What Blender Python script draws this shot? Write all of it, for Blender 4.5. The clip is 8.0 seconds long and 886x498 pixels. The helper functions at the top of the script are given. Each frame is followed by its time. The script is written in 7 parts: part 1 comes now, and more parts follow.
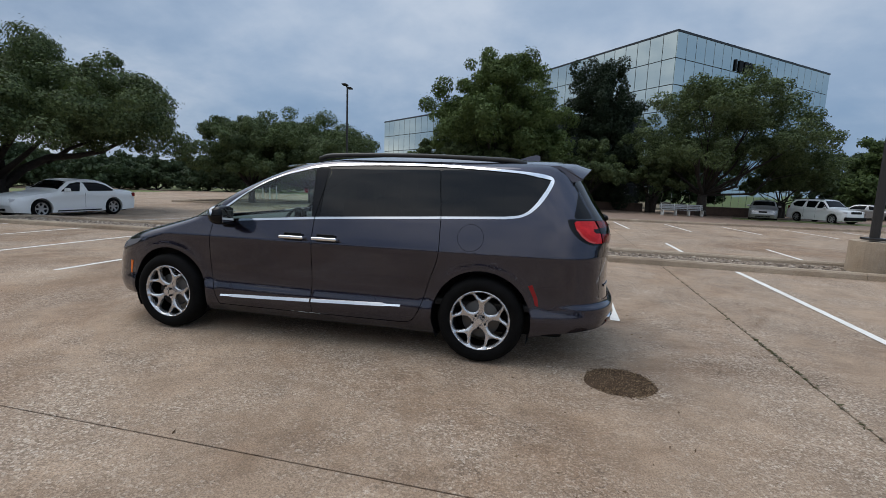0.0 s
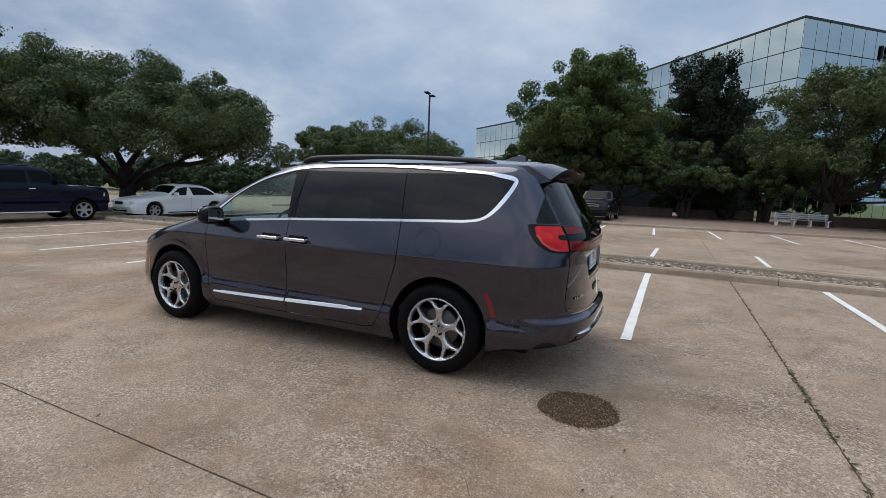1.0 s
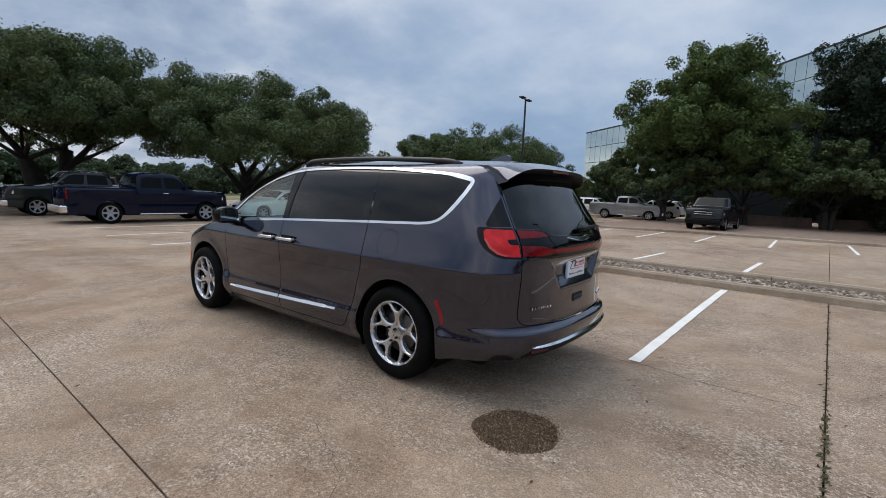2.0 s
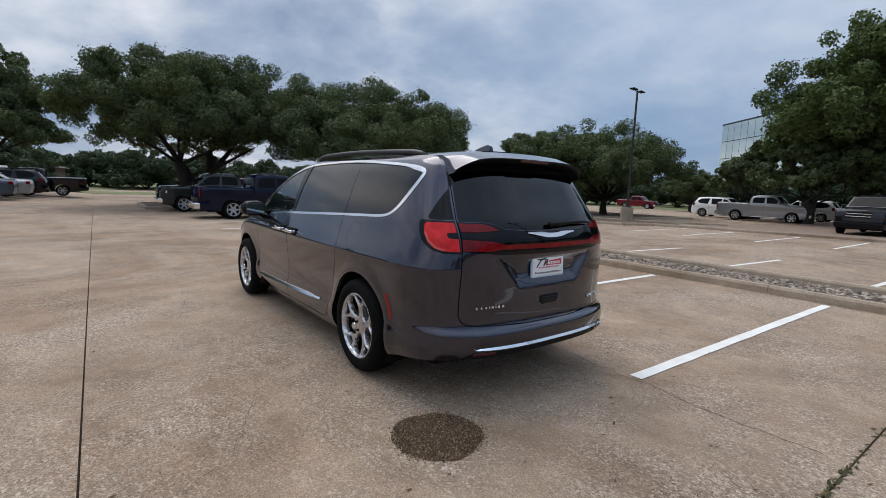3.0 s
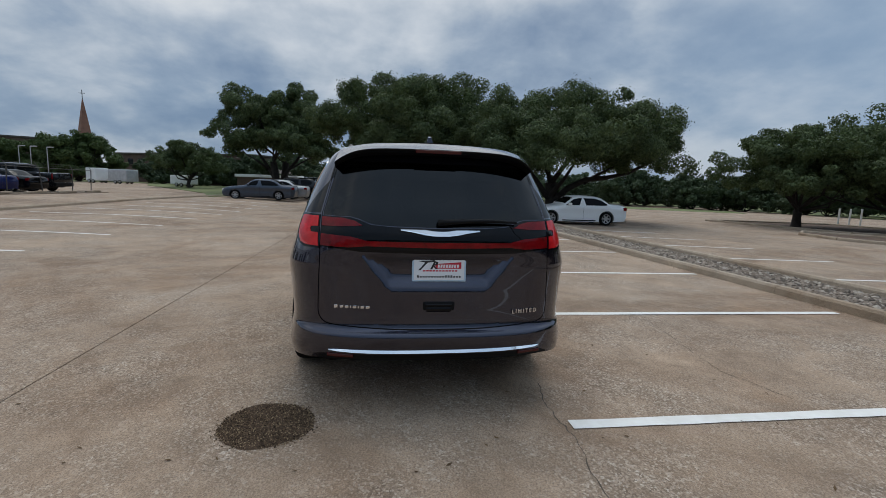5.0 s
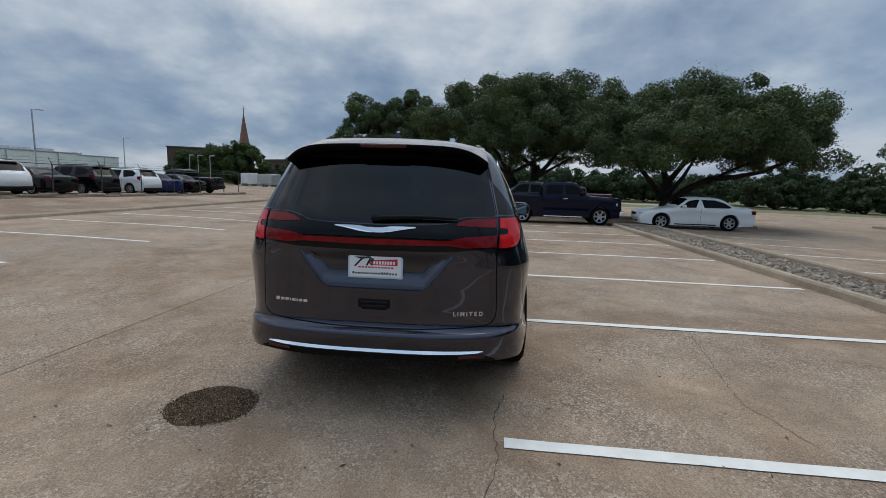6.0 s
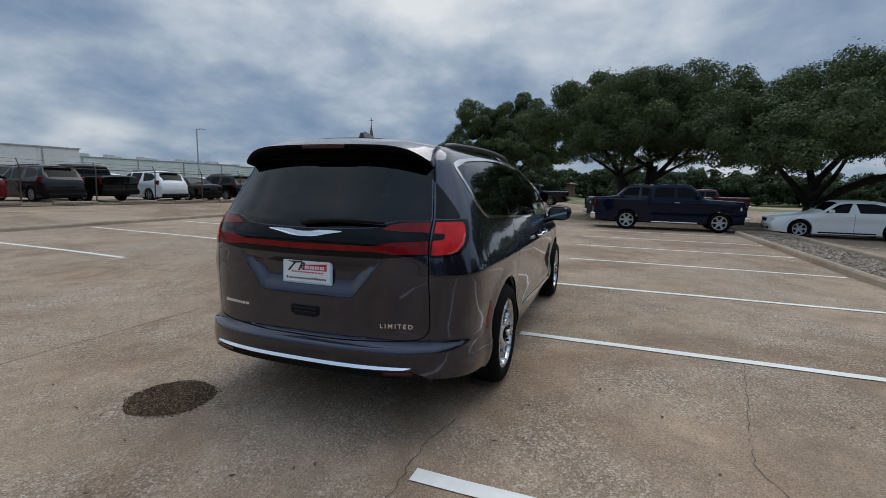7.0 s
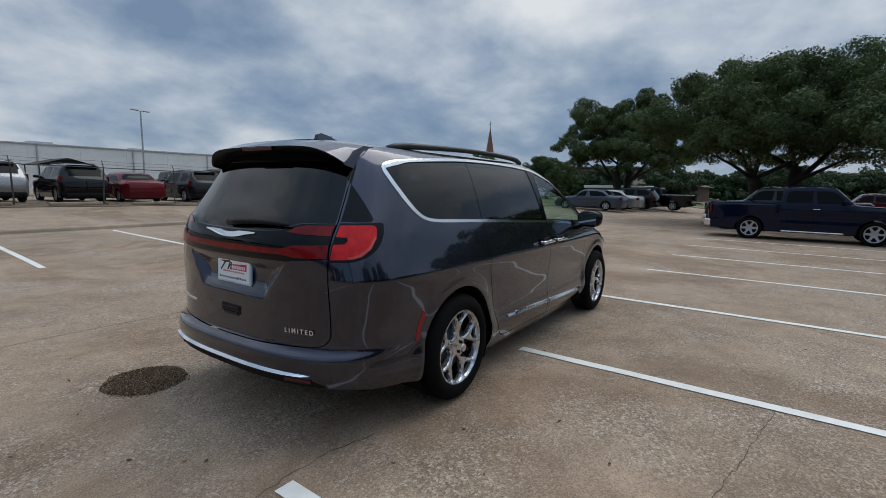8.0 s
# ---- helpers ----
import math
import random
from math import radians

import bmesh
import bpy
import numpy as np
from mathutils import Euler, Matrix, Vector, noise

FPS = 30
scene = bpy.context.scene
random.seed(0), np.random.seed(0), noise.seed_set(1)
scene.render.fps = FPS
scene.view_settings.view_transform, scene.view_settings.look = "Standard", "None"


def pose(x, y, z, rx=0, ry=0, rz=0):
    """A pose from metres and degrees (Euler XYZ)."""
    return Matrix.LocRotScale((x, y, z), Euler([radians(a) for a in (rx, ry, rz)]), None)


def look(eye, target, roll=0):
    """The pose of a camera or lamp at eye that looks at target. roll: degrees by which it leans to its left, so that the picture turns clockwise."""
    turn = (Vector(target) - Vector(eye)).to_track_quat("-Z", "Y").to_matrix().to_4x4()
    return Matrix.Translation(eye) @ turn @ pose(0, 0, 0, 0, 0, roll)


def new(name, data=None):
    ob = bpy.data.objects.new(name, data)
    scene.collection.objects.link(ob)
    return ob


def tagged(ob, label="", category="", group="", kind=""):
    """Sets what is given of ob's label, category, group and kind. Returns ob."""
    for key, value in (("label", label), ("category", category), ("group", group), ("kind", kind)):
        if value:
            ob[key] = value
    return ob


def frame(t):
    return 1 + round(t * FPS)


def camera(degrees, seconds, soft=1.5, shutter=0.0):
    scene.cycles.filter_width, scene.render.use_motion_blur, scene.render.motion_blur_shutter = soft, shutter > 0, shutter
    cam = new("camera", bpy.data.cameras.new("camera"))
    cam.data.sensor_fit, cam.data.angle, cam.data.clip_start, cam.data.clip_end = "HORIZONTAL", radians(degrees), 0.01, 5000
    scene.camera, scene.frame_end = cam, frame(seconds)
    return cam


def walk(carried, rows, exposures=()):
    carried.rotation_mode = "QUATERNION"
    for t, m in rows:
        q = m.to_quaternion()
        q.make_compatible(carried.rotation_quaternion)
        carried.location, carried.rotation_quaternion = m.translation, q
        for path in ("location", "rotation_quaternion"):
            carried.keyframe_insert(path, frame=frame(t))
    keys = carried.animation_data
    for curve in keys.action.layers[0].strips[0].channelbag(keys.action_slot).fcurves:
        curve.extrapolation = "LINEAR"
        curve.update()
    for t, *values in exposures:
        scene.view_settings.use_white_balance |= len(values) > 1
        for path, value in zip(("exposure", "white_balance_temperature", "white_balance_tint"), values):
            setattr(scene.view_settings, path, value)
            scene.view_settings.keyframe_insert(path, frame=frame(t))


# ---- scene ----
cam = camera(86.6, 8.0, soft=0.75, shutter=0.0)
METRES, EYE, TILT, LEAN, TURN = 9.317, 1.5, 0.0, 0.0, 14.1
ROWS = [
    (0.0, 0.0, 0.0, 0.0, 0.3, -7.84, -2.19),
    (0.5, 0.0606, 0.0117, 0.0004, 5.82, -7.76, -2.24),
    (1.0, 0.118, 0.0316, 0.0003, 11.95, -7.53, -2.27),
    (1.5, 0.1765, 0.0539, 0.0013, 18.48, -7.23, -2.32),
    (3.0, 0.3339, 0.1618, -0.0014, 39.65, -7.77, -2.0),
    (3.5, 0.3755, 0.2091, -0.0008, 46.71, -7.87, -1.97),
    (4.0, 0.4162, 0.2595, -0.001, 53.83, -7.89, -2.02),
    (5.5, 0.4756, 0.4338, -0.0043, 75.07, -7.9, -1.88),
    (6.0, 0.4783, 0.495, -0.0047, 82.47, -8.04, -1.67),
    (6.5, 0.4693, 0.555, -0.0051, 89.7, -8.0, -1.32),
    (7.0, 0.4519, 0.6133, -0.0047, 96.92, -7.78, -1.0),
    (7.5, 0.4296, 0.6735, -0.005, 104.15, -7.68, -0.91),
    (8.0, 0.401, 0.7296, -0.0033, 111.44, -7.68, -1.03),
]
walk(cam, [(t, pose(0, 0, EYE, TILT, LEAN, TURN) @ pose(METRES * x, METRES * y, METRES * z, 90 + pitch, roll, yaw)) for t, x, y, z, yaw, pitch, roll in ROWS],
     exposures=[(0.0, 0.20, 6900, 11), (1.5, 0.31, 6950, 12), (3.0, 0.32, 6950, 13), (3.5, 0.24, 6900, 12), (4.0, 0.02, 6850, 10), (5.5, 0.0, 6800, 8), (8.0, -0.04, 6700, 8)])

# ---- node helpers ----


def tree_of(mat):
    mat.use_nodes = True
    return mat.node_tree


def node(nt, kind, **sets):
    n = nt.nodes.new(kind)
    for k, v in sets.items():
        n.inputs[k.replace("_", " ")].default_value = v
    return n


def link(nt, a, b):
    nt.links.new(a, b)


def noise_tex(nt, coord, scale, detail=4.0, rough=0.6, distort=0.0):
    n = nt.nodes.new("ShaderNodeTexNoise")
    n.inputs["Scale"].default_value, n.inputs["Detail"].default_value = scale, detail
    n.inputs["Roughness"].default_value, n.inputs["Distortion"].default_value = rough, distort
    link(nt, coord, n.inputs["Vector"])
    return n.outputs["Fac"]


def ramp(nt, fac, stops, interp="LINEAR"):
    r = nt.nodes.new("ShaderNodeValToRGB")
    r.color_ramp.interpolation = interp
    els = r.color_ramp.elements
    while len(els) < len(stops):
        els.new(0.5)
    for e, (p, c) in zip(els, stops):
        e.position = p
        e.color = (*c, 1) if isinstance(c, tuple) else (c, c, c, 1)
    link(nt, fac, r.inputs["Fac"])
    return r.outputs["Color"]


def mix(nt, fac, a, b, mode="MIX"):
    m = nt.nodes.new("ShaderNodeMix")
    m.data_type, m.blend_type = "RGBA", mode
    for sock, v in ((m.inputs[0], fac), (m.inputs[6], a), (m.inputs[7], b)):
        if isinstance(v, (int, float)):
            sock.default_value = v
        elif isinstance(v, tuple):
            sock.default_value = (*v, 1)
        else:
            link(nt, v, sock)
    return m.outputs[2]


def maths(nt, op, a, b=0.0, c=0.0):
    m = nt.nodes.new("ShaderNodeMath")
    m.operation = op
    for i, v in enumerate((a, b, c)):
        if isinstance(v, (int, float)):
            m.inputs[i].default_value = v
        else:
            link(nt, v, m.inputs[i])
    return m.outputs[0]


def coords(nt, kind="Object"):
    return nt.nodes.new("ShaderNodeTexCoord").outputs[kind]


def position(nt):
    return nt.nodes.new("ShaderNodeNewGeometry").outputs["Position"]


def bump(nt, bsdf, height, strength, dist):
    b = nt.nodes.new("ShaderNodeBump")
    b.inputs["Strength"].default_value, b.inputs["Distance"].default_value = strength, dist
    link(nt, height, b.inputs["Height"])
    link(nt, b.outputs["Normal"], bsdf.inputs["Normal"])


def material(name, colour=(0.5, 0.5, 0.5), rough=0.6, metal=0.0, **more):
    m = bpy.data.materials.new(name)
    nt = tree_of(m)
    b = nt.nodes["Principled BSDF"]
    b.inputs["Base Color"].default_value = (*colour, 1)
    b.inputs["Roughness"].default_value, b.inputs["Metallic"].default_value = rough, metal
    for k, v in more.items():
        b.inputs[k.replace("_", " ")].default_value = v
    return m, nt, b


# ---- world and sun ----
SUN_EL, SUN_AZ = 62.0, 172.0
world = bpy.data.worlds.new("overcast_sky")
scene.world = world
world.use_nodes = True
wt = world.node_tree
bg = wt.nodes["Background"]
sky = wt.nodes.new("ShaderNodeTexSky")
sky.sky_type, sky.sun_disc = "NISHITA", False
sky.sun_elevation, sky.sun_rotation = radians(SUN_EL), radians(90 - SUN_AZ)
sky.air_density, sky.dust_density, sky.ozone_density = 1.0, 2.0, 3.0
wc = coords(wt, "Generated")
sep = wt.nodes.new("ShaderNodeSeparateXYZ")
link(wt, wc, sep.inputs[0])
squash = wt.nodes.new("ShaderNodeCombineXYZ")
# a flat deck seen from below: the clouds shrink towards the horizon
over = maths(wt, "ADD", maths(wt, "ABSOLUTE", sep.outputs[2]), 0.36)
link(wt, maths(wt, "DIVIDE", sep.outputs[0], over), squash.inputs[0])
link(wt, maths(wt, "DIVIDE", sep.outputs[1], over), squash.inputs[1])
squash.inputs[2].default_value = 3.7
big = noise_tex(wt, squash.outputs[0], 1.15, 3.0, 0.5, 0.0)
puffs = noise_tex(wt, squash.outputs[0], 3.1, 9.0, 0.55, 0.1)
cloud = maths(wt, "ADD", maths(wt, "MULTIPLY", big, 0.5), maths(wt, "MULTIPLY", puffs, 0.5))
# the deck is smoother in the north-east, broken in the south-west
broken = ramp(wt, cloud, [(0.35, (0.20, 0.29, 0.45)), (0.44, (0.34, 0.435, 0.585)), (0.50, (0.49, 0.575, 0.70)), (0.56, (0.65, 0.72, 0.83)), (0.66, (0.88, 0.92, 0.98))])
smooth_deck = ramp(wt, cloud, [(0.36, (0.265, 0.385, 0.57)), (0.50, (0.36, 0.48, 0.66)), (0.64, (0.51, 0.615, 0.77))])
side_mix = ramp(wt, maths(wt, "ADD", maths(wt, "MULTIPLY", maths(wt, "ADD", sep.outputs[0], sep.outputs[1]), 0.5), 0.5), [(0.22, 0.0), (0.62, 1.0)])
deck = mix(wt, side_mix, broken, smooth_deck)
# clear blue showing below the deck, in bands low over the horizon
low_blue = ramp(wt, sep.outputs[2], [(0.0, 0.60), (0.06, 0.80), (0.13, 0.72), (0.22, 0.32), (0.36, 0.0)], "EASE")
open_side = maths(wt, "MULTIPLY_ADD", side_mix, 0.55, 0.45)
low_blue = maths(wt, "MULTIPLY", low_blue, maths(wt, "MULTIPLY", open_side, ramp(wt, cloud, [(0.42, 1.0), (0.62, 0.6)])))
deck = mix(wt, low_blue, deck, (0.185, 0.32, 0.53))
dim = wt.nodes.new("ShaderNodeVectorMath")
dim.operation = "SCALE"
link(wt, sky.outputs[0], dim.inputs[0])
dim.inputs["Scale"].default_value = 0.09
# an overcast deck is brighter overhead than at the horizon
lift = maths(wt, "MULTIPLY_ADD", ramp(wt, sep.outputs[2], [(0.0, 0.0), (0.35, 0.05), (0.75, 0.75), (1.0, 1.0)], "EASE"), 1.0, 1.0)
tall = wt.nodes.new("ShaderNodeVectorMath")
tall.operation = "SCALE"
link(wt, deck, tall.inputs[0])
link(wt, lift, tall.inputs["Scale"])
link(wt, mix(wt, 0.90, dim.outputs[0], tall.outputs[0]), bg.inputs["Color"])
bg.inputs["Strength"].default_value = 0.85

sun = new("sun", bpy.data.lights.new("sun", "SUN"))
sun.data.energy, sun.data.angle, sun.data.color = 1.2, radians(48), (1.0, 0.985, 0.955)
sd = Vector((math.cos(radians(SUN_EL)) * math.cos(radians(SUN_AZ)), math.cos(radians(SUN_EL)) * math.sin(radians(SUN_AZ)), math.sin(radians(SUN_EL))))
sun.matrix_world = look(sd * 100, (0, 0, 0))
# ---- materials ----


def mat_concrete(name, light, dark, stain, wear=1.0):
    m, nt, b = material(name, rough=0.88)
    p = position(nt)
    large = noise_tex(nt, p, 0.30, 5, 0.62, 0.5)
    mid = noise_tex(nt, p, 1.9, 7, 0.7, 0.2)
    grit = noise_tex(nt, p, 95.0, 4, 0.8)
    pits = noise_tex(nt, p, 26.0, 5, 0.8)
    base = ramp(nt, maths(nt, "ADD", maths(nt, "MULTIPLY", large, 0.45), maths(nt, "MULTIPLY", mid, 0.55)), [(0.36, dark), (0.50, tuple((x + y) / 2 for x, y in zip(light, dark))), (0.64, light)])
    # exposed aggregate, strongest in worn patches
    vor = nt.nodes.new("ShaderNodeTexVoronoi")
    vor.inputs["Scale"].default_value = 74.0
    link(nt, p, vor.inputs["Vector"])
    tone = nt.nodes.new("ShaderNodeSeparateColor")
    link(nt, vor.outputs["Color"], tone.inputs[0])
    stones = ramp(nt, tone.outputs[0], [(0.0, (0.09, 0.068, 0.052)), (0.35, (0.25, 0.190, 0.14)), (0.75, (0.47, 0.375, 0.29)), (1.0, (0.75, 0.67, 0.57))])
    patch = ramp(nt, maths(nt, "ADD", maths(nt, "MULTIPLY", noise_tex(nt, p, 0.75, 6, 0.72, 0.4), 0.75), maths(nt, "MULTIPLY", pits, 0.25)), [(0.42, 0.06), (0.58, 1.0)])
    col = mix(nt, maths(nt, "MULTIPLY", patch, 0.56 * wear), base, stones)
    speck = ramp(nt, grit, [(0.36, 0.45), (0.50, 0.92), (0.64, 1.25)])
    col = mix(nt, 0.85, col, speck, "MULTIPLY")
    hole = ramp(nt, pits, [(0.30, 0.55), (0.42, 1.0)])
    col = mix(nt, 0.7, col, hole, "MULTIPLY")
    blot = ramp(nt, noise_tex(nt, p, 0.20, 7, 0.72, 1.0), [(0.48, 0.0), (0.60, 1.0)])
    col = mix(nt, maths(nt, "MULTIPLY", blot, 0.6), col, mix(nt, 1.0, col, stain, "MULTIPLY"))
    link(nt, col, b.inputs["Base Color"])
    bump(nt, b, maths(nt, "ADD", maths(nt, "MULTIPLY", vor.outputs["Distance"], 0.6), maths(nt, "MULTIPLY", pits, 1.2)), 0.8, 0.008)
    return m


M_LOT = mat_concrete("lot_concrete", (0.506, 0.360, 0.246), (0.231, 0.158, 0.104), (0.58, 0.47, 0.37))
M_KERB = mat_concrete("kerb_concrete", (0.52, 0.415, 0.305), (0.33, 0.258, 0.188), (0.62, 0.52, 0.42), 0.3)
M_SOIL, nt, b = material("joint_soil", (0.10, 0.075, 0.055), 0.95)


def mat_simple(name, a, c, scale, rough=0.6, metal=0.0, bumpy=0.0, dist=0.002, **more):
    """Two tones of one stuff, mottled at two scales."""
    m, nt, b = material(name, a, rough, metal, **more)
    p = coords(nt)
    n1 = noise_tex(nt, p, scale, 5, 0.6)
    n2 = noise_tex(nt, p, scale * 9, 3, 0.6)
    s = maths(nt, "ADD", maths(nt, "MULTIPLY", n1, 0.65), maths(nt, "MULTIPLY", n2, 0.35))
    link(nt, ramp(nt, s, [(0.35, c), (0.65, a)]), b.inputs["Base Color"])
    if bumpy:
        bump(nt, b, n2, bumpy, dist)
    return m


M_LINE = mat_simple("line_paint", (0.84, 0.82, 0.775), (0.68, 0.65, 0.59), 1.4, 0.7, bumpy=0.3)
M_GRASS = mat_simple("grass", (0.160, 0.185, 0.060), (0.095, 0.112, 0.038), 0.8, 0.9, bumpy=0.5, dist=0.02)
M_MULCH = mat_simple("mulch", (0.16, 0.10, 0.065), (0.06, 0.04, 0.03), 3.0, 0.95, bumpy=0.6, dist=0.02)
M_GRAVEL = mat_simple("gravel_bed", (0.24, 0.185, 0.14), (0.09, 0.07, 0.055), 9.0, 0.95, bumpy=0.8, dist=0.02)
M_BLACK = mat_simple("black_plastic", (0.007, 0.007, 0.008), (0.004, 0.004, 0.004), 20, 0.5, Specular_IOR_Level=0.15)
M_BARK = mat_simple("bark", (0.045, 0.036, 0.030), (0.018, 0.015, 0.013), 5, 0.95, bumpy=0.8, dist=0.02)
M_POLE, nt, b = material("dark_pole_paint", (0.02, 0.019, 0.018), 0.45)
M_POLE_GREY = mat_simple("galvanised_pole", (0.50, 0.51, 0.52), (0.36, 0.37, 0.38), 3, 0.5, 0.6)
M_WHITEWALL = mat_simple("white_metal_wall", (0.76, 0.77, 0.755), (0.62, 0.64, 0.62), 0.25, 0.6)


def mat_leaf(name, a, c):
    m, nt, b = material(name, a, 0.72, Specular_IOR_Level=0.2)
    info = nt.nodes.new("ShaderNodeNewGeometry")
    n1 = noise_tex(nt, coords(nt), 0.6, 3)
    s = maths(nt, "ADD", maths(nt, "MULTIPLY", n1, 0.5), maths(nt, "MULTIPLY", info.outputs["Random Per Island"], 0.5))
    link(nt, ramp(nt, s, [(0.2, c), (0.8, a)]), b.inputs["Base Color"])
    tr = node(nt, "ShaderNodeBsdfTranslucent")
    tr.inputs["Color"].default_value = (a[0] * 1.1, a[1] * 1.2, a[2] * 0.7, 1)
    mx = nt.nodes.new("ShaderNodeMixShader")
    mx.inputs[0].default_value = 0.12
    out = nt.nodes["Material Output"]
    link(nt, b.outputs[0], mx.inputs[1])
    link(nt, tr.outputs[0], mx.inputs[2])
    link(nt, mx.outputs[0], out.inputs["Surface"])
    return m


M_LEAF = mat_leaf("oak_leaves", (0.118, 0.156, 0.066), (0.024, 0.040, 0.018))
M_LEAF_LIGHT = mat_leaf("light_leaves", (0.115, 0.160, 0.052), (0.04, 0.065, 0.022))
M_LEAF_DARK = mat_leaf("dark_needles", (0.028, 0.045, 0.024), (0.012, 0.022, 0.013))
M_LEAF_FAR = mat_leaf("far_leaves", (0.070, 0.100, 0.050), (0.026, 0.042, 0.022))

M_LEAF_MID = mat_leaf("green_leaves", (0.085, 0.125, 0.04), (0.03, 0.05, 0.018))
# ---- mesh helpers ----


def mesh(name, verts, faces, mats, smooth=False):
    me = bpy.data.meshes.new(name)
    me.from_pydata([tuple(v) for v in verts], [], faces)
    for m in mats if isinstance(mats, (list, tuple)) else [mats]:
        me.materials.append(m)
    if smooth:
        me.shade_smooth()
    me.update()
    return me


def obj(name, me, parent=None, m=None, label=""):
    ob = new(name, me)
    if parent is not None:
        ob.parent = parent
    if m is not None:
        ob.matrix_basis = m
    if label:
        ob["label"] = label
    return ob


def part(name, bm, mat, parent=None, label="", smooth=False, m=None):
    me = bpy.data.meshes.new(name)
    bm.to_mesh(me)
    bm.free()
    for k in mat if isinstance(mat, (list, tuple)) else [mat]:
        me.materials.append(k)
    if smooth:
        me.shade_smooth()
    return obj(name, me, parent, m, label)


def thing(name, m, label, category, group="", kind=""):
    ob = new(name)
    ob.empty_display_size = 0.2
    ob.matrix_basis = m
    return tagged(ob, label, category, group, kind)


def box_bm(sx, sy, sz, at=(0, 0, 0), bevel=0.0, seg=2, bm=None, rot=None):
    """A box centred on at, with rounded edges."""
    bm = bm or bmesh.new()
    m = Matrix.Translation(at) @ (rot or Matrix()) @ Matrix.Diagonal((sx, sy, sz, 1))
    g = bmesh.ops.create_cube(bm, size=1, matrix=m)
    if bevel:
        es = list({e for v in g["verts"] for e in v.link_edges})
        bmesh.ops.bevel(bm, geom=es, offset=bevel, segments=seg, affect="EDGES", profile=0.5)
    return bm


def cyl_bm(r1, r2, h, m=None, seg=24, bm=None, caps=True):
    """A tapered cylinder from z 0 to h, moved by m."""
    bm = bm or bmesh.new()
    mm = (m or Matrix()) @ Matrix.Translation((0, 0, h / 2))
    bmesh.ops.create_cone(bm, cap_ends=caps, segments=seg, radius1=r1, radius2=r2, depth=h, matrix=mm)
    return bm


def tube(verts, faces, path, radii, seg=8):
    """Adds a tapered tube along path to the lists."""
    n0 = len(verts)
    path = [Vector(p) for p in path]
    side = Vector((0.3, 0.9, 0.1))
    for i, (p, r) in enumerate(zip(path, radii)):
        d = (path[min(i + 1, len(path) - 1)] - path[max(i - 1, 0)]).normalized()
        a = d.cross(side)
        a = (a if a.length > 1e-3 else d.cross(Vector((1, 0, 0)))).normalized()
        c = d.cross(a)
        for k in range(seg):
            t = 2 * math.pi * k / seg
            verts.append(p + (a * math.cos(t) + c * math.sin(t)) * r)
    for i in range(len(path) - 1):
        for k in range(seg):
            k2 = (k + 1) % seg
            o = n0 + i * seg
            faces.append((o + k, o + k2, o + seg + k2, o + seg + k))
    faces.append(tuple(n0 + k for k in range(seg))[::-1])
    faces.append(tuple(n0 + (len(path) - 1) * seg + k for k in range(seg)))


# ---- the ground ----


def soft_plus(v):
    return v if v > 3 else (0.0 if v < -3 else (v + 3) ** 2 / 12)


def step(a, b, v):
    v = max(0.0, min(1.0, (v - a) / (b - a)))
    return v * v * (3 - 2 * v)


def gz(x, y):
    """Height of the lot: a gentle fall to the west and north, a rise to the south."""
    x, y = max(-70.0, min(70.0, x)), max(-50.0, min(70.0, y))
    bank = max(0.04, min(0.62, 0.50 + 0.0155 * (x + 3)))
    return -0.008 * soft_plus(y - 10) - 0.011 * soft_plus(-x - 1.5) * step(-6, 3, y) + bank * step(-8.6, -17.6, y) - 0.03 * step(-3, -8, y)


def sheet(name, xs, ys, lift, mat, parent=None, edge=0.0, label=""):
    """A grid that follows the ground, lifted; edge: how far its rim reaches down."""
    vs = [Vector((x, y, gz(x, y) + lift)) for y in ys for x in xs]
    nx, ny = len(xs), len(ys)
    fs = [(j * nx + i, j * nx + i + 1, (j + 1) * nx + i + 1, (j + 1) * nx + i) for j in range(ny - 1) for i in range(nx - 1)]
    if edge:
        rim = [i for i in range(nx)] + [j * nx + nx - 1 for j in range(1, ny)] + [(ny - 1) * nx + i for i in range(nx - 2, -1, -1)] + [j * nx for j in range(ny - 2, 0, -1)]
        o = len(vs)
        vs += [vs[k] - Vector((0, 0, edge)) for k in rim]
        n = len(rim)
        fs += [(rim[(k + 1) % n], rim[k], o + k, o + (k + 1) % n) for k in range(n)]
    return obj(name, mesh(name, vs, fs, mat), parent, None, label)


def span(a, b, step_len):
    n = max(1, math.ceil((b - a) / step_len))
    return [a + (b - a) * i / n for i in range(n + 1)]


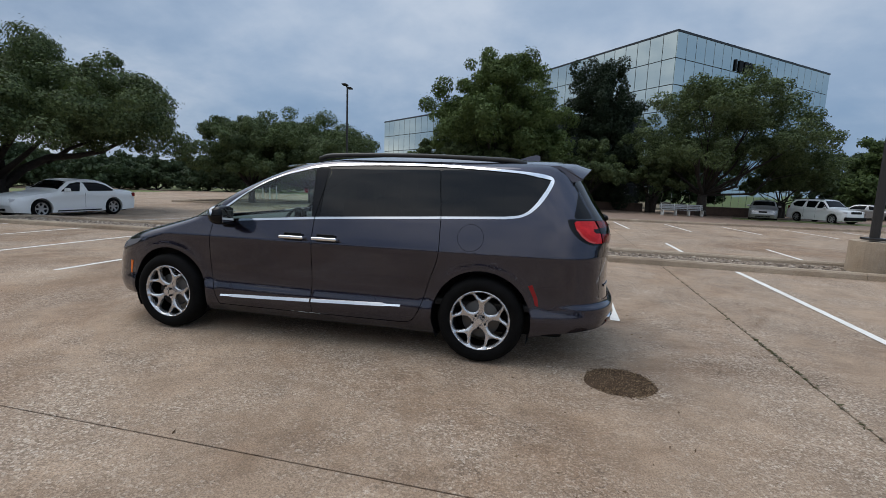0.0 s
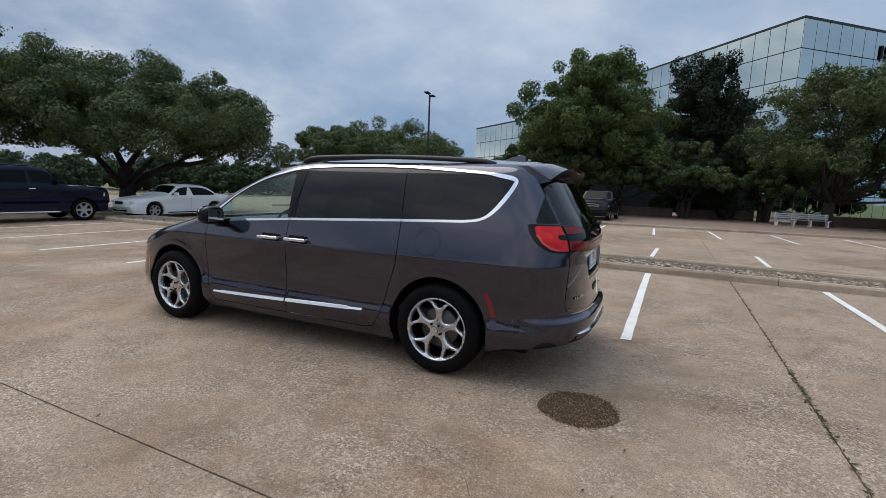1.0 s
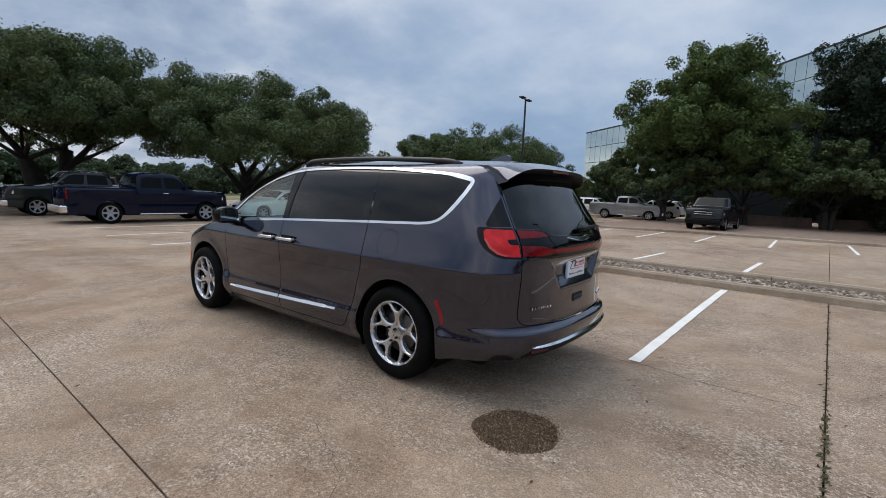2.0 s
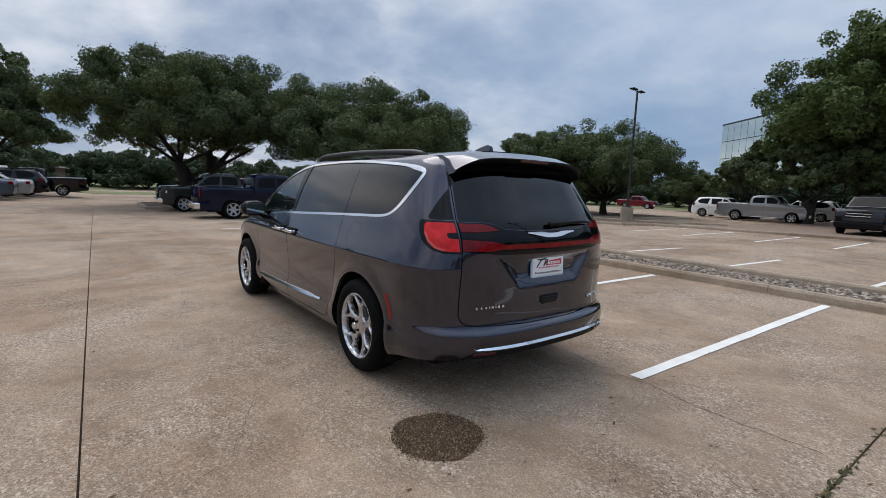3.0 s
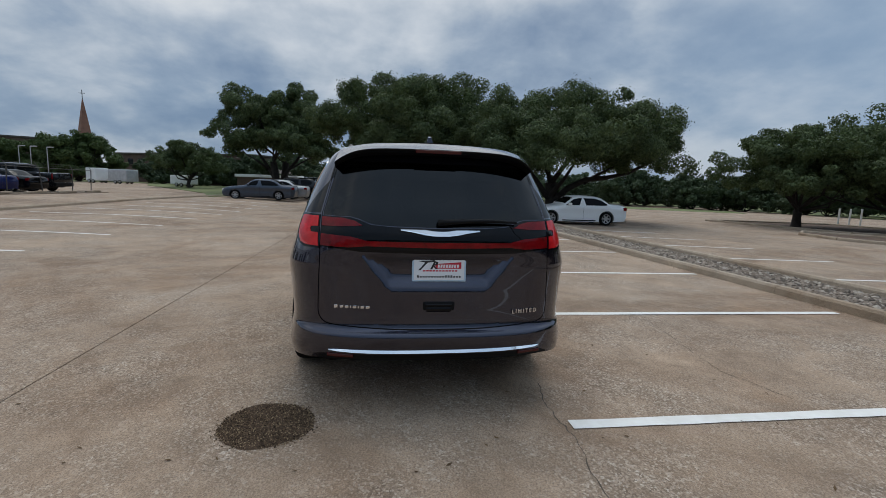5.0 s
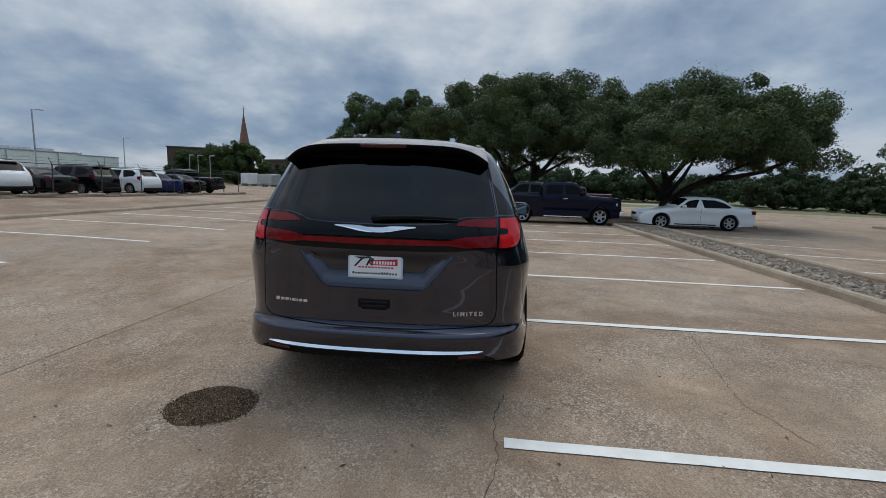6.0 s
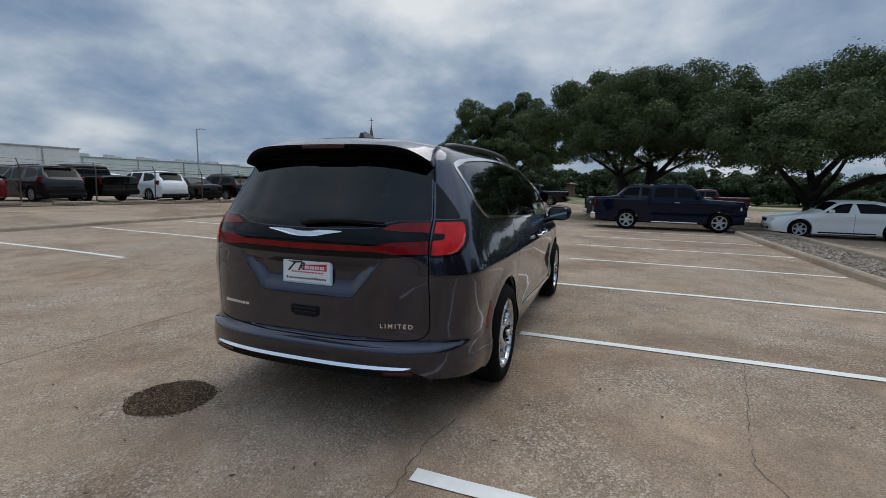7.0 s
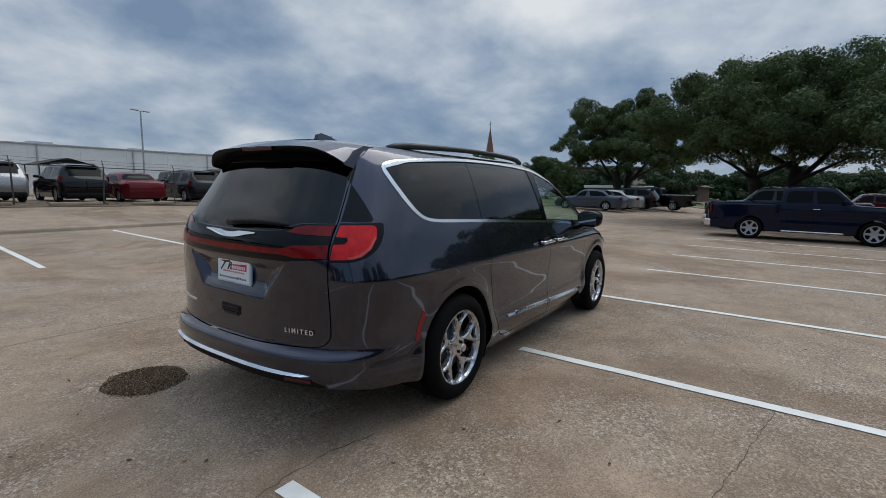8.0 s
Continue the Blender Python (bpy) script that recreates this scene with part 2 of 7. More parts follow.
def poly_sheet(name, pts, lift, mat, parent=None, edge=0.0, grid=1.5):
    """A flat-lying patch of any outline that follows the ground, with a rim."""
    bm = bmesh.new()
    f = bm.faces.new([bm.verts.new((x, y, 0)) for x, y in pts])
    x0, x1, y0, y1 = min(p[0] for p in pts), max(p[0] for p in pts), min(p[1] for p in pts), max(p[1] for p in pts)
    for x in span(x0, x1, grid)[1:-1]:
        bmesh.ops.bisect_plane(bm, geom=bm.verts[:] + bm.edges[:] + bm.faces[:], plane_co=(x, 0, 0), plane_no=(1, 0, 0))
    for y in span(y0, y1, grid)[1:-1]:
        bmesh.ops.bisect_plane(bm, geom=bm.verts[:] + bm.edges[:] + bm.faces[:], plane_co=(0, y, 0), plane_no=(0, 1, 0))
    bm.normal_update()
    if bm.faces[:] and bm.faces[0].normal.z < 0 if bm.faces.ensure_lookup_table() is None else False:
        bmesh.ops.reverse_faces(bm, faces=bm.faces[:])
    for v in bm.verts:
        v.co.z = gz(v.co.x, v.co.y) + lift
    if edge:
        r = bmesh.ops.extrude_edge_only(bm, edges=[e for e in bm.edges if e.is_boundary])
        for v in r["geom"]:
            if isinstance(v, bmesh.types.BMVert):
                v.co.z -= edge
    return part(name, bm, mat, parent)


ground = sheet("ground", [-4000, -900, -300] + span(-120, 120, 5) + [300, 900, 4000], [-4000, -900, -300] + span(-100, 120, 5) + [300, 900, 4000], -0.10, M_GRASS)
tagged(ground, "wide grassy ground beyond the concrete car park", "ground", kind="structure")

JX, JY, GAP = 2.06, 2.08, 0.0055
car_park = sheet("car_park_base", span(-78, 60, 3), span(-60, 66, 3), -0.045, M_SOIL)
tagged(car_park, "dark soil bed under the concrete slabs of the car park", "ground", kind="structure")
lot = thing("car_park_floor", Matrix(), "pale brown worn concrete slabs with dark joints", "pavement", kind="structure")
from mathutils import geometry

# ---- car materials ----


def mat_paint(name, colour, metal=0.55, rough=0.28, flake=0.25, coat=1.0, ior=1.48):
    m, nt, b = material(name, colour, rough, metal, Coat_Weight=coat, Coat_Roughness=0.02, Coat_IOR=ior, Specular_IOR_Level=0.0)
    p = coords(nt)
    fl = noise_tex(nt, p, 900.0, 2, 0.5)
    dust = noise_tex(nt, p, 3.0, 5, 0.6)
    dark = tuple(c * (1 - flake) for c in colour)
    lite = tuple(min(1, c * (1 + flake)) for c in colour)
    link(nt, ramp(nt, fl, [(0.35, dark), (0.65, lite)]), b.inputs["Base Color"])
    link(nt, ramp(nt, dust, [(0.3, rough), (0.7, rough + 0.08)]), b.inputs["Roughness"])
    return m


def mat_pane(name, tint, gloss=0.02, base=0.06):
    """A thin pane: tinted see-through glass under a Fresnel gloss."""
    m = bpy.data.materials.new(name)
    nt = tree_of(m)
    nt.nodes.remove(nt.nodes["Principled BSDF"])
    tr = nt.nodes.new("ShaderNodeBsdfTransparent")
    tr.inputs["Color"].default_value = (*tint, 1)
    gl = nt.nodes.new("ShaderNodeBsdfGlossy")
    gl.inputs["Roughness"].default_value = gloss
    lw = nt.nodes.new("ShaderNodeLayerWeight")
    lw.inputs["Blend"].default_value = 0.5
    mx = nt.nodes.new("ShaderNodeMixShader")
    link(nt, maths(nt, "MULTIPLY_ADD", maths(nt, "POWER", lw.outputs["Facing"], 4.0), 1 - base, base), mx.inputs[0])
    link(nt, tr.outputs[0], mx.inputs[1])
    link(nt, gl.outputs[0], mx.inputs[2])
    link(nt, mx.outputs[0], nt.nodes["Material Output"].inputs["Surface"])
    return m


M_VAN = mat_paint("granite_metallic_paint", (0.031, 0.031, 0.050), 0.90, 0.17, ior=1.58)
M_CHROME, nt, b = material("chrome", (0.80, 0.81, 0.83), 0.10, 1.0)
M_ALLOY = mat_simple("alloy_wheel", (0.64, 0.64, 0.65), (0.54, 0.54, 0.55), 14, 0.24, 0.85)
M_RUBBER = mat_simple("tyre_rubber", (0.007, 0.007, 0.007), (0.003, 0.003, 0.003), 9, 0.8, bumpy=0.3, Specular_IOR_Level=0.1)
M_PRIVACY = mat_pane("privacy_glass", (0.018, 0.021, 0.025), 0.006, 0.037)
M_CLEAR = mat_pane("green_tinted_glass", (0.84, 0.985, 0.93), 0.01, 0.06)
M_GLOSS, nt, b = material("gloss_black", (0.004, 0.004, 0.005), 0.04, Specular_IOR_Level=0.22)
M_TRIM, nt, b = material("cabin_trim", (0.035, 0.035, 0.037), 0.7)
M_SEAT = mat_simple("seat_leather", (0.06, 0.06, 0.063), (0.04, 0.04, 0.042), 8, 0.5)


def mat_lens(name, colour, deep):
    """Red plastic over a field of small prisms."""
    m, nt, b = material(name, colour, 0.15, 0.0, Coat_Weight=0.4, Coat_Roughness=0.03, Specular_IOR_Level=0.1)
    vor = nt.nodes.new("ShaderNodeTexVoronoi")
    vor.inputs["Scale"].default_value = 220.0
    link(nt, coords(nt), vor.inputs["Vector"])
    glow = noise_tex(nt, coords(nt), 14.0, 3, 0.6)
    cell = nt.nodes.new("ShaderNodeSeparateColor")
    link(nt, vor.outputs["Color"], cell.inputs[0])
    s = maths(nt, "ADD", maths(nt, "MULTIPLY", cell.outputs[0], 0.15), maths(nt, "MULTIPLY", glow, 0.85))
    link(nt, ramp(nt, s, [(0.25, deep), (0.75, colour)]), b.inputs["Base Color"])
    bump(nt, b, vor.outputs["Distance"], 0.12, 0.002)
    return m


M_LENS = mat_lens("red_lens", (0.27, 0.004, 0.007), (0.08, 0.002, 0.003))
M_LENS_BRIGHT = mat_lens("bright_red_lens", (0.80, 0.022, 0.026), (0.42, 0.006, 0.008))
M_LENS_PALE = mat_lens("pale_lens_strip", (0.70, 0.11, 0.10), (0.50, 0.05, 0.05))
M_LENS_DARK, nt, b = material("dark_red_lens", (0.06, 0.003, 0.004), 0.08)
M_REFLECT, nt, b = material("red_reflector", (0.22, 0.006, 0.009), 0.2)
M_AMBER, nt, b = material("amber_lens", (0.75, 0.16, 0.02), 0.15)
M_WHITELENS, nt, b = material("clear_lens", (0.62, 0.62, 0.64), 0.12)
M_HEADLAMP, nt, b = material("dark_headlamp", (0.16, 0.16, 0.17), 0.1)
M_PLATE, nt, b = material("white_plate", (0.80, 0.80, 0.80), 0.35)
M_PLATE_RED, nt, b = material("red_print", (0.55, 0.02, 0.04), 0.4)
M_PLATE_BLACK, nt, b = material("black_print", (0.02, 0.02, 0.02), 0.4)
M_DISC, nt, b = material("brake_disc", (0.10, 0.095, 0.09), 0.45, 0.9)

# ---- the van's skin ----


def smooth_table(keys, vals, n=1500):
    """A monotone cubic through the keys, sampled finely for np.interp."""
    k, v = np.array(keys, float), np.array(vals, float)
    h = np.diff(k)
    d = np.diff(v) / h
    t = np.empty(len(k))
    t[0], t[-1] = d[0], d[-1]
    for i in range(1, len(k) - 1):
        t[i] = 0.0 if d[i - 1] * d[i] <= 0 else 2 * d[i - 1] * d[i] / (d[i - 1] + d[i])
    xs = np.linspace(k[0], k[-1], n)
    i = np.clip(np.searchsorted(k, xs, side="right") - 1, 0, len(h) - 1)
    s = (xs - k[i]) / h[i]
    ys = v[i] * (2 * s**3 - 3 * s**2 + 1) + h[i] * t[i] * (s**3 - 2 * s**2 + s) + v[i + 1] * (3 * s**2 - 2 * s**3) + h[i] * t[i + 1] * (s**3 - s**2)
    return xs, ys


SIDE_Z = [0.18, 0.24, 0.30, 0.36, 0.40, 0.44, 0.48, 0.52, 0.58, 0.70, 0.84, 0.915, 0.942, 0.960, 1.00, 1.04, 1.10, 1.20, 1.40, 1.55, 1.63, 1.67, 1.70]
SIDE_W = [0.90, 0.945, 0.975, 0.990, 0.994, 0.990, 0.982, 0.976, 0.974, 0.983, 0.9955, 1.0030, 1.0038, 1.0000, 0.9885, 0.976, 0.957, 0.924, 0.846, 0.775, 0.728, 0.690, 0.635]
REAR_Z = [0.18, 0.26, 0.34, 0.42, 0.50, 0.525, 0.538, 0.548, 0.562, 0.60, 0.66, 0.80, 0.95, 1.05, 1.12, 1.20, 1.25, 1.40, 1.55, 1.62, 1.67, 1.70]
REAR_X = [0.86, 0.96, 1.018, 1.036, 1.046, 1.042, 1.028, 1.002, 0.988, 0.982, 0.978, 0.975, 0.975, 0.978, 0.976, 0.950, 0.925, 0.824, 0.732, 0.682, 0.635, 0.590]
NOSE_Z = [0.18, 0.30, 0.45, 0.60, 0.74, 0.82, 0.88, 0.94, 1.00, 1.05, 1.10, 1.16, 1.25, 1.35, 1.45, 1.55, 1.63, 1.67, 1.70]
NOSE_X = [-4.08, -4.20, -4.25, -4.24, -4.18, -4.10, -3.98, -3.80, -3.56, -3.36, -3.18, -3.06, -2.90, -2.72, -2.52, -2.30, -2.08, -1.92, -1.72]
NOSE_L = [0.70, 0.74, 0.78, 0.78, 0.74, 0.70, 0.66, 0.60, 0.50, 0.44, 0.38, 0.34, 0.32, 0.31, 0.30, 0.30, 0.30, 0.30, 0.30]
T_W, T_R, T_N, T_L = smooth_table(SIDE_Z, SIDE_W), smooth_table(REAR_Z, REAR_X), smooth_table(NOSE_Z, NOSE_X), smooth_table(NOSE_Z, NOSE_L)
CORNER, RN, RM = 0.15, 4.6, 2.9
AXLE_F, AXLE_R = -3.22, -0.095


def quarter(n, m, lx, ly):
    """A quarter of a rounded plan corner, by the length along it: table of length, share of lx, share of ly."""
    t = np.linspace(0, np.pi / 2, 4000)
    a, c = np.sin(t) ** (2 / n), np.cos(t) ** (2 / m)
    s = np.concatenate(([0], np.cumsum(np.hypot(np.diff(a) * lx, np.diff(c) * ly))))
    return s, a, c


Q_R, Q_N = quarter(RN, RM, 0.78, 0.95), quarter(2.6, 2.4, 0.6, 0.93)
WRAP_R, WRAP_N = float(Q_R[0][-1]), float(Q_N[0][-1])
END = CORNER + WRAP_R


def sm(a, c, v):
    t = np.clip((v - a) / (c - a), 0, 1)
    return t * t * (3 - 2 * t)


def skin(u, z):
    """The van's half skin: u runs along the side (as x), round the rear corner to the middle of the tailgate and round the front corner to the nose."""
    u, z = np.asarray(u, float), np.asarray(z, float)
    w, xr, xn, ln = (np.interp(z, *t) for t in (T_W, T_R, T_N, T_L))
    xa = xn + ln
    sr = np.clip(u - CORNER, 0, WRAP_R)
    x_rear = CORNER + (xr - CORNER) * np.interp(sr, Q_R[0], Q_R[1])
    y_rear = w * np.interp(sr, Q_R[0], Q_R[2])
    sn = np.clip(xa - u, 0, WRAP_N)
    x_nose = xa - ln * np.interp(sn, Q_N[0], Q_N[1])
    y_nose = w * np.interp(sn, Q_N[0], Q_N[2])
    x = np.where(u > CORNER, x_rear, np.where(u < xa, x_nose, u))
    y = np.where(u > CORNER, y_rear, np.where(u < xa, y_nose, w))
    # plan taper towards the front and swell round the wheels
    y = y * (1 - 0.035 * sm(-1.6, -3.6, x) - 0.02 * sm(-0.6, 0.9, x))
    for cx in (AXLE_R, AXLE_F):
        r = np.hypot(x - cx, z - 0.37)
        y = y + 0.016 * np.exp(-(((r - 0.43) / 0.07) ** 2)) * (y > 0.75)
    # hollow round the number plate
    edge = np.minimum(0.50 - (1.03 - z) * 0.80 - y, np.minimum(1.035 - z, z - 0.80))
    x = x - np.where(u > CORNER, 0.042 * sm(-0.01, 0.10, edge), 0)
    return x, y, z


def u_side(x, z):
    """u of a place on the side, given x and z."""
    xa = np.interp(z, *T_N) + np.interp(z, *T_L)
    ln = np.interp(z, *T_L)
    xr = np.interp(z, *T_R)
    if x > CORNER:
        return CORNER + float(np.interp(min(1, (x - CORNER) / (xr - CORNER)), Q_R[1], Q_R[0]))
    if x < xa:
        return xa - float(np.interp(min(1, (xa - x) / ln), Q_N[1], Q_N[0]))
    return x


def u_rear(y, z):
    """u of a place on the rear, given y and z."""
    w = np.interp(z, *T_W) * 0.98
    return CORNER + float(np.interp(1 - min(1.0, max(0.0, y / w)), 1 - Q_R[2], Q_R[0]))


def dense(pts, closed, cut=0.05):
    out = []
    n = len(pts)
    for i in range(n if closed else n - 1):
        (ax, az), (bx, bz) = pts[i], pts[(i + 1) % n]
        k = max(1, int(math.hypot(bx - ax, bz - az) / cut))
        out += [(ax + (bx - ax) * j / k, az + (bz - az) * j / k) for j in range(k)]
    return out if closed else out + [pts[-1]]


def curve(pts, closed=False, n=6):
    """A Catmull-Rom curve through the points."""
    p = [np.array(q, float) for q in pts]
    m = len(p)
    out = []
    for i in range(m if closed else m - 1):
        a, b, c, d = (p[(i + k) % m] if closed else p[min(max(i + k, 0), m - 1)] for k in (-1, 0, 1, 2))
        for j in range(n):
            t = j / n
            out.append(tuple(0.5 * (2 * b + (c - a) * t + (2 * a - 5 * b + 4 * c - d) * t * t + (3 * b - a - 3 * c + d) * t**3)))
    return out if closed else out + [tuple(p[-1])]


def inset(poly, d):
    """Moves a closed outline inwards by d (or by d(x, z))."""
    n = len(poly)
    area = sum(poly[i][0] * poly[(i + 1) % n][1] - poly[(i + 1) % n][0] * poly[i][1] for i in range(n))
    s = 1 if area > 0 else -1
    out = []
    for i in range(n):
        a, p, c = (np.array(poly[(i + k) % n]) for k in (-1, 0, 1))
        t1, t2 = p - a, c - p
        t = t1 / (np.linalg.norm(t1) + 1e-9) + t2 / (np.linalg.norm(t2) + 1e-9)
        t /= np.linalg.norm(t) + 1e-9
        e = d(*p) if callable(d) else d
        out.append(tuple(p + s * e * np.array((-t[1], t[0]))))
    return out


def inside(poly, px, pz):
    px, pz = np.asarray(px), np.asarray(pz)
    hit = np.zeros(px.shape, bool)
    n = len(poly)
    for i in range(n):
        (ax, az), (bx, bz) = poly[i], poly[(i + 1) % n]
        if az != bz:
            hit ^= ((az > pz) != (bz > pz)) & (px < (bx - ax) * (pz - az) / (bz - az) + ax)
    return hit


def near(line, px, pz, d):
    """Which points lie within d of the open line."""
    hit = np.zeros(np.shape(px), bool)
    for (ax, az), (bx, bz) in zip(line[:-1], line[1:]):
        vx, vz = bx - ax, bz - az
        t = np.clip(((px - ax) * vx + (pz - az) * vz) / (vx * vx + vz * vz + 1e-12), 0, 1)
        hit |= np.hypot(px - ax - t * vx, pz - az - t * vz) < d
    return hit


def beside(line, d):
    """The line, moved d to its left."""
    out = []
    for i in range(len(line)):
        a, c = np.array(line[max(i - 1, 0)]), np.array(line[min(i + 1, len(line) - 1)])
        t = (c - a) / (np.linalg.norm(c - a) + 1e-9)
        out.append((line[i][0] - t[1] * d, line[i][1] + t[0] * d))
    return out


from_side = lambda pts: [(u_side(x, z), z) for x, z in pts]
from_rear = lambda pts: [(u_rear(y, z), z) for y, z in pts]

# outlines, x and z on the side, y and z on the rear
DLO = from_side(dense(curve([(-2.70, 1.150), (-2.45, 1.335), (-2.18, 1.49), (-1.90, 1.592), (-1.60, 1.652), (-1.0, 1.676), (-0.5, 1.672), (0.0, 1.645), (0.28, 1.622), (0.38, 1.606), (0.430, 1.588), (0.449, 1.556), (0.432, 1.500), (0.392, 1.425), (0.335, 1.345), (0.265, 1.282), (0.18, 1.246), (0.06, 1.231)], n=4) + [(-0.47, 1.208), (-1.64, 1.150), (-2.40, 1.098)] + curve([(-2.52, 1.092), (-2.64, 1.100), (-2.69, 1.120)], n=3), True))
GLASS = inset(DLO, lambda x, z: 0.020 + 0.014 * float(sm(0.2, 0.42, x)))
FRONT_GLASS = from_side([(-3.2, 1.0), (-1.685, 1.0), (-1.678, 1.16), (-1.575, 1.8), (-3.2, 1.8)])
PILLAR = from_side([(-1.685, 1.0), (-1.678, 1.16), (-1.575, 1.8), (-1.51, 1.8), (-1.605, 1.16), (-1.61, 1.0)])
DOOR_FRONT = curve([(-2.70, 1.135), (-2.715, 1.02), (-2.735, 0.86), (-2.735, 0.62), (-2.705, 0.42), (-2.665, 0.275)], n=5)
SILL = [(-2.665, 0.275), (-0.80, 0.285)]
SEAM_B = [(-1.665, 0.278), (-1.655, 0.60), (-1.650, 1.15), (-1.60, 1.45), (-1.570, 1.58), (-1.555, 1.69)]
SEAM_C = [(-0.545, 1.695), (-0.50, 1.40), (-0.475, 1.22)] + curve([(-0.470, 1.05), (-0.468, 0.95), (-0.485, 0.85), (-0.545, 0.68), (-0.60, 0.50), (-0.66, 0.36), (-0.72, 0.30), (-0.80, 0.285)], n=4)
SEAM_ROOF = [(-1.555, 1.69), (-0.545, 1.695)]
SEAM_HOOD = curve([(-2.72, 1.145), (-3.10, 1.075), (-3.45, 0.985), (-3.75, 0.885)], n=4)
SEAM_GATE = from_rear(dense([(0.600, 1.70), (0.655, 1.60), (0.735, 1.26), (0.742, 1.05), (0.752, 0.80), (0.755, 0.66)] + curve([(0.750, 0.625), (0.715, 0.585), (0.62, 0.570), (0.30, 0.555), (0.0, 0.552)], n=4), False, 0.06))
SEAM_BUMPER = from_side([(0.34, 0.615), (0.55, 0.625), (0.72, 0.632)]) + from_rear([(0.80, 0.635), (0.755, 0.63)])
SEAMS = [from_side(dense(s, False, 0.08)) for s in (DOOR_FRONT, SILL, SEAM_B, SEAM_C, SEAM_ROOF, SEAM_HOOD)] + [SEAM_GATE]
ARCH = [from_side([(cx + 0.425 * math.cos(t), 0.372 + 0.425 * math.sin(t)) for t in np.linspace(0, 2 * math.pi, 41)[:-1]]) for cx in (AXLE_R, AXLE_F)]
FUEL = from_side([(-0.205 + 0.112 * math.cos(t), 1.065 + 0.112 * math.sin(t)) for t in np.linspace(0, 2 * math.pi, 33)])
GATE = [(END + 0.01, 1.75), *[(u, z) for u, z in SEAM_GATE], (END + 0.01, 0.552)]
D_GLASS = dense(from_rear([(0.668, 1.575), (0.700, 1.45), (0.745, 1.262)]) + from_side([(0.72, 1.258), (0.640, 1.258)] + curve([(0.625, 1.275), (0.638, 1.36), (0.648, 1.45), (0.655, 1.53)], n=3)), True, 0.05)
REAR_GLASS = [(END + 0.01, 1.60)] + from_rear(dense([(0.0, 1.60), (0.642, 1.60), (0.725, 1.275), (0.725, 1.250), (0.56, 1.248)] + curve([(0.50, 1.235), (0.43, 1.208), (0.30, 1.198), (0.0, 1.192)], n=3), False, 0.06)) + [(END + 0.01, 1.192)]
APPLIQUE = [(END + 0.01, 1.186)] + from_rear(dense([(0.0, 1.186), (0.30, 1.192), (0.43, 1.202), (0.50, 1.229), (0.56, 1.244), (0.735, 1.246), (0.739, 1.060), (0.60, 1.048), (0.50, 1.038), (0.0, 1.032)], False, 0.06)) + [(END + 0.01, 1.032)]
LAMP = dense(from_rear([(0.746, 1.046), (0.746, 1.252)]) + from_side([(0.70, 1.252), (0.590, 1.254)] + curve([(0.575, 1.245), (0.597, 1.185), (0.650, 1.118), (0.722, 1.070), (0.79, 1.048)], n=4)), True, 0.04)
LAMP_RED = dense(from_rear([(0.752, 1.060), (0.752, 1.240)]) + from_side([(0.70, 1.240), (0.638, 1.238), (0.627, 1.222), (0.645, 1.172), (0.688, 1.117), (0.745, 1.076), (0.792, 1.062)]), True, 0.04)
LAMP_STRIP = dense(from_side([(0.645, 1.172), (0.688, 1.117), (0.745, 1.076), (0.792, 1.062), (0.806, 1.072), (0.756, 1.086), (0.700, 1.126), (0.656, 1.176)]), True, 0.03)
LAMP_NOTCH = from_rear([(0.75, 1.180), (0.80, 1.176), (0.806, 1.16), (0.80, 1.143), (0.75, 1.140)])
BLADE = from_rear(dense([(0.731, 1.238), (0.60, 1.236), (0.53, 1.222), (0.48, 1.196), (0.60, 1.186), (0.731, 1.184)], True, 0.05))
BAR = [(END + 0.01, 1.103)] + from_rear(dense([(0.0, 1.103), (0.45, 1.105), (0.55, 1.128), (0.734, 1.138), (0.736, 1.066), (0.56, 1.062), (0.45, 1.074), (0.0, 1.068)], False, 0.06)) + [(END + 0.01, 1.068)]
BUMPER = SEAM_BUMPER + [(u, z) for u, z in SEAM_GATE if z < 0.632] + [(END + 0.01, 0.552), (END + 0.01, 0.1), (u_side(0.2, 0.2), 0.1), (u_side(0.26, 0.40), 0.40)]
VALANCE = [(END + 0.01, 0.404)] + from_rear(dense([(0.0, 0.404), (0.60, 0.404), (0.70, 0.398), (0.755, 0.372), (0.77, 0.34)], False, 0.06)) + [(END + 0.01, 0.34)]
MARK_R = from_side([(0.292, 0.695), (0.325, 0.710), (0.372, 0.600), (0.384, 0.530), (0.357, 0.535), (0.337, 0.605)])
MARK_F = from_side([(-3.72, 0.63), (-3.685, 0.63), (-3.70, 0.50), (-3.72, 0.50)])
HEAD = from_side([(-3.55, 0.865), (-3.75, 0.835), (-3.95, 0.79), (-3.93, 0.72), (-3.78, 0.76), (-3.62, 0.81)])
LOW = [(-6, 0), (u_side(-3.62, 0.4), 0.0), (u_side(-3.62, 0.4), 0.30), (-6, 0.30)]
SHIELD = [(u_side(-2.72, 1.14) - 0.06, 1.145), (u_side(-2.45, 1.335) - 0.05, 1.36), (u_side(-2.18, 1.49) - 0.05, 1.515), (u_side(-1.92, 1.59) - 0.05, 1.625), (-2.60, 1.64), (-6, 1.64), (-6, 1.12), (-3.2, 1.10)]
LOW_R = [(0.2, 0.22), (0.45, 0.30), (0.75, 0.345), (0.95, 0.36), (END, 0.36)]

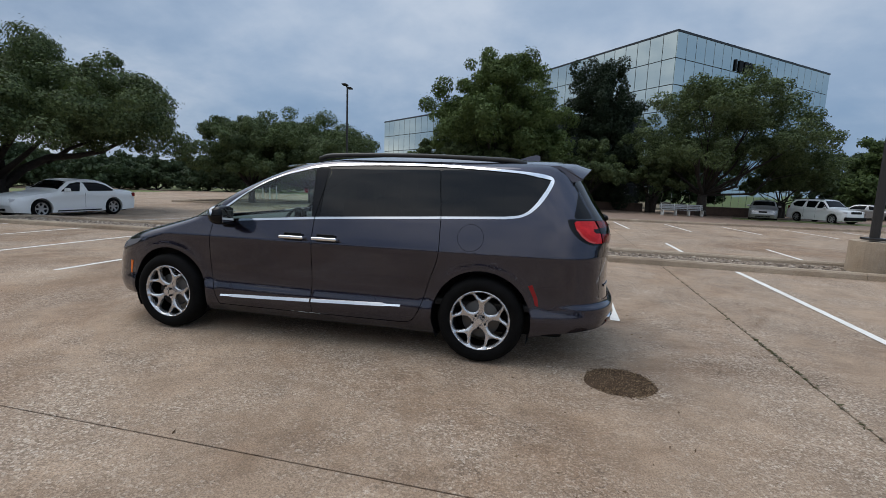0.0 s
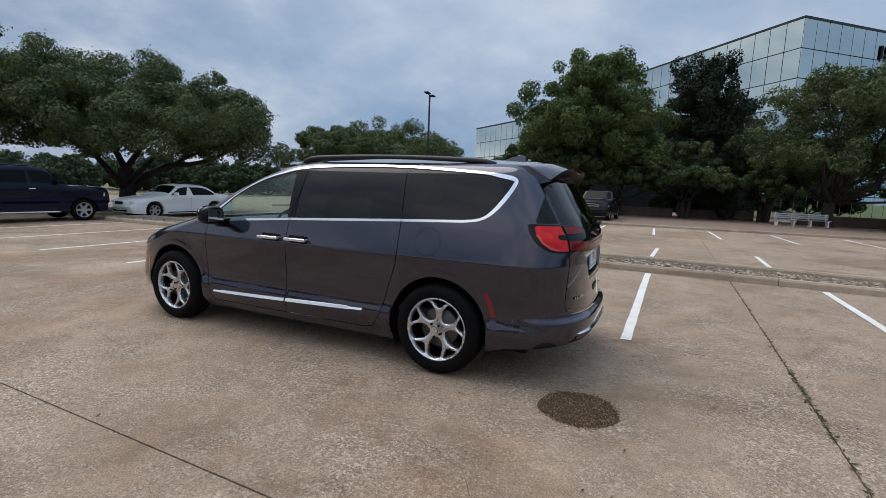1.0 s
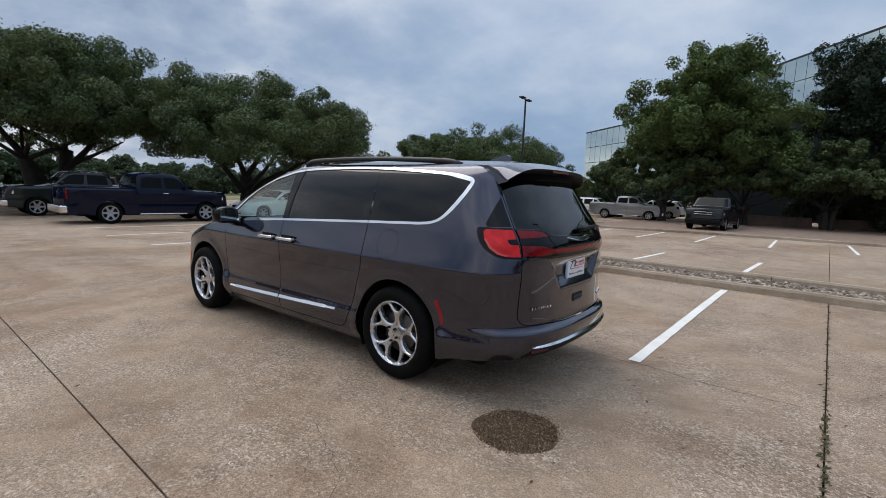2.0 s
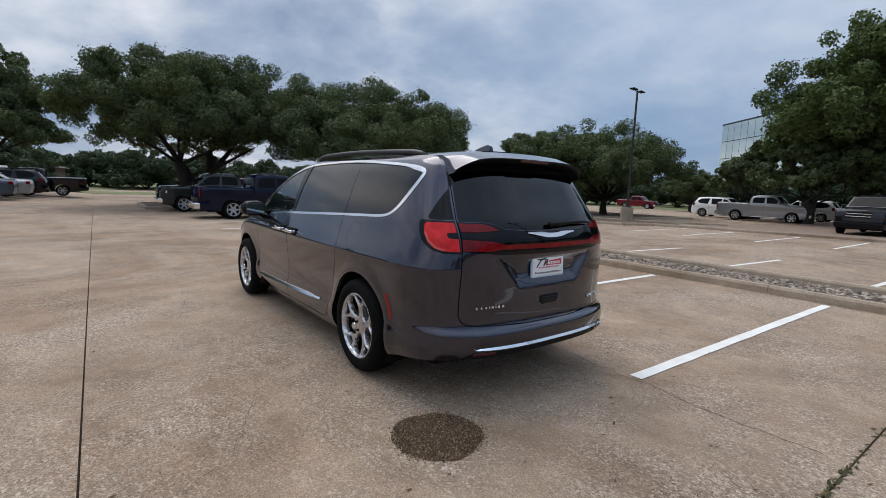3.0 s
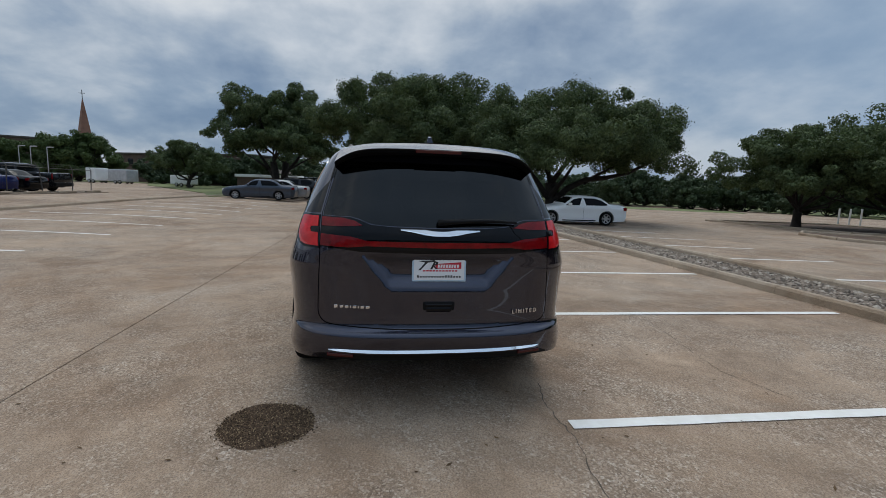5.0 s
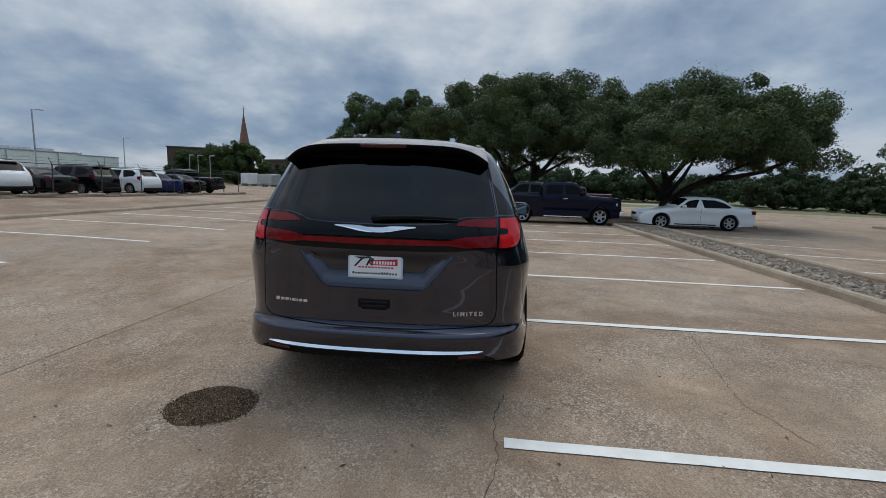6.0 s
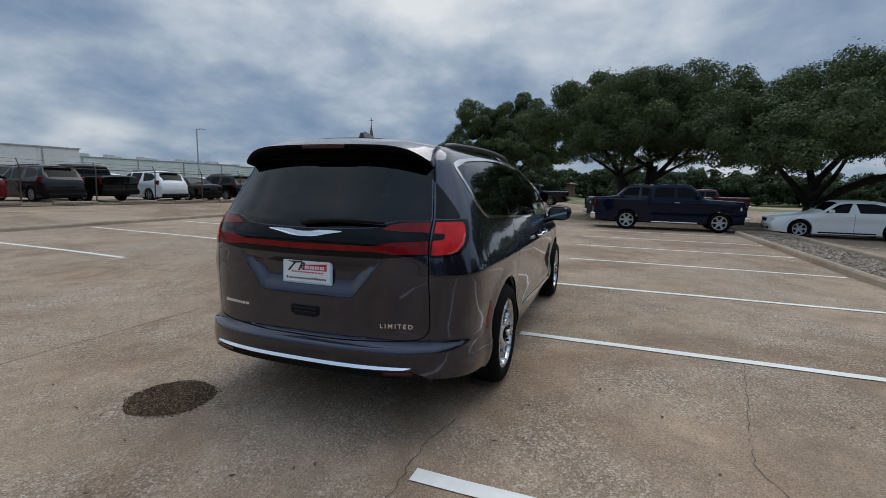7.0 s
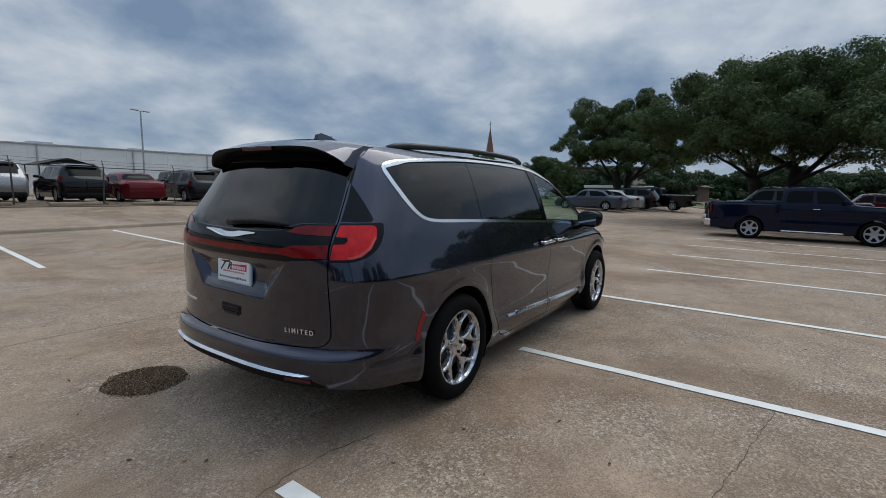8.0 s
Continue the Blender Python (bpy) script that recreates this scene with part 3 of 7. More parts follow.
gu = [v for v in np.arange(-5.0, 0.12, 0.045)] + [v for v in np.arange(0.13, END - 0.01, 0.028)] + [END]
gzs = list(np.arange(0.20, 1.70, 0.026)) + [1.70]
pts, edges = [], []
for z in gzs:
    left = float(np.interp(z, *T_N) + np.interp(z, *T_L)) - WRAP_N
    pts += [(left, z)] + [(u, z) for u in gu if u > left + 0.02]


def constrain(poly, closed=True):
    o = len(pts)
    pts.extend((min(u, END), min(max(z, 0.20), 1.70)) for u, z in poly)
    n = len(poly)
    edges.extend((o + i, o + (i + 1) % n) for i in range(n if closed else n - 1))


for outline in (DLO, GLASS, D_GLASS, REAR_GLASS, APPLIQUE, LAMP, LAMP_RED, LAMP_STRIP, LAMP_NOTCH, BLADE, BAR, VALANCE, MARK_R, MARK_F, HEAD, FUEL, inset(FUEL, 0.0024), SHIELD, *ARCH):
    constrain(outline)
constrain(dense(LOW_R, False, 0.028), False)
constrain(dense([(u_side(-3.62, 0.4), 0.30), (-5.2, 0.30)], False, 0.04), False)
for outline in (PILLAR,):
    constrain([p for p in dense(outline, True, 0.04) if 1.1 < p[1] < 1.69], False)
for s in SEAMS:
    constrain(beside(s, 0.0032), False)
    constrain(beside(s, -0.0032), False)
cdt = geometry.delaunay_2d_cdt([Vector(p) for p in pts], edges, [], 0, 1e-5)
cv = np.array([tuple(v) for v in cdt[0]])
ct = np.array([tuple(f) for f in cdt[2]])
cc = cv[ct].mean(axis=1)
cu, cz = cc[:, 0], cc[:, 1]
gap = np.zeros(len(ct), bool)
for s in SEAMS:
    gap |= near(s, cu, cz, 0.0031)
left_edge = np.interp(cz, *T_N) + np.interp(cz, *T_L) - WRAP_N
dlo, glass = inside(DLO, cu, cz), inside(GLASS, cu, cz)
pillar = inside(PILLAR, cu, cz)
zone = np.full(len(ct), "", dtype=object)
xs_c, ys_c, _ = skin(cu, cz)
gate = inside(GATE, cu, cz)
doorline = np.array([np.interp(z, [p[1] for p in DOOR_FRONT[::-1]], [p[0] for p in DOOR_FRONT[::-1]]) for z in cz])
bline = np.interp(cz, [p[1] for p in SEAM_B], [p[0] for p in SEAM_B])
cline = np.interp(cz, [p[1] for p in SEAM_C[::-1]], [p[0] for p in SEAM_C[::-1]])
zone[:] = "quarter_panel"
zone[(cu < doorline)] = "front_wing"
zone[(cu < -2.70) & (cz > np.interp(xs_c, [p[0] for p in SEAM_HOOD[::-1]], [p[1] for p in SEAM_HOOD[::-1]]))] = "bonnet"
zone[inside(SHIELD, cu, cz)] = "windscreen"
sill_ok = cz > 0.28
zone[(cu > doorline) & (cu < bline) & sill_ok & (cu > -2.74)] = "front_door"
zone[(cu > bline) & (cu < cline) & sill_ok] = "sliding_door"
zone[(cz < 0.28) & (cu > -2.8) & (cu < -0.3)] = "sill"
zone[inside(BUMPER, cu, cz) & ~gate] = "rear_bumper"
zone[inside(VALANCE, cu, cz) & ~gate] = "valance"
zone[gate] = "tailgate"
zone[dlo] = "window_surround"
zone[glass & inside(FRONT_GLASS, cu, cz)] = "front_window"
zone[glass & pillar] = "door_pillar"
zone[glass & ~pillar & ~inside(FRONT_GLASS, cu, cz) & (cu < cline)] = "sliding_window"
zone[glass & (cu > cline)] = "quarter_window"
zone[inside(D_GLASS, cu, cz)] = "corner_window"
zone[inside(REAR_GLASS, cu, cz) & gate] = "rear_window"
zone[inside(APPLIQUE, cu, cz) & gate] = "black_panel"
zone[inside(BLADE, cu, cz) & gate] = "gate_lamp"
zone[inside(BAR, cu, cz) & gate] = "light_bar"
zone[inside(LAMP, cu, cz) & ~gate] = "lamp_housing"
zone[inside(LAMP_RED, cu, cz) & ~gate] = "lamp_lens"
zone[inside(LAMP_STRIP, cu, cz) & ~gate & (zone == "lamp_lens")] = "lamp_strip"
zone[inside(LAMP_NOTCH, cu, cz) & ~gate] = "lamp_housing"
zone[inside(MARK_R, cu, cz)] = "side_reflector"
zone[inside(MARK_F, cu, cz)] = "side_marker"
zone[inside(HEAD, cu, cz)] = "headlamp"
ring = inside(FUEL, cu, cz)
cap = inside(inset(FUEL, 0.0024), cu, cz)
zone[gap] = ""
zone[(cu < left_edge - 1e-4) | inside(ARCH[0], cu, cz) | inside(ARCH[1], cu, cz) | inside(LOW, cu, cz)] = ""
zone[(cz < np.interp(cu, [p[0] for p in LOW_R], [p[1] for p in LOW_R])) & (cu > 0.2)] = ""


def patch(name, tris, side, lift, flange, both=False):
    """A skin panel from triangles of the unwrapped skin, lifted, with its rim turned in."""
    used = np.unique(tris)
    remap = {int(k): i for i, k in enumerate(used)}
    u, z = cv[used, 0], cv[used, 1]
    p = np.stack(skin(u, z), 1)
    e = 2e-3
    du = np.stack(skin(np.minimum(u + e, END), z), 1) - np.stack(skin(u - e, z), 1)
    dz = np.stack(skin(u, np.minimum(z + e, 1.70)), 1) - np.stack(skin(u, z - e), 1)
    nrm = np.cross(dz, du)
    nrm /= np.linalg.norm(nrm, axis=1)[:, None] + 1e-12
    mid = (u > END - 1e-4) & (nrm[:, 0] > 0)
    nrm[mid, 1] = 0
    nrm /= np.linalg.norm(nrm, axis=1)[:, None] + 1e-12
    p = p + nrm * lift
    verts, norms, faces = [], [], []
    count = {}
    for a, c, d in tris:
        for i, j in ((a, c), (c, d), (d, a)):
            count[(min(i, j), max(i, j))] = count.get((min(i, j), max(i, j)), 0) + 1
    for sgn in (1, -1) if both else (side,):
        flip = np.array((1, sgn, 1))
        at = {}
        for k, i in remap.items():
            if sgn < 0 and both and abs(p[i, 1]) < 1e-4:
                at[k] = i
            else:
                at[k] = len(verts)
                verts.append(tuple(p[i] * flip))
                norms.append(tuple(nrm[i] * flip))
        for a, c, d in tris:
            f = (at[int(a)], at[int(c)], at[int(d)])
            faces.append(f[::-1] if sgn > 0 else f)
        if flange:
            for (i, j), k in count.items():
                if k == 1 and not (cv[i, 0] > END - 1e-3 and cv[j, 0] > END - 1e-3):
                    q = len(verts)
                    for v in (i, j):
                        top = p[remap[int(v)]] * flip
                        verts += [tuple(top), tuple(top - nrm[remap[int(v)]] * flip * flange)]
                        norms += [(0, 0, 0), (0, 0, 0)]
                    faces.append((q, q + 1, q + 3, q + 2))
    return verts, norms, faces


def panel(name, zname, mat, parent, side=1, lift=0.0, flange=0.012, both=False, label="", extra=None):
    keep = zone == zname
    if extra is not None:
        keep &= extra
    tris = ct[keep]
    verts, norms, faces = patch(name, tris, side, lift, flange, both)
    me = mesh(name, verts, faces, mat, True)
    me.normals_split_custom_set_from_vertices(norms)
    return obj(name, me, parent, None, label)


VAN_POSE = pose(-0.542, 4.8135, 0.0, 0, -0.25, 1.1)
van = thing("minivan", VAN_POSE, "dark grey metallic minivan parked across the concrete bays", "van")
for side in (-1, 1):
    panel("quarter_panel", "quarter_panel", M_VAN, van, side, extra=~(ring & ~cap) if side < 0 else None)
    panel("front_wing", "front_wing", M_VAN, van, side)
    panel("sill", "sill", M_VAN, van, side)
    fd = panel("front_door", "front_door", M_VAN, van, side)
    sl = panel("sliding_door", "sliding_door", M_VAN, van, side)
    panel("window_surround", "window_surround", M_CHROME, van, side, 0.004, 0.016, label="bright chrome window surround")
    panel("window", "front_window", M_CLEAR, fd, side, -0.004, 0.0, label="clear green-tinted door glass")
    panel("door_pillar", "door_pillar", M_GLOSS, van, side, 0.0, 0.01, label="gloss black pillar between the windows")
    panel("window", "sliding_window", M_PRIVACY, sl, side, -0.004, 0.0, label="dark privacy glass")
    panel("quarter_window", "quarter_window", M_PRIVACY, van, side, -0.004, 0.0, label="dark privacy glass")
    panel("corner_window", "corner_window", M_GLOSS, van, side, 0.001, 0.01, label="black glass corner panel")
    tl = panel("tail_lamp", "lamp_housing", M_GLOSS, van, side, 0.004, 0.016, label="black-framed red tail lamp")
    panel("lens", "lamp_lens", M_LENS_BRIGHT, tl, side, 0.007, 0.01, label="bright red lens")
    panel("lens_strip", "lamp_strip", M_LENS_PALE, tl, side, 0.008, 0.01, label="pale pink strip along the lens edge")
    panel("side_reflector", "side_reflector", M_REFLECT, van, side, 0.002, 0.01, label="red side reflector")
    panel("side_marker", "side_marker", M_AMBER, van, side, 0.003, 0.01, label="amber side marker")
    panel("headlamp", "headlamp", M_HEADLAMP, van, side, 0.003, 0.01, label="clear headlamp lens")
panel("bonnet", "bonnet", M_VAN, van, both=True)
panel("windscreen", "windscreen", M_CLEAR, van, lift=-0.003, flange=0, both=True, label="clear windscreen")
panel("rear_bumper", "rear_bumper", M_VAN, van, both=True)
panel("valance", "valance", M_BLACK, van, lift=-0.004, both=True, label="black lower edge of the rear bumper")
tg = panel("tailgate", "tailgate", M_VAN, van, both=True)
panel("rear_window", "rear_window", M_PRIVACY, tg, lift=-0.002, flange=0, both=True, label="dark tinted rear window")
panel("black_panel", "black_panel", M_GLOSS, tg, lift=0.003, both=True, label="gloss black panel between the tail lamps")
for side in (-1, 1):
    panel("gate_lamp", "gate_lamp", M_LENS, tg, side, 0.007, label="red lamp blade")
panel("light_bar", "light_bar", M_LENS, tg, lift=0.007, both=True, label="thin red light bar across the tailgate")
# ---- the van's other parts ----
M_MIRROR_DARK, nt, b = material("mirror_glass", (0.30, 0.33, 0.34), 0.02, 1.0)


def soft_mesh(name, vs, fs, mat):
    me = mesh(name, vs, fs, mat, True)
    me.set_sharp_from_angle(angle=radians(38))
    return me


def lathe(profile, seg=48, axis="y"):
    """A turned shape: (radius, along) pairs round the y axis."""
    vs, fs = [], []
    n = len(profile)
    for k in range(seg):
        t = 2 * math.pi * k / seg
        vs += [(r * math.cos(t), a, r * math.sin(t)) for r, a in profile]
    for k in range(seg):
        o, p = k * n, ((k + 1) % seg) * n
        fs += [(o + i, o + i + 1, p + i + 1, p + i) for i in range(n - 1)]
    return vs, fs


def plate_cut(outline, holes, grid, shape, back):
    """A cut-out face in the plane (x, z), dished by shape(x, z), with walls that reach back by back."""
    pts, edges = list(grid), []
    for poly in [outline, *holes]:
        o = len(pts)
        pts += poly
        edges += [(o + i, o + (i + 1) % len(poly)) for i in range(len(poly))]
    r = geometry.delaunay_2d_cdt([Vector(p) for p in pts], edges, [], 0, 1e-6)
    v = np.array([tuple(p) for p in r[0]])
    t = np.array([tuple(f) for f in r[2]])
    c = v[t].mean(axis=1)
    keep = inside(outline, c[:, 0], c[:, 1])
    for h in holes:
        keep &= ~inside(h, c[:, 0], c[:, 1])
    t = t[keep]
    vs = [(x, shape(x, z), z) for x, z in v]
    fs = [tuple(int(k) for k in f) for f in t]
    count = {}
    for f in fs:
        for i, j in ((f[0], f[1]), (f[1], f[2]), (f[2], f[0])):
            if (j, i) in count:
                del count[(j, i)]
            else:
                count[(i, j)] = 1
    n = len(vs)
    vs += [(x, y + back, z) for x, y, z in vs]
    fs += [(j, i, n + i, n + j) for i, j in count]
    return vs, fs


def polar(r, deg):
    return (r * math.cos(radians(deg)), r * math.sin(radians(deg)))


def rim_face():
    """Five broad forked spokes, rounded over towards their openings."""
    circle = [polar(0.236, a) for a in range(0, 360, 5)]
    holes = []
    for k in range(5):
        a = 90 + 72 * k
        c = a + 36
        big_hole = curve([polar(0.068, c), polar(0.080, c + 17), polar(0.104, c + 23.5), polar(0.140, c + 23.5), polar(0.178, c + 18), polar(0.208, c + 13), polar(0.216, c), polar(0.208, c - 13), polar(0.178, c - 18), polar(0.140, c - 23.5), polar(0.104, c - 23.5), polar(0.080, c - 17)], True, 4)
        small = curve([polar(0.160, a), polar(0.172, a + 7.5), polar(0.196, a + 12.5), polar(0.214, a + 15.5), polar(0.219, a), polar(0.214, a - 15.5), polar(0.196, a - 12.5), polar(0.172, a - 7.5)], True, 4)
        holes += [big_hole, small]
    rings = np.array([p for h in holes for p in h])
    grid = [polar(r, a + r * 700) for r in np.arange(0.008, 0.232, 0.0085) for a in np.arange(0, 360, max(4.0, min(40.0, 0.5 / r)))]

    def dish(x, z):
        r = math.hypot(x, z)
        d = float(np.hypot(rings[:, 0] - x, rings[:, 1] - z).min())
        fall = 0.011 * max(0.0, 1 - d / 0.017) ** 2 if 0.05 < r < 0.226 else 0.0
        return -0.002 + 0.030 * (1 - (r / 0.236) ** 2) ** 2 - 0.010 * math.exp(-(((r - 0.228) / 0.012) ** 2)) + fall

    return plate_cut(circle, holes, grid, dish, 0.035)


def wheel_meshes():
    tyre = lathe([(0.252, 0.10), (0.258, 0.004), (0.268, -0.006), (0.296, -0.013), (0.325, -0.010), (0.348, 0.004), (0.362, 0.024), (0.368, 0.05), (0.369, 0.10), (0.369, 0.15), (0.362, 0.20), (0.34, 0.222), (0.25, 0.225), (0.232, 0.21)], 64)
    # barrel is black: the shade behind the spokes is put into its colour
    barrel = lathe([(0.259, 0.0), (0.252, 0.012), (0.244, 0.03), (0.236, 0.12), (0.248, 0.2)], 48)
    disc = lathe([(0.0, 0.085), (0.16, 0.085), (0.165, 0.09), (0.165, 0.11), (0.0, 0.11)], 32)
    return [("tyre", mesh("tyre", *tyre, M_RUBBER, True)), ("rim", soft_mesh("rim", *rim_face(), M_ALLOY)), ("barrel", mesh("barrel", *barrel, M_BLACK, True)), ("brake_disc", mesh("brake_disc", *disc, M_DISC, True))]


WHEEL = wheel_meshes()
bm = bmesh.new()
cyl_bm(0.011, 0.010, 0.02, pose(0, 0, 0, 90), 6, bm)
NUT = bpy.data.meshes.new("wheel_nut")
bm.to_mesh(NUT), bm.free(), NUT.materials.append(M_BLACK)
bm = cyl_bm(0.030, 0.027, 0.008, pose(0, 0, 0, 90), 24)
CAP = bpy.data.meshes.new("centre_cap")
bm.to_mesh(CAP), bm.free(), CAP.materials.append(M_ALLOY)


def wheel(parent, x, side, turn):
    """A wheel whose outer face looks to side; its parts are built looking to -y."""
    w = obj("wheel", WHEEL[0][1], parent, pose(x, side * 0.998, 0.369 - (0.010 if x < -1 else 0), 0, 0, 0 if side < 0 else 180) @ pose(0, 0, 0, 0, turn, 0), "alloy wheel with five forked spokes")
    w.name = "wheel"
    for n, me in WHEEL[1:]:
        obj(n, me, w, pose(0, 0.012, 0) @ Matrix.Diagonal((1.10, 1, 1.10, 1)) if n == "rim" else pose(0, 0, 0))
    for k in range(5):
        x1, z1 = polar(0.055, 90 + 36 + 72 * k)
        obj("wheel_nut", NUT, w, pose(x1, 0.0, z1))
    obj("centre_cap", CAP, w, pose(0, -0.012, 0))
    return w


for side in (-1, 1):
    wheel(van, AXLE_R, side, 4)
    wheel(van, AXLE_F, side, 22)
    # wheel wells
    for ax in (AXLE_R, AXLE_F):
        vs, fs = [], []
        n = 25
        for y in (0.60, 0.965 if ax == AXLE_R else 0.945):
            vs += [(ax + 0.432 * math.cos(math.pi * (k / (n - 1) * 1.3 - 0.15)), side * y, 0.372 + 0.432 * math.sin(math.pi * (k / (n - 1) * 1.3 - 0.15))) for k in range(n)]
        fs += [(k, k + 1, n + k + 1, n + k) for k in range(n - 1)] + [tuple(range(n))]
        obj("wheel_well", mesh("wheel_well", vs, fs, M_BLACK), van)

# roof: from the top edge of the skin, crowned
rx = list(np.linspace(-1.85, 0.52, 60))
cols = np.linspace(-1, 1, 33)
vs = []
for x in rx:
    ln = float(np.interp(1.70, *T_L))
    u = u_side(x, 1.70)
    _, y, _ = skin(u, 1.70)
    crown = 0.066 * float(sm(-2.3, -0.9, x)) * (1 - 0.25 * float(sm(-0.2, 0.6, x)))
    for c in cols:
        vs.append((x, c * float(y), 1.70 + crown * (1 - abs(c) ** 2.6)))
m_ = len(cols)
fs = [(i * m_ + j, (i + 1) * m_ + j, (i + 1) * m_ + j + 1, i * m_ + j + 1) for i in range(len(rx) - 1) for j in range(m_ - 1)]
obj("roof", mesh("roof", vs, fs, M_VAN, True), van)
vs = [(x, y * 0.93, z - 0.035) for x, y, z in vs]
obj("headliner", mesh("headliner", vs, fs, M_TRIM, True), van)
# header over the windscreen
hx = list(np.linspace(-2.32, -1.85, 14))
vs = []
for x in hx:
    f = (x + 2.32) / 0.47
    ze = 1.625 + 0.075 * math.sqrt(f)
    _, y, _ = skin(u_side(max(x, -1.95), min(ze, 1.70)), min(ze, 1.70))
    for c in cols:
        vs.append((x + 0.28 * abs(c) ** 3 * (1 - f), c * float(y) * 0.995, ze + 0.030 * (1 - abs(c) ** 2.6) * 1.0 * f + 0.012 * (1 - c * c)))
fs = [(i * m_ + j, (i + 1) * m_ + j, (i + 1) * m_ + j + 1, i * m_ + j + 1) for i in range(len(hx) - 1) for j in range(m_ - 1)]
obj("roof_front", mesh("roof_front", vs, fs, M_VAN, True), van)

# spoiler over the rear window
ys = np.sin(np.linspace(-math.pi / 2, math.pi / 2, 41))
vs, n = [], 0
for t in ys:
    a = abs(t)
    xt = 0.772 - 0.020 * a**2 - 0.072 * a**8
    zt = 1.690 - 0.015 * a**2 - 0.085 * a**8
    z0 = 1.752 - 0.042 * a**2 - 0.010 * a**8
    xk = [0.40 + (xt - 0.40) * k for k in (0, 0.3, 0.65, 0.925, 1.0, 0.99, 0.90, 0.72, 0.55)]
    zk = [z0 - 0.008, z0 - 0.008, (z0 + zt) / 2 + 0.012, zt + 0.004, zt - 0.004, zt - 0.016, zt - 0.024, zt - 0.036, zt - 0.050]
    ring_pts = list(zip(xk, zk))
    n = len(ring_pts)
    vs += [(x, t * (0.632 + 0.036 * min(1.0, max(0.0, (1.70 - z) / 0.11))), z) for x, z in ring_pts]
top = [(i * n + j, (i + 1) * n + j, (i + 1) * n + j + 1, i * n + j + 1) for i in range(40) for j in range(4)]
low = [(i * n + j, (i + 1) * n + j, (i + 1) * n + j + 1, i * n + j + 1) for i in range(40) for j in range(4, n - 1)]
caps = [tuple(range(n)), tuple(40 * n + j for j in range(n))[::-1]]
obj("spoiler", mesh("spoiler", vs, top, M_VAN, True), tg)
for q in (0, 40):
    obj("spoiler_end", mesh("spoiler_end", vs[q * n:(q + 1) * n], [tuple(range(n)) if q == 0 else tuple(range(n))[::-1]], M_VAN), tg)
obj("spoiler_underside", mesh("spoiler_underside", vs, low, M_BLACK, True), tg, None, "black underside of the roof spoiler")
part("brake_lamp", box_bm(0.012, 0.30, 0.022, bevel=0.004), M_LENS_DARK, tg, "high dark red brake lamp", m=pose(0.768, 0, 1.672, 0, 14, 0))

# roof rails and fin
for side in (-1, 1):
    path, rad = [], []
    for k in range(25):
        f = k / 24
        x = -1.78 + 1.98 * f
        lift = 0.014 * min(1, math.sin(math.pi * f) * 4.0) ** 0.8 if 0 < f < 1 else -0.015
        path.append((x, side * (0.575 + 0.035 * math.sin(math.pi * f)), 1.712 + 0.028 * math.sin(math.pi * min(1, f * 0.9 + 0.12)) + lift))
        rad.append(0.024 - 0.004 * math.sin(math.pi * f))
    vs, fs = [], []
    tube(vs, fs, path, rad, 10)
    obj("roof_rail", mesh("roof_rail", vs, fs, M_POLE, True), van, None, "dark roof rail")
fin = bmesh.new()
prof = [(0.24, 0.0), (0.235, 0.055), (0.20, 0.068), (0.12, 0.05), (0.04, 0.018), (0.0, 0.0)]
lv = [fin.verts.new((x, -0.030 * (1 - z / 0.09), z)) for x, z in prof]
rv = [fin.verts.new((x, 0.030 * (1 - z / 0.09), z)) for x, z in prof]
fin.faces.new(lv), fin.faces.new(rv[::-1])
for i in range(len(prof)):
    j = (i + 1) % len(prof)
    fin.faces.new((lv[j], lv[i], rv[i], rv[j]))
part("antenna_fin", fin, M_VAN, van, "shark-fin aerial", m=pose(0.06, 0, 1.752))

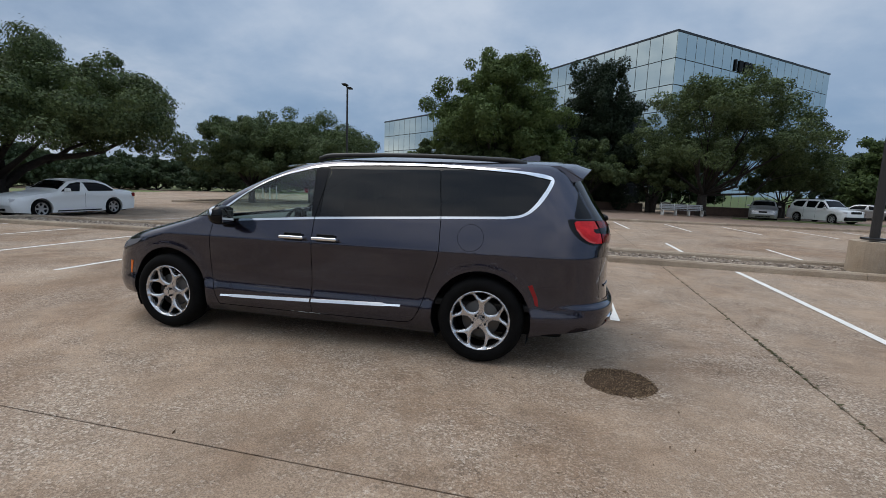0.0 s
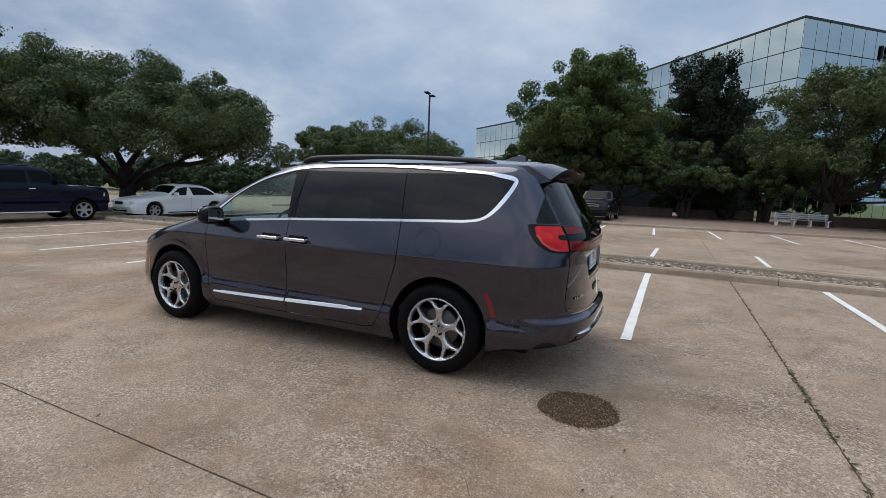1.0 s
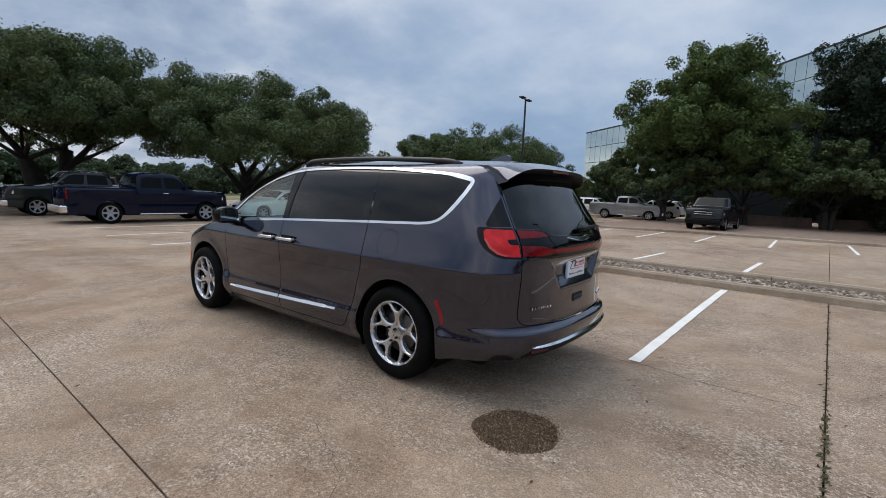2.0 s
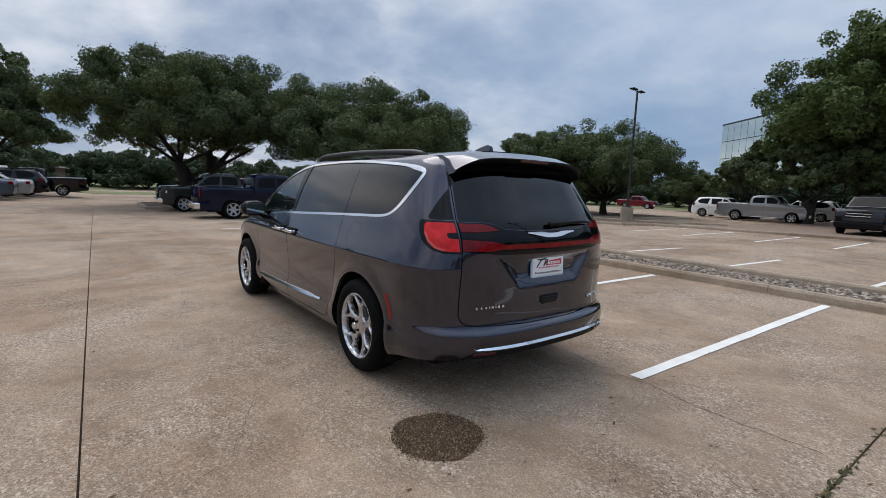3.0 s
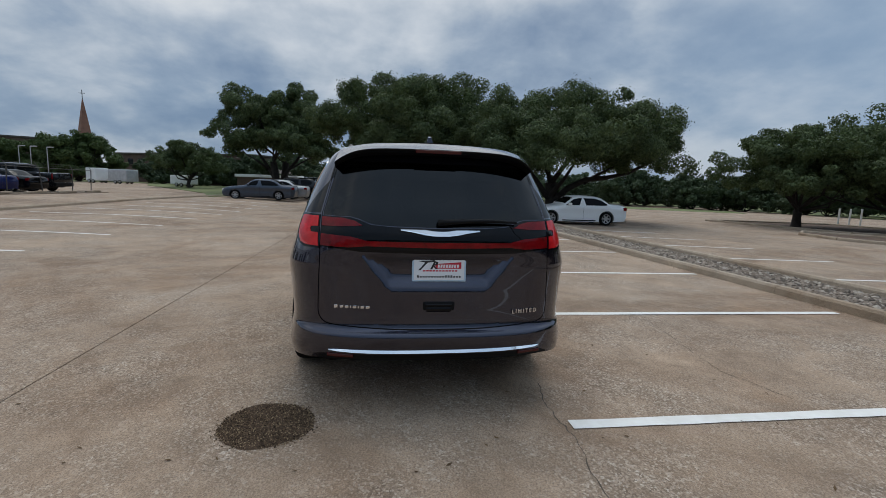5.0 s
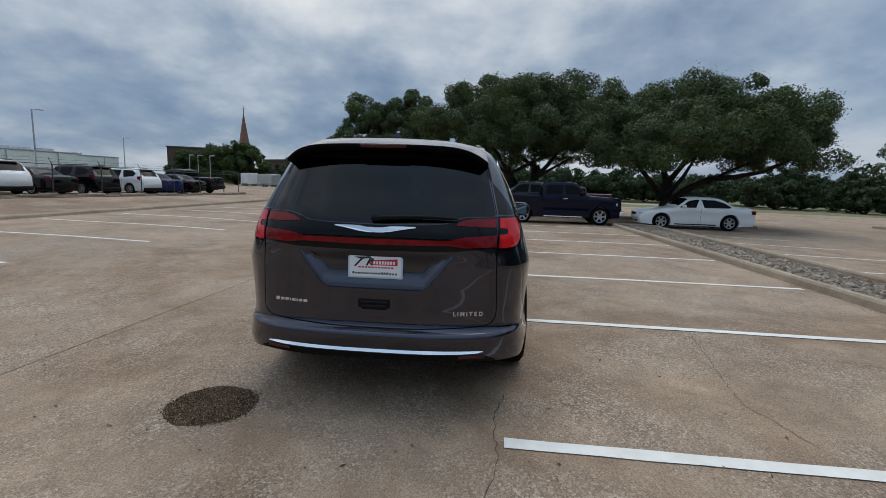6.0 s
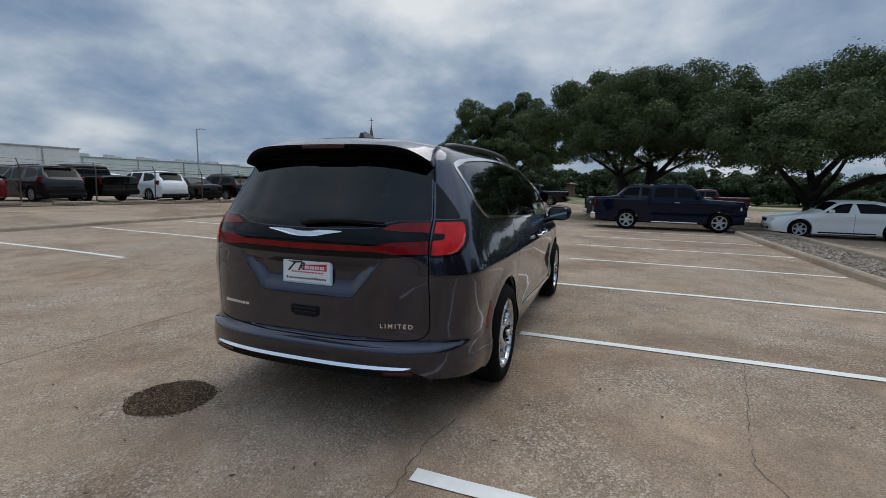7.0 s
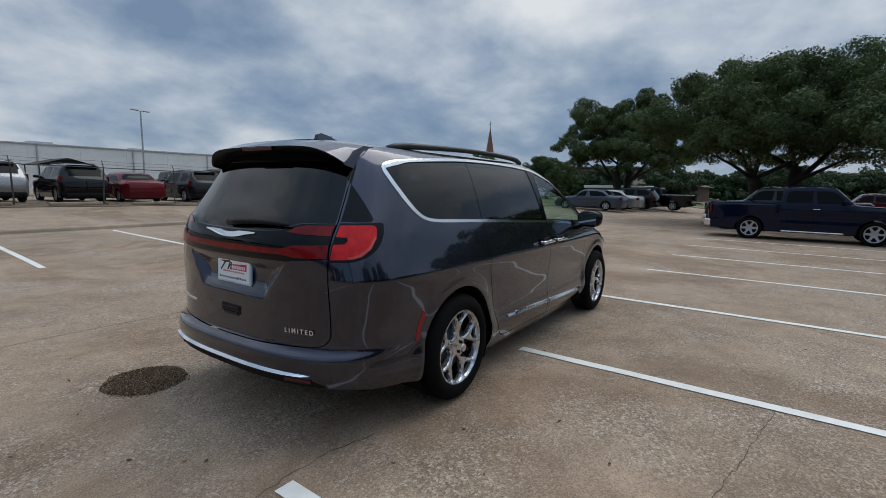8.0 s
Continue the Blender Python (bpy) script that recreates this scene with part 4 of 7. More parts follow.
# door mirrors, handles, lower chrome strips
for side in (-1, 1):
    bm = bmesh.new()
    bmesh.ops.create_icosphere(bm, subdivisions=3, radius=1)
    for v in bm.verts:
        x, y, z = v.co
        v.co = (0.10 * (max(-1, min(0.55, x))) , 0.135 * math.copysign(abs(y) ** 0.75, y), 0.088 * math.copysign(abs(z) ** 0.72, z))
    at = pose(-2.50, side * 1.09, 1.155, 0, 0, -side * 10)
    mir = part("door_mirror", bm, M_GLOSS, van, "black door mirror with a chrome cap", True, at)
    bm = bmesh.new()
    bmesh.ops.create_icosphere(bm, subdivisions=3, radius=1)
    bmesh.ops.delete(bm, geom=[v for v in bm.verts if v.co.x > -0.02 or v.co.z < -0.15], context="VERTS")
    for v in bm.verts:
        x, y, z = v.co
        v.co = (0.106 * x, 0.141 * math.copysign(abs(y) ** 0.75, y), 0.094 * math.copysign(abs(z) ** 0.72, z))
    part("mirror_cap", bm, M_CHROME, mir, "chrome cap", True)
    part("mirror_glass", box_bm(0.004, 0.200, 0.122, (0.0565, 0, 0), 0.0015), M_MIRROR_DARK, mir, "mirror glass")
    part("mirror_foot", box_bm(0.10, 0.16, 0.05, (-0.01, -side * 0.12, -0.09), 0.018, rot=pose(0, 0, 0, side * 25)), M_GLOSS, mir)
    for hx, parent in ((-1.83, fd), (-1.505, sl)):
        yy = side * 1.012
        base = "door_handle"
        h = part(base, box_bm(0.245, 0.026, 0.030, (0, side * 0.030, 0), 0.011, 3), M_CHROME, parent, "chrome door handle", True, pose(hx, yy, 0.985))
        # solid black plate; the hollow's shade is given as colour
        part("handle_shade", box_bm(0.17, 0.012, 0.070, (0.0, -side * 0.001, 0.004), 0.005), M_BLACK, h, "black plate for the shaded hollow behind the handle")
        for e in (-0.105, 0.105):
            part("handle_post", box_bm(0.035, 0.04, 0.024, (e, side * 0.010, 0), 0.006), M_CHROME, h)
    for x0, x1, parent in ((-2.63, -1.672, fd), (-1.655, -0.80, sl)):
        vs = []
        nst = 20
        for k in range(nst + 1):
            x = x0 + (x1 - x0) * k / nst
            zc = 0.372 + (x + 2.63) * 0.036
            thick = 0.016 if parent is sl and k < nst - 3 or parent is fd and k > 2 else 0.010
            y = float(skin(u_side(x, zc), zc)[1])
            vs += [(x, side * (y - 0.004), zc - thick), (x, side * (y + 0.015), zc - thick * 0.8), (x, side * (y + 0.004), zc + thick * 0.8), (x, side * (y - 0.004), zc + thick)]
        fs = [(4 * k + a, 4 * k + 4 + a, 4 * k + 4 + (a + 1) % 4, 4 * k + (a + 1) % 4) for k in range(nst) for a in range(4)] + [(0, 1, 2, 3), (4 * nst + 3, 4 * nst + 2, 4 * nst + 1, 4 * nst)]
        obj("trim_strip", mesh("trim_strip", vs, fs, M_CHROME), parent, None, "chrome strip low on the door")

# rear: wing, wiper, plate, handle, lettering bars, bumper strip


def on_rear(y, z, lift=0.0):
    x, yy, zz = skin(u_rear(abs(y), z), z)
    return float(x) + lift


bm = bmesh.new()
wing = [(0.0, 0.010), (0.05, 0.012), (0.10, 0.020), (0.17, 0.021), (0.25, 0.020), (0.25, 0.014), (0.17, 0.002), (0.10, -0.012), (0.05, -0.018), (0.0, -0.019)]
full = [(y, z) for y, z in wing] + [(-y, z) for y, z in wing[::-1]][1:-1]
fr = [bm.verts.new((on_rear(y, 1.162 + z, 0.016), y, 1.162 + z)) for y, z in full]
bk = [bm.verts.new((v.co.x - 0.012, v.co.y, v.co.z)) for v in fr]
bm.faces.new(fr)
for i in range(len(fr)):
    j = (i + 1) % len(fr)
    bm.faces.new((fr[j], fr[i], bk[i], bk[j]))
part("wing_badge", bm, M_CHROME, tg, "chrome wing badge")
vs, fs = [], []
tube(vs, fs, [(on_rear(y, 1.225 + 0.012 * k / 6, 0.030 if k else 0.02), y, 1.225 + 0.018 * math.sin(k / 6 * 2.6)) for k, y in enumerate(np.linspace(-0.02, 0.50, 7))], [0.020, 0.017, 0.014, 0.013, 0.012, 0.010, 0.006], 8)
obj("rear_wiper", mesh("rear_wiper", vs, fs, M_BLACK, True), tg, None, "black rear wiper")
M_PLATE_FRAME, nt, b = material("pale_blue_frame", (0.50, 0.64, 0.76), 0.3)
pl = part("plate_frame", box_bm(0.018, 0.345, 0.192, bevel=0.006), M_PLATE_FRAME, tg, "pale blue plate frame", m=pose(on_rear(0, 0.93, 0.012), 0, 0.948, 0, -2, 0))
part("plate", box_bm(0.008, 0.322, 0.168, (0.008, 0, 0.0), 0.002), M_PLATE, pl, "white dealer plate with red and black print")
def print_shape(poly, mat, lift=0.0155):
    """A flat printed shape on the plate: y and z of its corners."""
    bm = bmesh.new()
    bm.faces.new([bm.verts.new((lift, y, z)) for y, z in poly])
    part("print_shape", bm, mat, pl)


print_shape([(-0.030, 0.018), (0.140, 0.030), (0.140, -0.012), (-0.020, -0.012)], M_PLATE_RED, 0.0125)
for k in range(8):
    y = -0.012 + 0.0175 * k
    print_shape([(y, -0.006), (y + 0.012, -0.006), (y + 0.014, 0.014), (y + 0.002, 0.014)], M_PLATE, 0.0128)
print_shape([(-0.135, 0.036), (-0.030, 0.042), (-0.028, 0.032), (-0.075, 0.026), (-0.120, -0.022), (-0.135, -0.022), (-0.092, 0.026)], M_PLATE_BLACK, 0.0128)
print_shape([(-0.060, -0.016), (-0.046, -0.016), (-0.022, 0.034), (-0.034, 0.034)], M_PLATE_BLACK, 0.0130)
print_shape([(-0.034, 0.036), (-0.008, 0.030), (-0.012, 0.012), (-0.034, 0.008), (-0.012, -0.014), (-0.026, -0.014), (-0.046, 0.010), (-0.022, 0.020)], M_PLATE_BLACK, 0.0130)
for k in range(11):
    y = -0.105 + 0.0205 * k
    print_shape([(y, -0.030), (y + 0.015, -0.030), (y + 0.015, -0.021), (y, -0.021)], M_PLATE_RED, 0.0126)
for k in range(16):
    y = -0.142 + 0.0178 * k
    hh = 0.015 if k in (0, 10, 11, 12) else 0.011
    print_shape([(y, -0.069), (y + 0.012, -0.069), (y + 0.012, -0.069 + hh), (y, -0.069 + hh)], M_PLATE_BLACK, 0.0126)
for yy in (-0.11, 0.11):
    part("plate_screw", cyl_bm(0.006, 0.006, 0.004, pose(0.014, yy, 0.066, 0, 90), 10), M_PLATE_BLACK, pl)
grip = part("gate_handle", box_bm(0.05, 0.215, 0.070, (0, 0, 0), 0.018, 3), M_BLACK, tg, "black recessed tailgate handle", m=pose(on_rear(0, 0.70) - 0.020, 0.0, 0.700))
part("lip", box_bm(0.022, 0.17, 0.016, (0.018, 0, 0.006), 0.006, 3), M_GLOSS, grip, "glossy pull lip")
part("grip_slot", box_bm(0.05, 0.165, 0.035, (0, 0, 0), 0.012, 3), M_GLOSS, tg, "dark slot under the grip", m=pose(on_rear(0, 0.70) - 0.0165, 0.0, 0.678))
for y0, z0, widths in ((-0.655, 0.690, (0.030, 0.026, 0.026, 0.010, 0.026, 0.010, 0.026, 0.028)),):
    y = y0
    for k, wd in enumerate(widths):
        hgt = 0.022 if k == 0 else 0.017
        yc = y + wd / 2
        part("letter_bar", box_bm(0.005, wd * 0.86, hgt, bevel=0.0015), M_CHROME, tg, m=pose(on_rear(yc, z0, 0.003), yc, z0, 0, 0, -math.degrees(math.atan2(on_rear(abs(yc) - 0.03, z0) - on_rear(abs(yc) + 0.03, z0), 0.06)) * (1 if yc < 0 else -1) * -1))
        y += wd + 0.006
txt = bpy.data.curves.new("trim_word", "FONT")
txt.body, txt.size, txt.extrude, txt.offset, txt.align_x, txt.space_character = "LIMITED", 0.037, 0.003, 0.0009, "CENTER", 1.5
tmp = bpy.data.objects.new("trim_word", txt)
word_me = bpy.data.meshes.new_from_object(tmp)
bpy.data.objects.remove(tmp)
word_me.materials.append(M_CHROME)
slope = math.degrees(math.atan2(on_rear(0.53, 0.655) - on_rear(0.63, 0.655), 0.10))
obj("trim_word", word_me, tg, pose(on_rear(0.58, 0.645, 0.004), 0.58, 0.642) @ pose(0, 0, 0, 0, 0, slope) @ pose(0, 0, 0, 90, 0, 90), "chrome word LIMITED")
vs = []
nst = 40
for k in range(nst + 1):
    y = -0.685 + 1.37 * k / nst
    zc = 0.424 + 0.004 * (y / 0.7) ** 2
    th = 0.0105 * (1 - abs(y / 0.71) ** 8)
    x = on_rear(y, zc)
    vs += [(x - 0.004, y, zc - th), (x + 0.016, y, zc - th * 0.8), (x + 0.005, y, zc + th * 0.8), (x - 0.004, y, zc + th)]
fs = [(4 * k + a, 4 * k + (a + 1) % 4, 4 * k + 4 + (a + 1) % 4, 4 * k + 4 + a) for k in range(nst) for a in range(4)] + [(3, 2, 1, 0), (4 * nst, 4 * nst + 1, 4 * nst + 2, 4 * nst + 3)]
obj("bumper_strip", mesh("bumper_strip", vs, fs, M_CHROME), van, None, "chrome strip along the rear bumper")
for side in (-1, 1):
    part("bumper_reflector", box_bm(0.014, 0.17, 0.022, bevel=0.005), M_LENS_DARK, van, "dark red bumper reflector", m=pose(on_rear(0.61, 0.392, -0.001), side * 0.61, 0.392, 0, 0, side * math.degrees(math.atan2(on_rear(0.53, 0.392) - on_rear(0.69, 0.392), 0.16))))

# floor, engine bay, dashboard, seats
# underbody kept low, with a rear box added, to darken the ground below
part("underbody", box_bm(4.44, 1.50, 0.20, (-1.62, 0, 0.30), 0.05), M_BLACK, van)
part("rear_shade_box", box_bm(0.50, 1.30, 0.12, (0.50, 0, 0.335), 0.04), M_BLACK, van)
part("floor_pan", box_bm(2.2, 1.80, 0.12, (-1.62, 0, 0.25), 0.03), M_BLACK, van)
part("cabin_floor", box_bm(3.3, 1.72, 0.06, (-0.95, 0, 0.47), 0.02), M_TRIM, van)
part("front_bulkhead", box_bm(0.9, 1.6, 0.42, (-3.35, 0, 0.62), 0.08), M_BLACK, van)
part("dashboard", box_bm(0.55, 1.60, 0.40, (-2.62, 0, 0.90), 0.12, 4), M_TRIM, van, "dark dashboard")
part("centre_screen", box_bm(0.02, 0.24, 0.15, (-2.33, 0, 1.08), 0.006), M_GLOSS, van)
for y in (-0.40, 0.40):
    part("door_card", box_bm(1.0, 0.05, 0.55, (-2.15, math.copysign(0.90, y), 0.80), 0.02), M_TRIM, van)


def seat(x, y, width=0.52):
    s = part("seat", box_bm(0.52, width, 0.16, (x, y, 0.72), 0.06, 4), M_SEAT, van, "dark leather seat", True)
    part("backrest", box_bm(0.15, width, 0.62, (x + 0.30, y, 1.04), 0.06, 4, rot=pose(0, 0, 0, 0, 12)), M_SEAT, s, "", True)
    part("headrest", box_bm(0.10, 0.27, 0.17, (x + 0.395, y, 1.42), 0.045, 4, rot=pose(0, 0, 0, 0, 8)), M_SEAT, s, "", True)


for x in (-1.78, -0.85):
    seat(x, -0.40), seat(x, 0.40)
seat(0.0, -0.42, 0.44), seat(0.0, 0.0, 0.40), seat(0.0, 0.42, 0.44)
vs, fs = [], []
tube(vs, fs, [(0, 0.185 * math.cos(t), 0.185 * math.sin(t)) for t in np.linspace(0, 2 * math.pi, 29)], [0.015] * 29, 8)
sw = obj("steering_wheel", mesh("steering_wheel", vs, fs, M_BLACK, True), van, pose(-2.20, -0.40, 1.035, 0, 24, 0), "black steering wheel")
part("hub", box_bm(0.05, 0.15, 0.11, bevel=0.02), M_BLACK, sw)
part("spoke", box_bm(0.02, 0.35, 0.035, bevel=0.006), M_BLACK, sw)
part("rear_mirror", box_bm(0.03, 0.25, 0.07, (-2.18, 0, 1.47), 0.02), M_BLACK, van)
# ---- trees ----


def crown_leaves(rng, lobes, count, size, flat=0.75):
    """Small leaf sprays on the shells of the lobes. Returns vertices and faces."""
    w = np.array([l[3] ** 2 for l in lobes])
    pick = rng.choice(len(lobes), count, p=w / w.sum())
    c = np.array([l[:3] for l in lobes])[pick]
    r = np.array([l[3] for l in lobes])[pick]
    d = rng.normal(size=(count, 3))
    d[:, 2] += 0.25
    d /= np.linalg.norm(d, axis=1)[:, None]
    # clumps: pull the directions of each lobe towards a few twigs
    twigs = rng.normal(size=(len(lobes), 22, 3))
    twigs /= np.linalg.norm(twigs, axis=2)[:, :, None]
    tw = twigs[pick, rng.integers(0, 22, count)]
    d = d * 0.55 + tw * 0.72
    d /= np.linalg.norm(d, axis=1)[:, None]
    rad = r * (0.60 + 0.50 * rng.random(count) ** 0.6)
    # sprigs that stand out of the clumps
    stray = rng.random(count) < 0.13
    d = np.where(stray[:, None], tw + rng.normal(size=(count, 3)) * 0.13 + np.array((0, 0, 0.10)), d)
    rad = np.where(stray, r * (0.85 + 0.40 * rng.random(count)), rad)
    p = c + d * rad[:, None] * np.array((1, 1, flat))
    s = size * (0.55 + 0.9 * rng.random(count))
    a = rng.normal(size=(count, 3))
    a /= np.linalg.norm(a, axis=1)[:, None]
    nrm = d * 1.1 + rng.normal(size=(count, 3)) * 0.5 + np.array((0, 0, 0.2))
    t1 = np.cross(nrm, a)
    t1 /= np.linalg.norm(t1, axis=1)[:, None] + 1e-9
    t2 = np.cross(nrm, t1)
    t2 /= np.linalg.norm(t2, axis=1)[:, None] + 1e-9
    k = 0.62
    near_, wide = t1 * (s * 0.6)[:, None], t2 * (s * k)[:, None]
    tri = np.stack([p - t1 * s[:, None], p + near_ + wide, p + near_ - wide], 1).reshape(-1, 3)
    return tri, np.arange(count * 3).reshape(-1, 3)


def leaf_mesh(name, verts, faces, mat):
    me = bpy.data.meshes.new(name)
    verts, faces = np.asarray(verts, np.float32), np.asarray(faces, np.int32)
    n, (m, c) = len(verts), faces.shape
    me.vertices.add(n), me.loops.add(m * c), me.polygons.add(m)
    me.vertices.foreach_set("co", verts.ravel())
    me.loops.foreach_set("vertex_index", faces.ravel())
    me.polygons.foreach_set("loop_start", np.arange(0, m * c, c, dtype=np.int32))
    me.polygons.foreach_set("loop_total", np.full(m, c, np.int32))
    me.materials.append(mat)
    me.update(calc_edges=True)
    me.validate()
    return me


TALL = (1.0, 0.75, 0.5, 0.25, 0.05)


def tree(seed, height, radius, clear=0.36, boughs=12, leaves=20000, size=0.15, mat=None, trunk=0.034, lean=(0, 0), stems=1, dome=0.45, flat=0.75, tiers=(1.0, 0.55, 0.08), bulk=1.0, limbs=()):
    """Meshes of one tree: trunk with limbs, and a crown of separate boughs, each of many leafy clumps."""
    rng = np.random.default_rng(seed)
    cl, tips = [], []
    for k in range(boughs):
        f = math.sqrt((k + 0.4) / boughs)
        ang = k * 2.39996 + rng.normal() * 0.3
        rr = radius * 0.74 * f * (0.85 + 0.3 * rng.random())
        br = radius * (0.23 + 0.11 * rng.random()) * (1.12 - 0.2 * f) * bulk
        zt = height * (1 - dome * (rr / radius) ** 2) * (0.90 + 0.13 * rng.random()) - br * 0.95
        zb = height * clear * (1.15 - 0.3 * f) * (0.88 + 0.24 * rng.random()) + br * 0.45
        z = zb + (zt - zb) * tiers[k % len(tiers)]
        x, y = rr * math.cos(ang) + lean[0] * (0.4 + 0.6 * f), rr * math.sin(ang) + lean[1] * (0.4 + 0.6 * f)
        tips.append((x, y, z, br))
        for j in range(9):
            d = rng.normal(size=3)
            d[2] = abs(d[2]) * 0.9 - 0.25
            d /= np.linalg.norm(d)
            q = br * (0.50 + 0.55 * rng.random())
            cl.append((x + d[0] * q, y + d[1] * q, z + d[2] * q * 0.78, br * (0.20 + 0.20 * rng.random())))
    lobes = len(tips)
    vs, fs = [], []
    r0 = height * trunk
    for st in range(stems):
        ox, oy = (0.0, 0.0) if stems == 1 else (rng.normal() * r0 * 1.1, rng.normal() * r0 * 1.1)
        fork = height * clear * (0.55 + 0.15 * rng.random()) * (1.35 if limbs else 1.0)
        path = [(ox * (1 - 0.2), oy * 0.8, -0.15), (ox, oy, 0.12), (ox * 1.2 + rng.normal() * 0.08, oy * 1.2 + rng.normal() * 0.08, fork * 0.55), (ox * 1.6, oy * 1.6, fork)]
        tube(vs, fs, path, [r0 * 1.55, r0 * 1.12, r0 * 0.92, r0 * 0.9], 12)
        for k in range(st, lobes, 2 * stems):
            x, y, z, lr = tips[k]
            if limbs and (z < 0.66 * height or k % 3):
                continue
            a = Vector((ox * 1.6, oy * 1.6, fork * 0.97))
            e = Vector((x, y, z))
            mid = a.lerp(e, 0.45) + Vector((rng.normal() * 0.25, rng.normal() * 0.25, -0.04 * height + rng.normal() * 0.2))
            far = a.lerp(e, 0.75) + Vector((rng.normal() * 0.3, rng.normal() * 0.3, rng.normal() * 0.2))
            rb = r0 * (0.24 + 0.2 * rng.random())
            tube(vs, fs, [a, mid, far, e], [rb, rb * 0.72, rb * 0.45, rb * 0.14], 7)
            for t in range(2):
                b0 = mid.lerp(far, 0.5 * t + 0.2)
                g = cl[k * 9 + int(rng.integers(0, 9))]
                tip = b0.lerp(Vector(g[:3]), 0.9)
                tube(vs, fs, [b0, b0.lerp(tip, 0.5) + Vector((0, 0, 0.15)), tip], [rb * 0.4, rb * 0.25, rb * 0.08], 5)
    for limb, thick in limbs:
        n = len(limb)
        tube(vs, fs, limb, [thick * (1 - 0.7 * i / (n - 1)) for i in range(n)], 8)
    trunk_me = mesh("trunk", vs, fs, M_BARK, True)
    q, f = crown_leaves(rng, cl, leaves, size, flat)
    return trunk_me, leaf_mesh("crown", q, f, mat or M_LEAF)


def plant(meshes, x, y, rz=0.0, s=1.0, label="dark green live oak with a wide crown", group="", name="oak_tree", sink=0.0):
    t = thing(name, pose(x, y, gz(x, y) - 0.03 - sink, 0, 0, rz) @ Matrix.Scale(s, 4), label, "tree", group)
    obj("trunk", meshes[0], t)
    obj("crown", meshes[1], t)
    return t


LOW_LIMBS = (([(0.0, 0.1, 0.9), (0.15, 0.9, 1.75), (0.3, 1.9, 2.30), (0.2, 3.2, 2.45), (0.3, 4.4, 2.75), (0.1, 5.6, 3.3), (0.2, 6.6, 3.9)], 0.20), ([(0.3, 1.8, 2.1), (0.2, 2.9, 2.75), (0.4, 4.0, 3.3)], 0.12), ([(0.0, -0.1, 1.2), (-0.3, -0.7, 2.1), (-0.2, -1.6, 3.1), (-0.3, -2.6, 4.0)], 0.17), ([(0.1, 0.0, 1.4), (1.2, 0.3, 2.3), (2.8, 0.2, 3.2)], 0.15))
OAK_CAR = tree(11, 8.45, 6.7, 0.31, 44, 260000, 0.059, dome=0.5, lean=(0.2, 0.8), trunk=0.042, limbs=LOW_LIMBS)
plant(OAK_CAR, -22.4, 14.2, 0, label="spreading live oak beside the white sedan, limbs low")
FORKS = (([(0.0, 0.1, 1.0), (0.1, 0.7, 2.1), (0.0, 1.7, 3.3), (0.2, 2.6, 4.6)], 0.24), ([(0.0, -0.1, 1.0), (0.1, -0.7, 2.2), (0.0, -1.5, 3.4), (0.1, -2.4, 4.8)], 0.24), ([(0.2, 1.0, 2.4), (0.3, 2.0, 3.0), (0.2, 3.2, 3.7)], 0.12), ([(0.2, -0.9, 2.4), (0.3, -2.0, 3.2), (0.2, -3.2, 3.9)], 0.12))
OAK_TRUCK = tree(5, 9.8, 6.9, 0.34, 44, 260000, 0.063, dome=0.45, stems=2, lean=(0, -0.5), limbs=FORKS)
plant(OAK_TRUCK, -28.6, 7.2, 0, label="dense live oak with forked trunk behind the blue pickup")
OAK_WEST = tree(23, 10.8, 6.6, 0.31, 38, 150000, 0.090, dome=0.45, stems=2, trunk=0.032, limbs=FORKS)
plant(OAK_WEST, -44.0, -4.8, 0, label="tall live oak with several stems beside parked cars")
OAK_NORTH = tree(31, 7.9, 6.5, 0.27, 40, 175000, 0.074, dome=0.52, tiers=(0.90, 0.5, 0.05), bulk=1.12)
plant(OAK_NORTH, -19.5, 34.0, 0, label="low wide live oak behind a lamp post")
OAK_SMALL = tree(37, 7.2, 4.7, 0.27, 28, 90000, 0.072, dome=0.5, tiers=(0.90, 0.5, 0.05), bulk=1.1)
plant(OAK_SMALL, -21.6, 29.4, 40, label="small live oak at the edge of the far bays")
BIG = tree(41, 14.3, 7.0, 0.28, 38, 140000, 0.112, M_LEAF_LIGHT, 0.03, dome=0.34, flat=0.85, tiers=TALL, bulk=1.25)
plant(BIG, -6.2, 44.0, 0, label="tall fresh green tree in front of the glass offices")
DARK = tree(43, 14.0, 3.3, 0.0, 44, 90000, 0.105, M_LEAF_DARK, 0.025, dome=0.12, flat=1.1, tiers=(1.0, 0.85, 0.7, 0.55, 0.4, 0.25, 0.1, 0.93, 0.62, 0.33, 0.0), bulk=1.9)
plant(DARK, 3.0, 48.0, 0, label="tall very dark evergreen before the glass offices", name="evergreen_tree")
OAK_BENCH = tree(47, 12.6, 8.2, 0.22, 36, 110000, 0.090, dome=0.55, trunk=0.03, lean=(1.2, 0), flat=0.7, tiers=TALL)
plant(OAK_BENCH, 10.9, 42.5, 0, label="loose irregular live oak beside a white bench")
HEDGE = tree(53, 6.6, 4.2, 0.36, 20, 38000, 0.115, dome=0.45, trunk=0.03, stems=3)
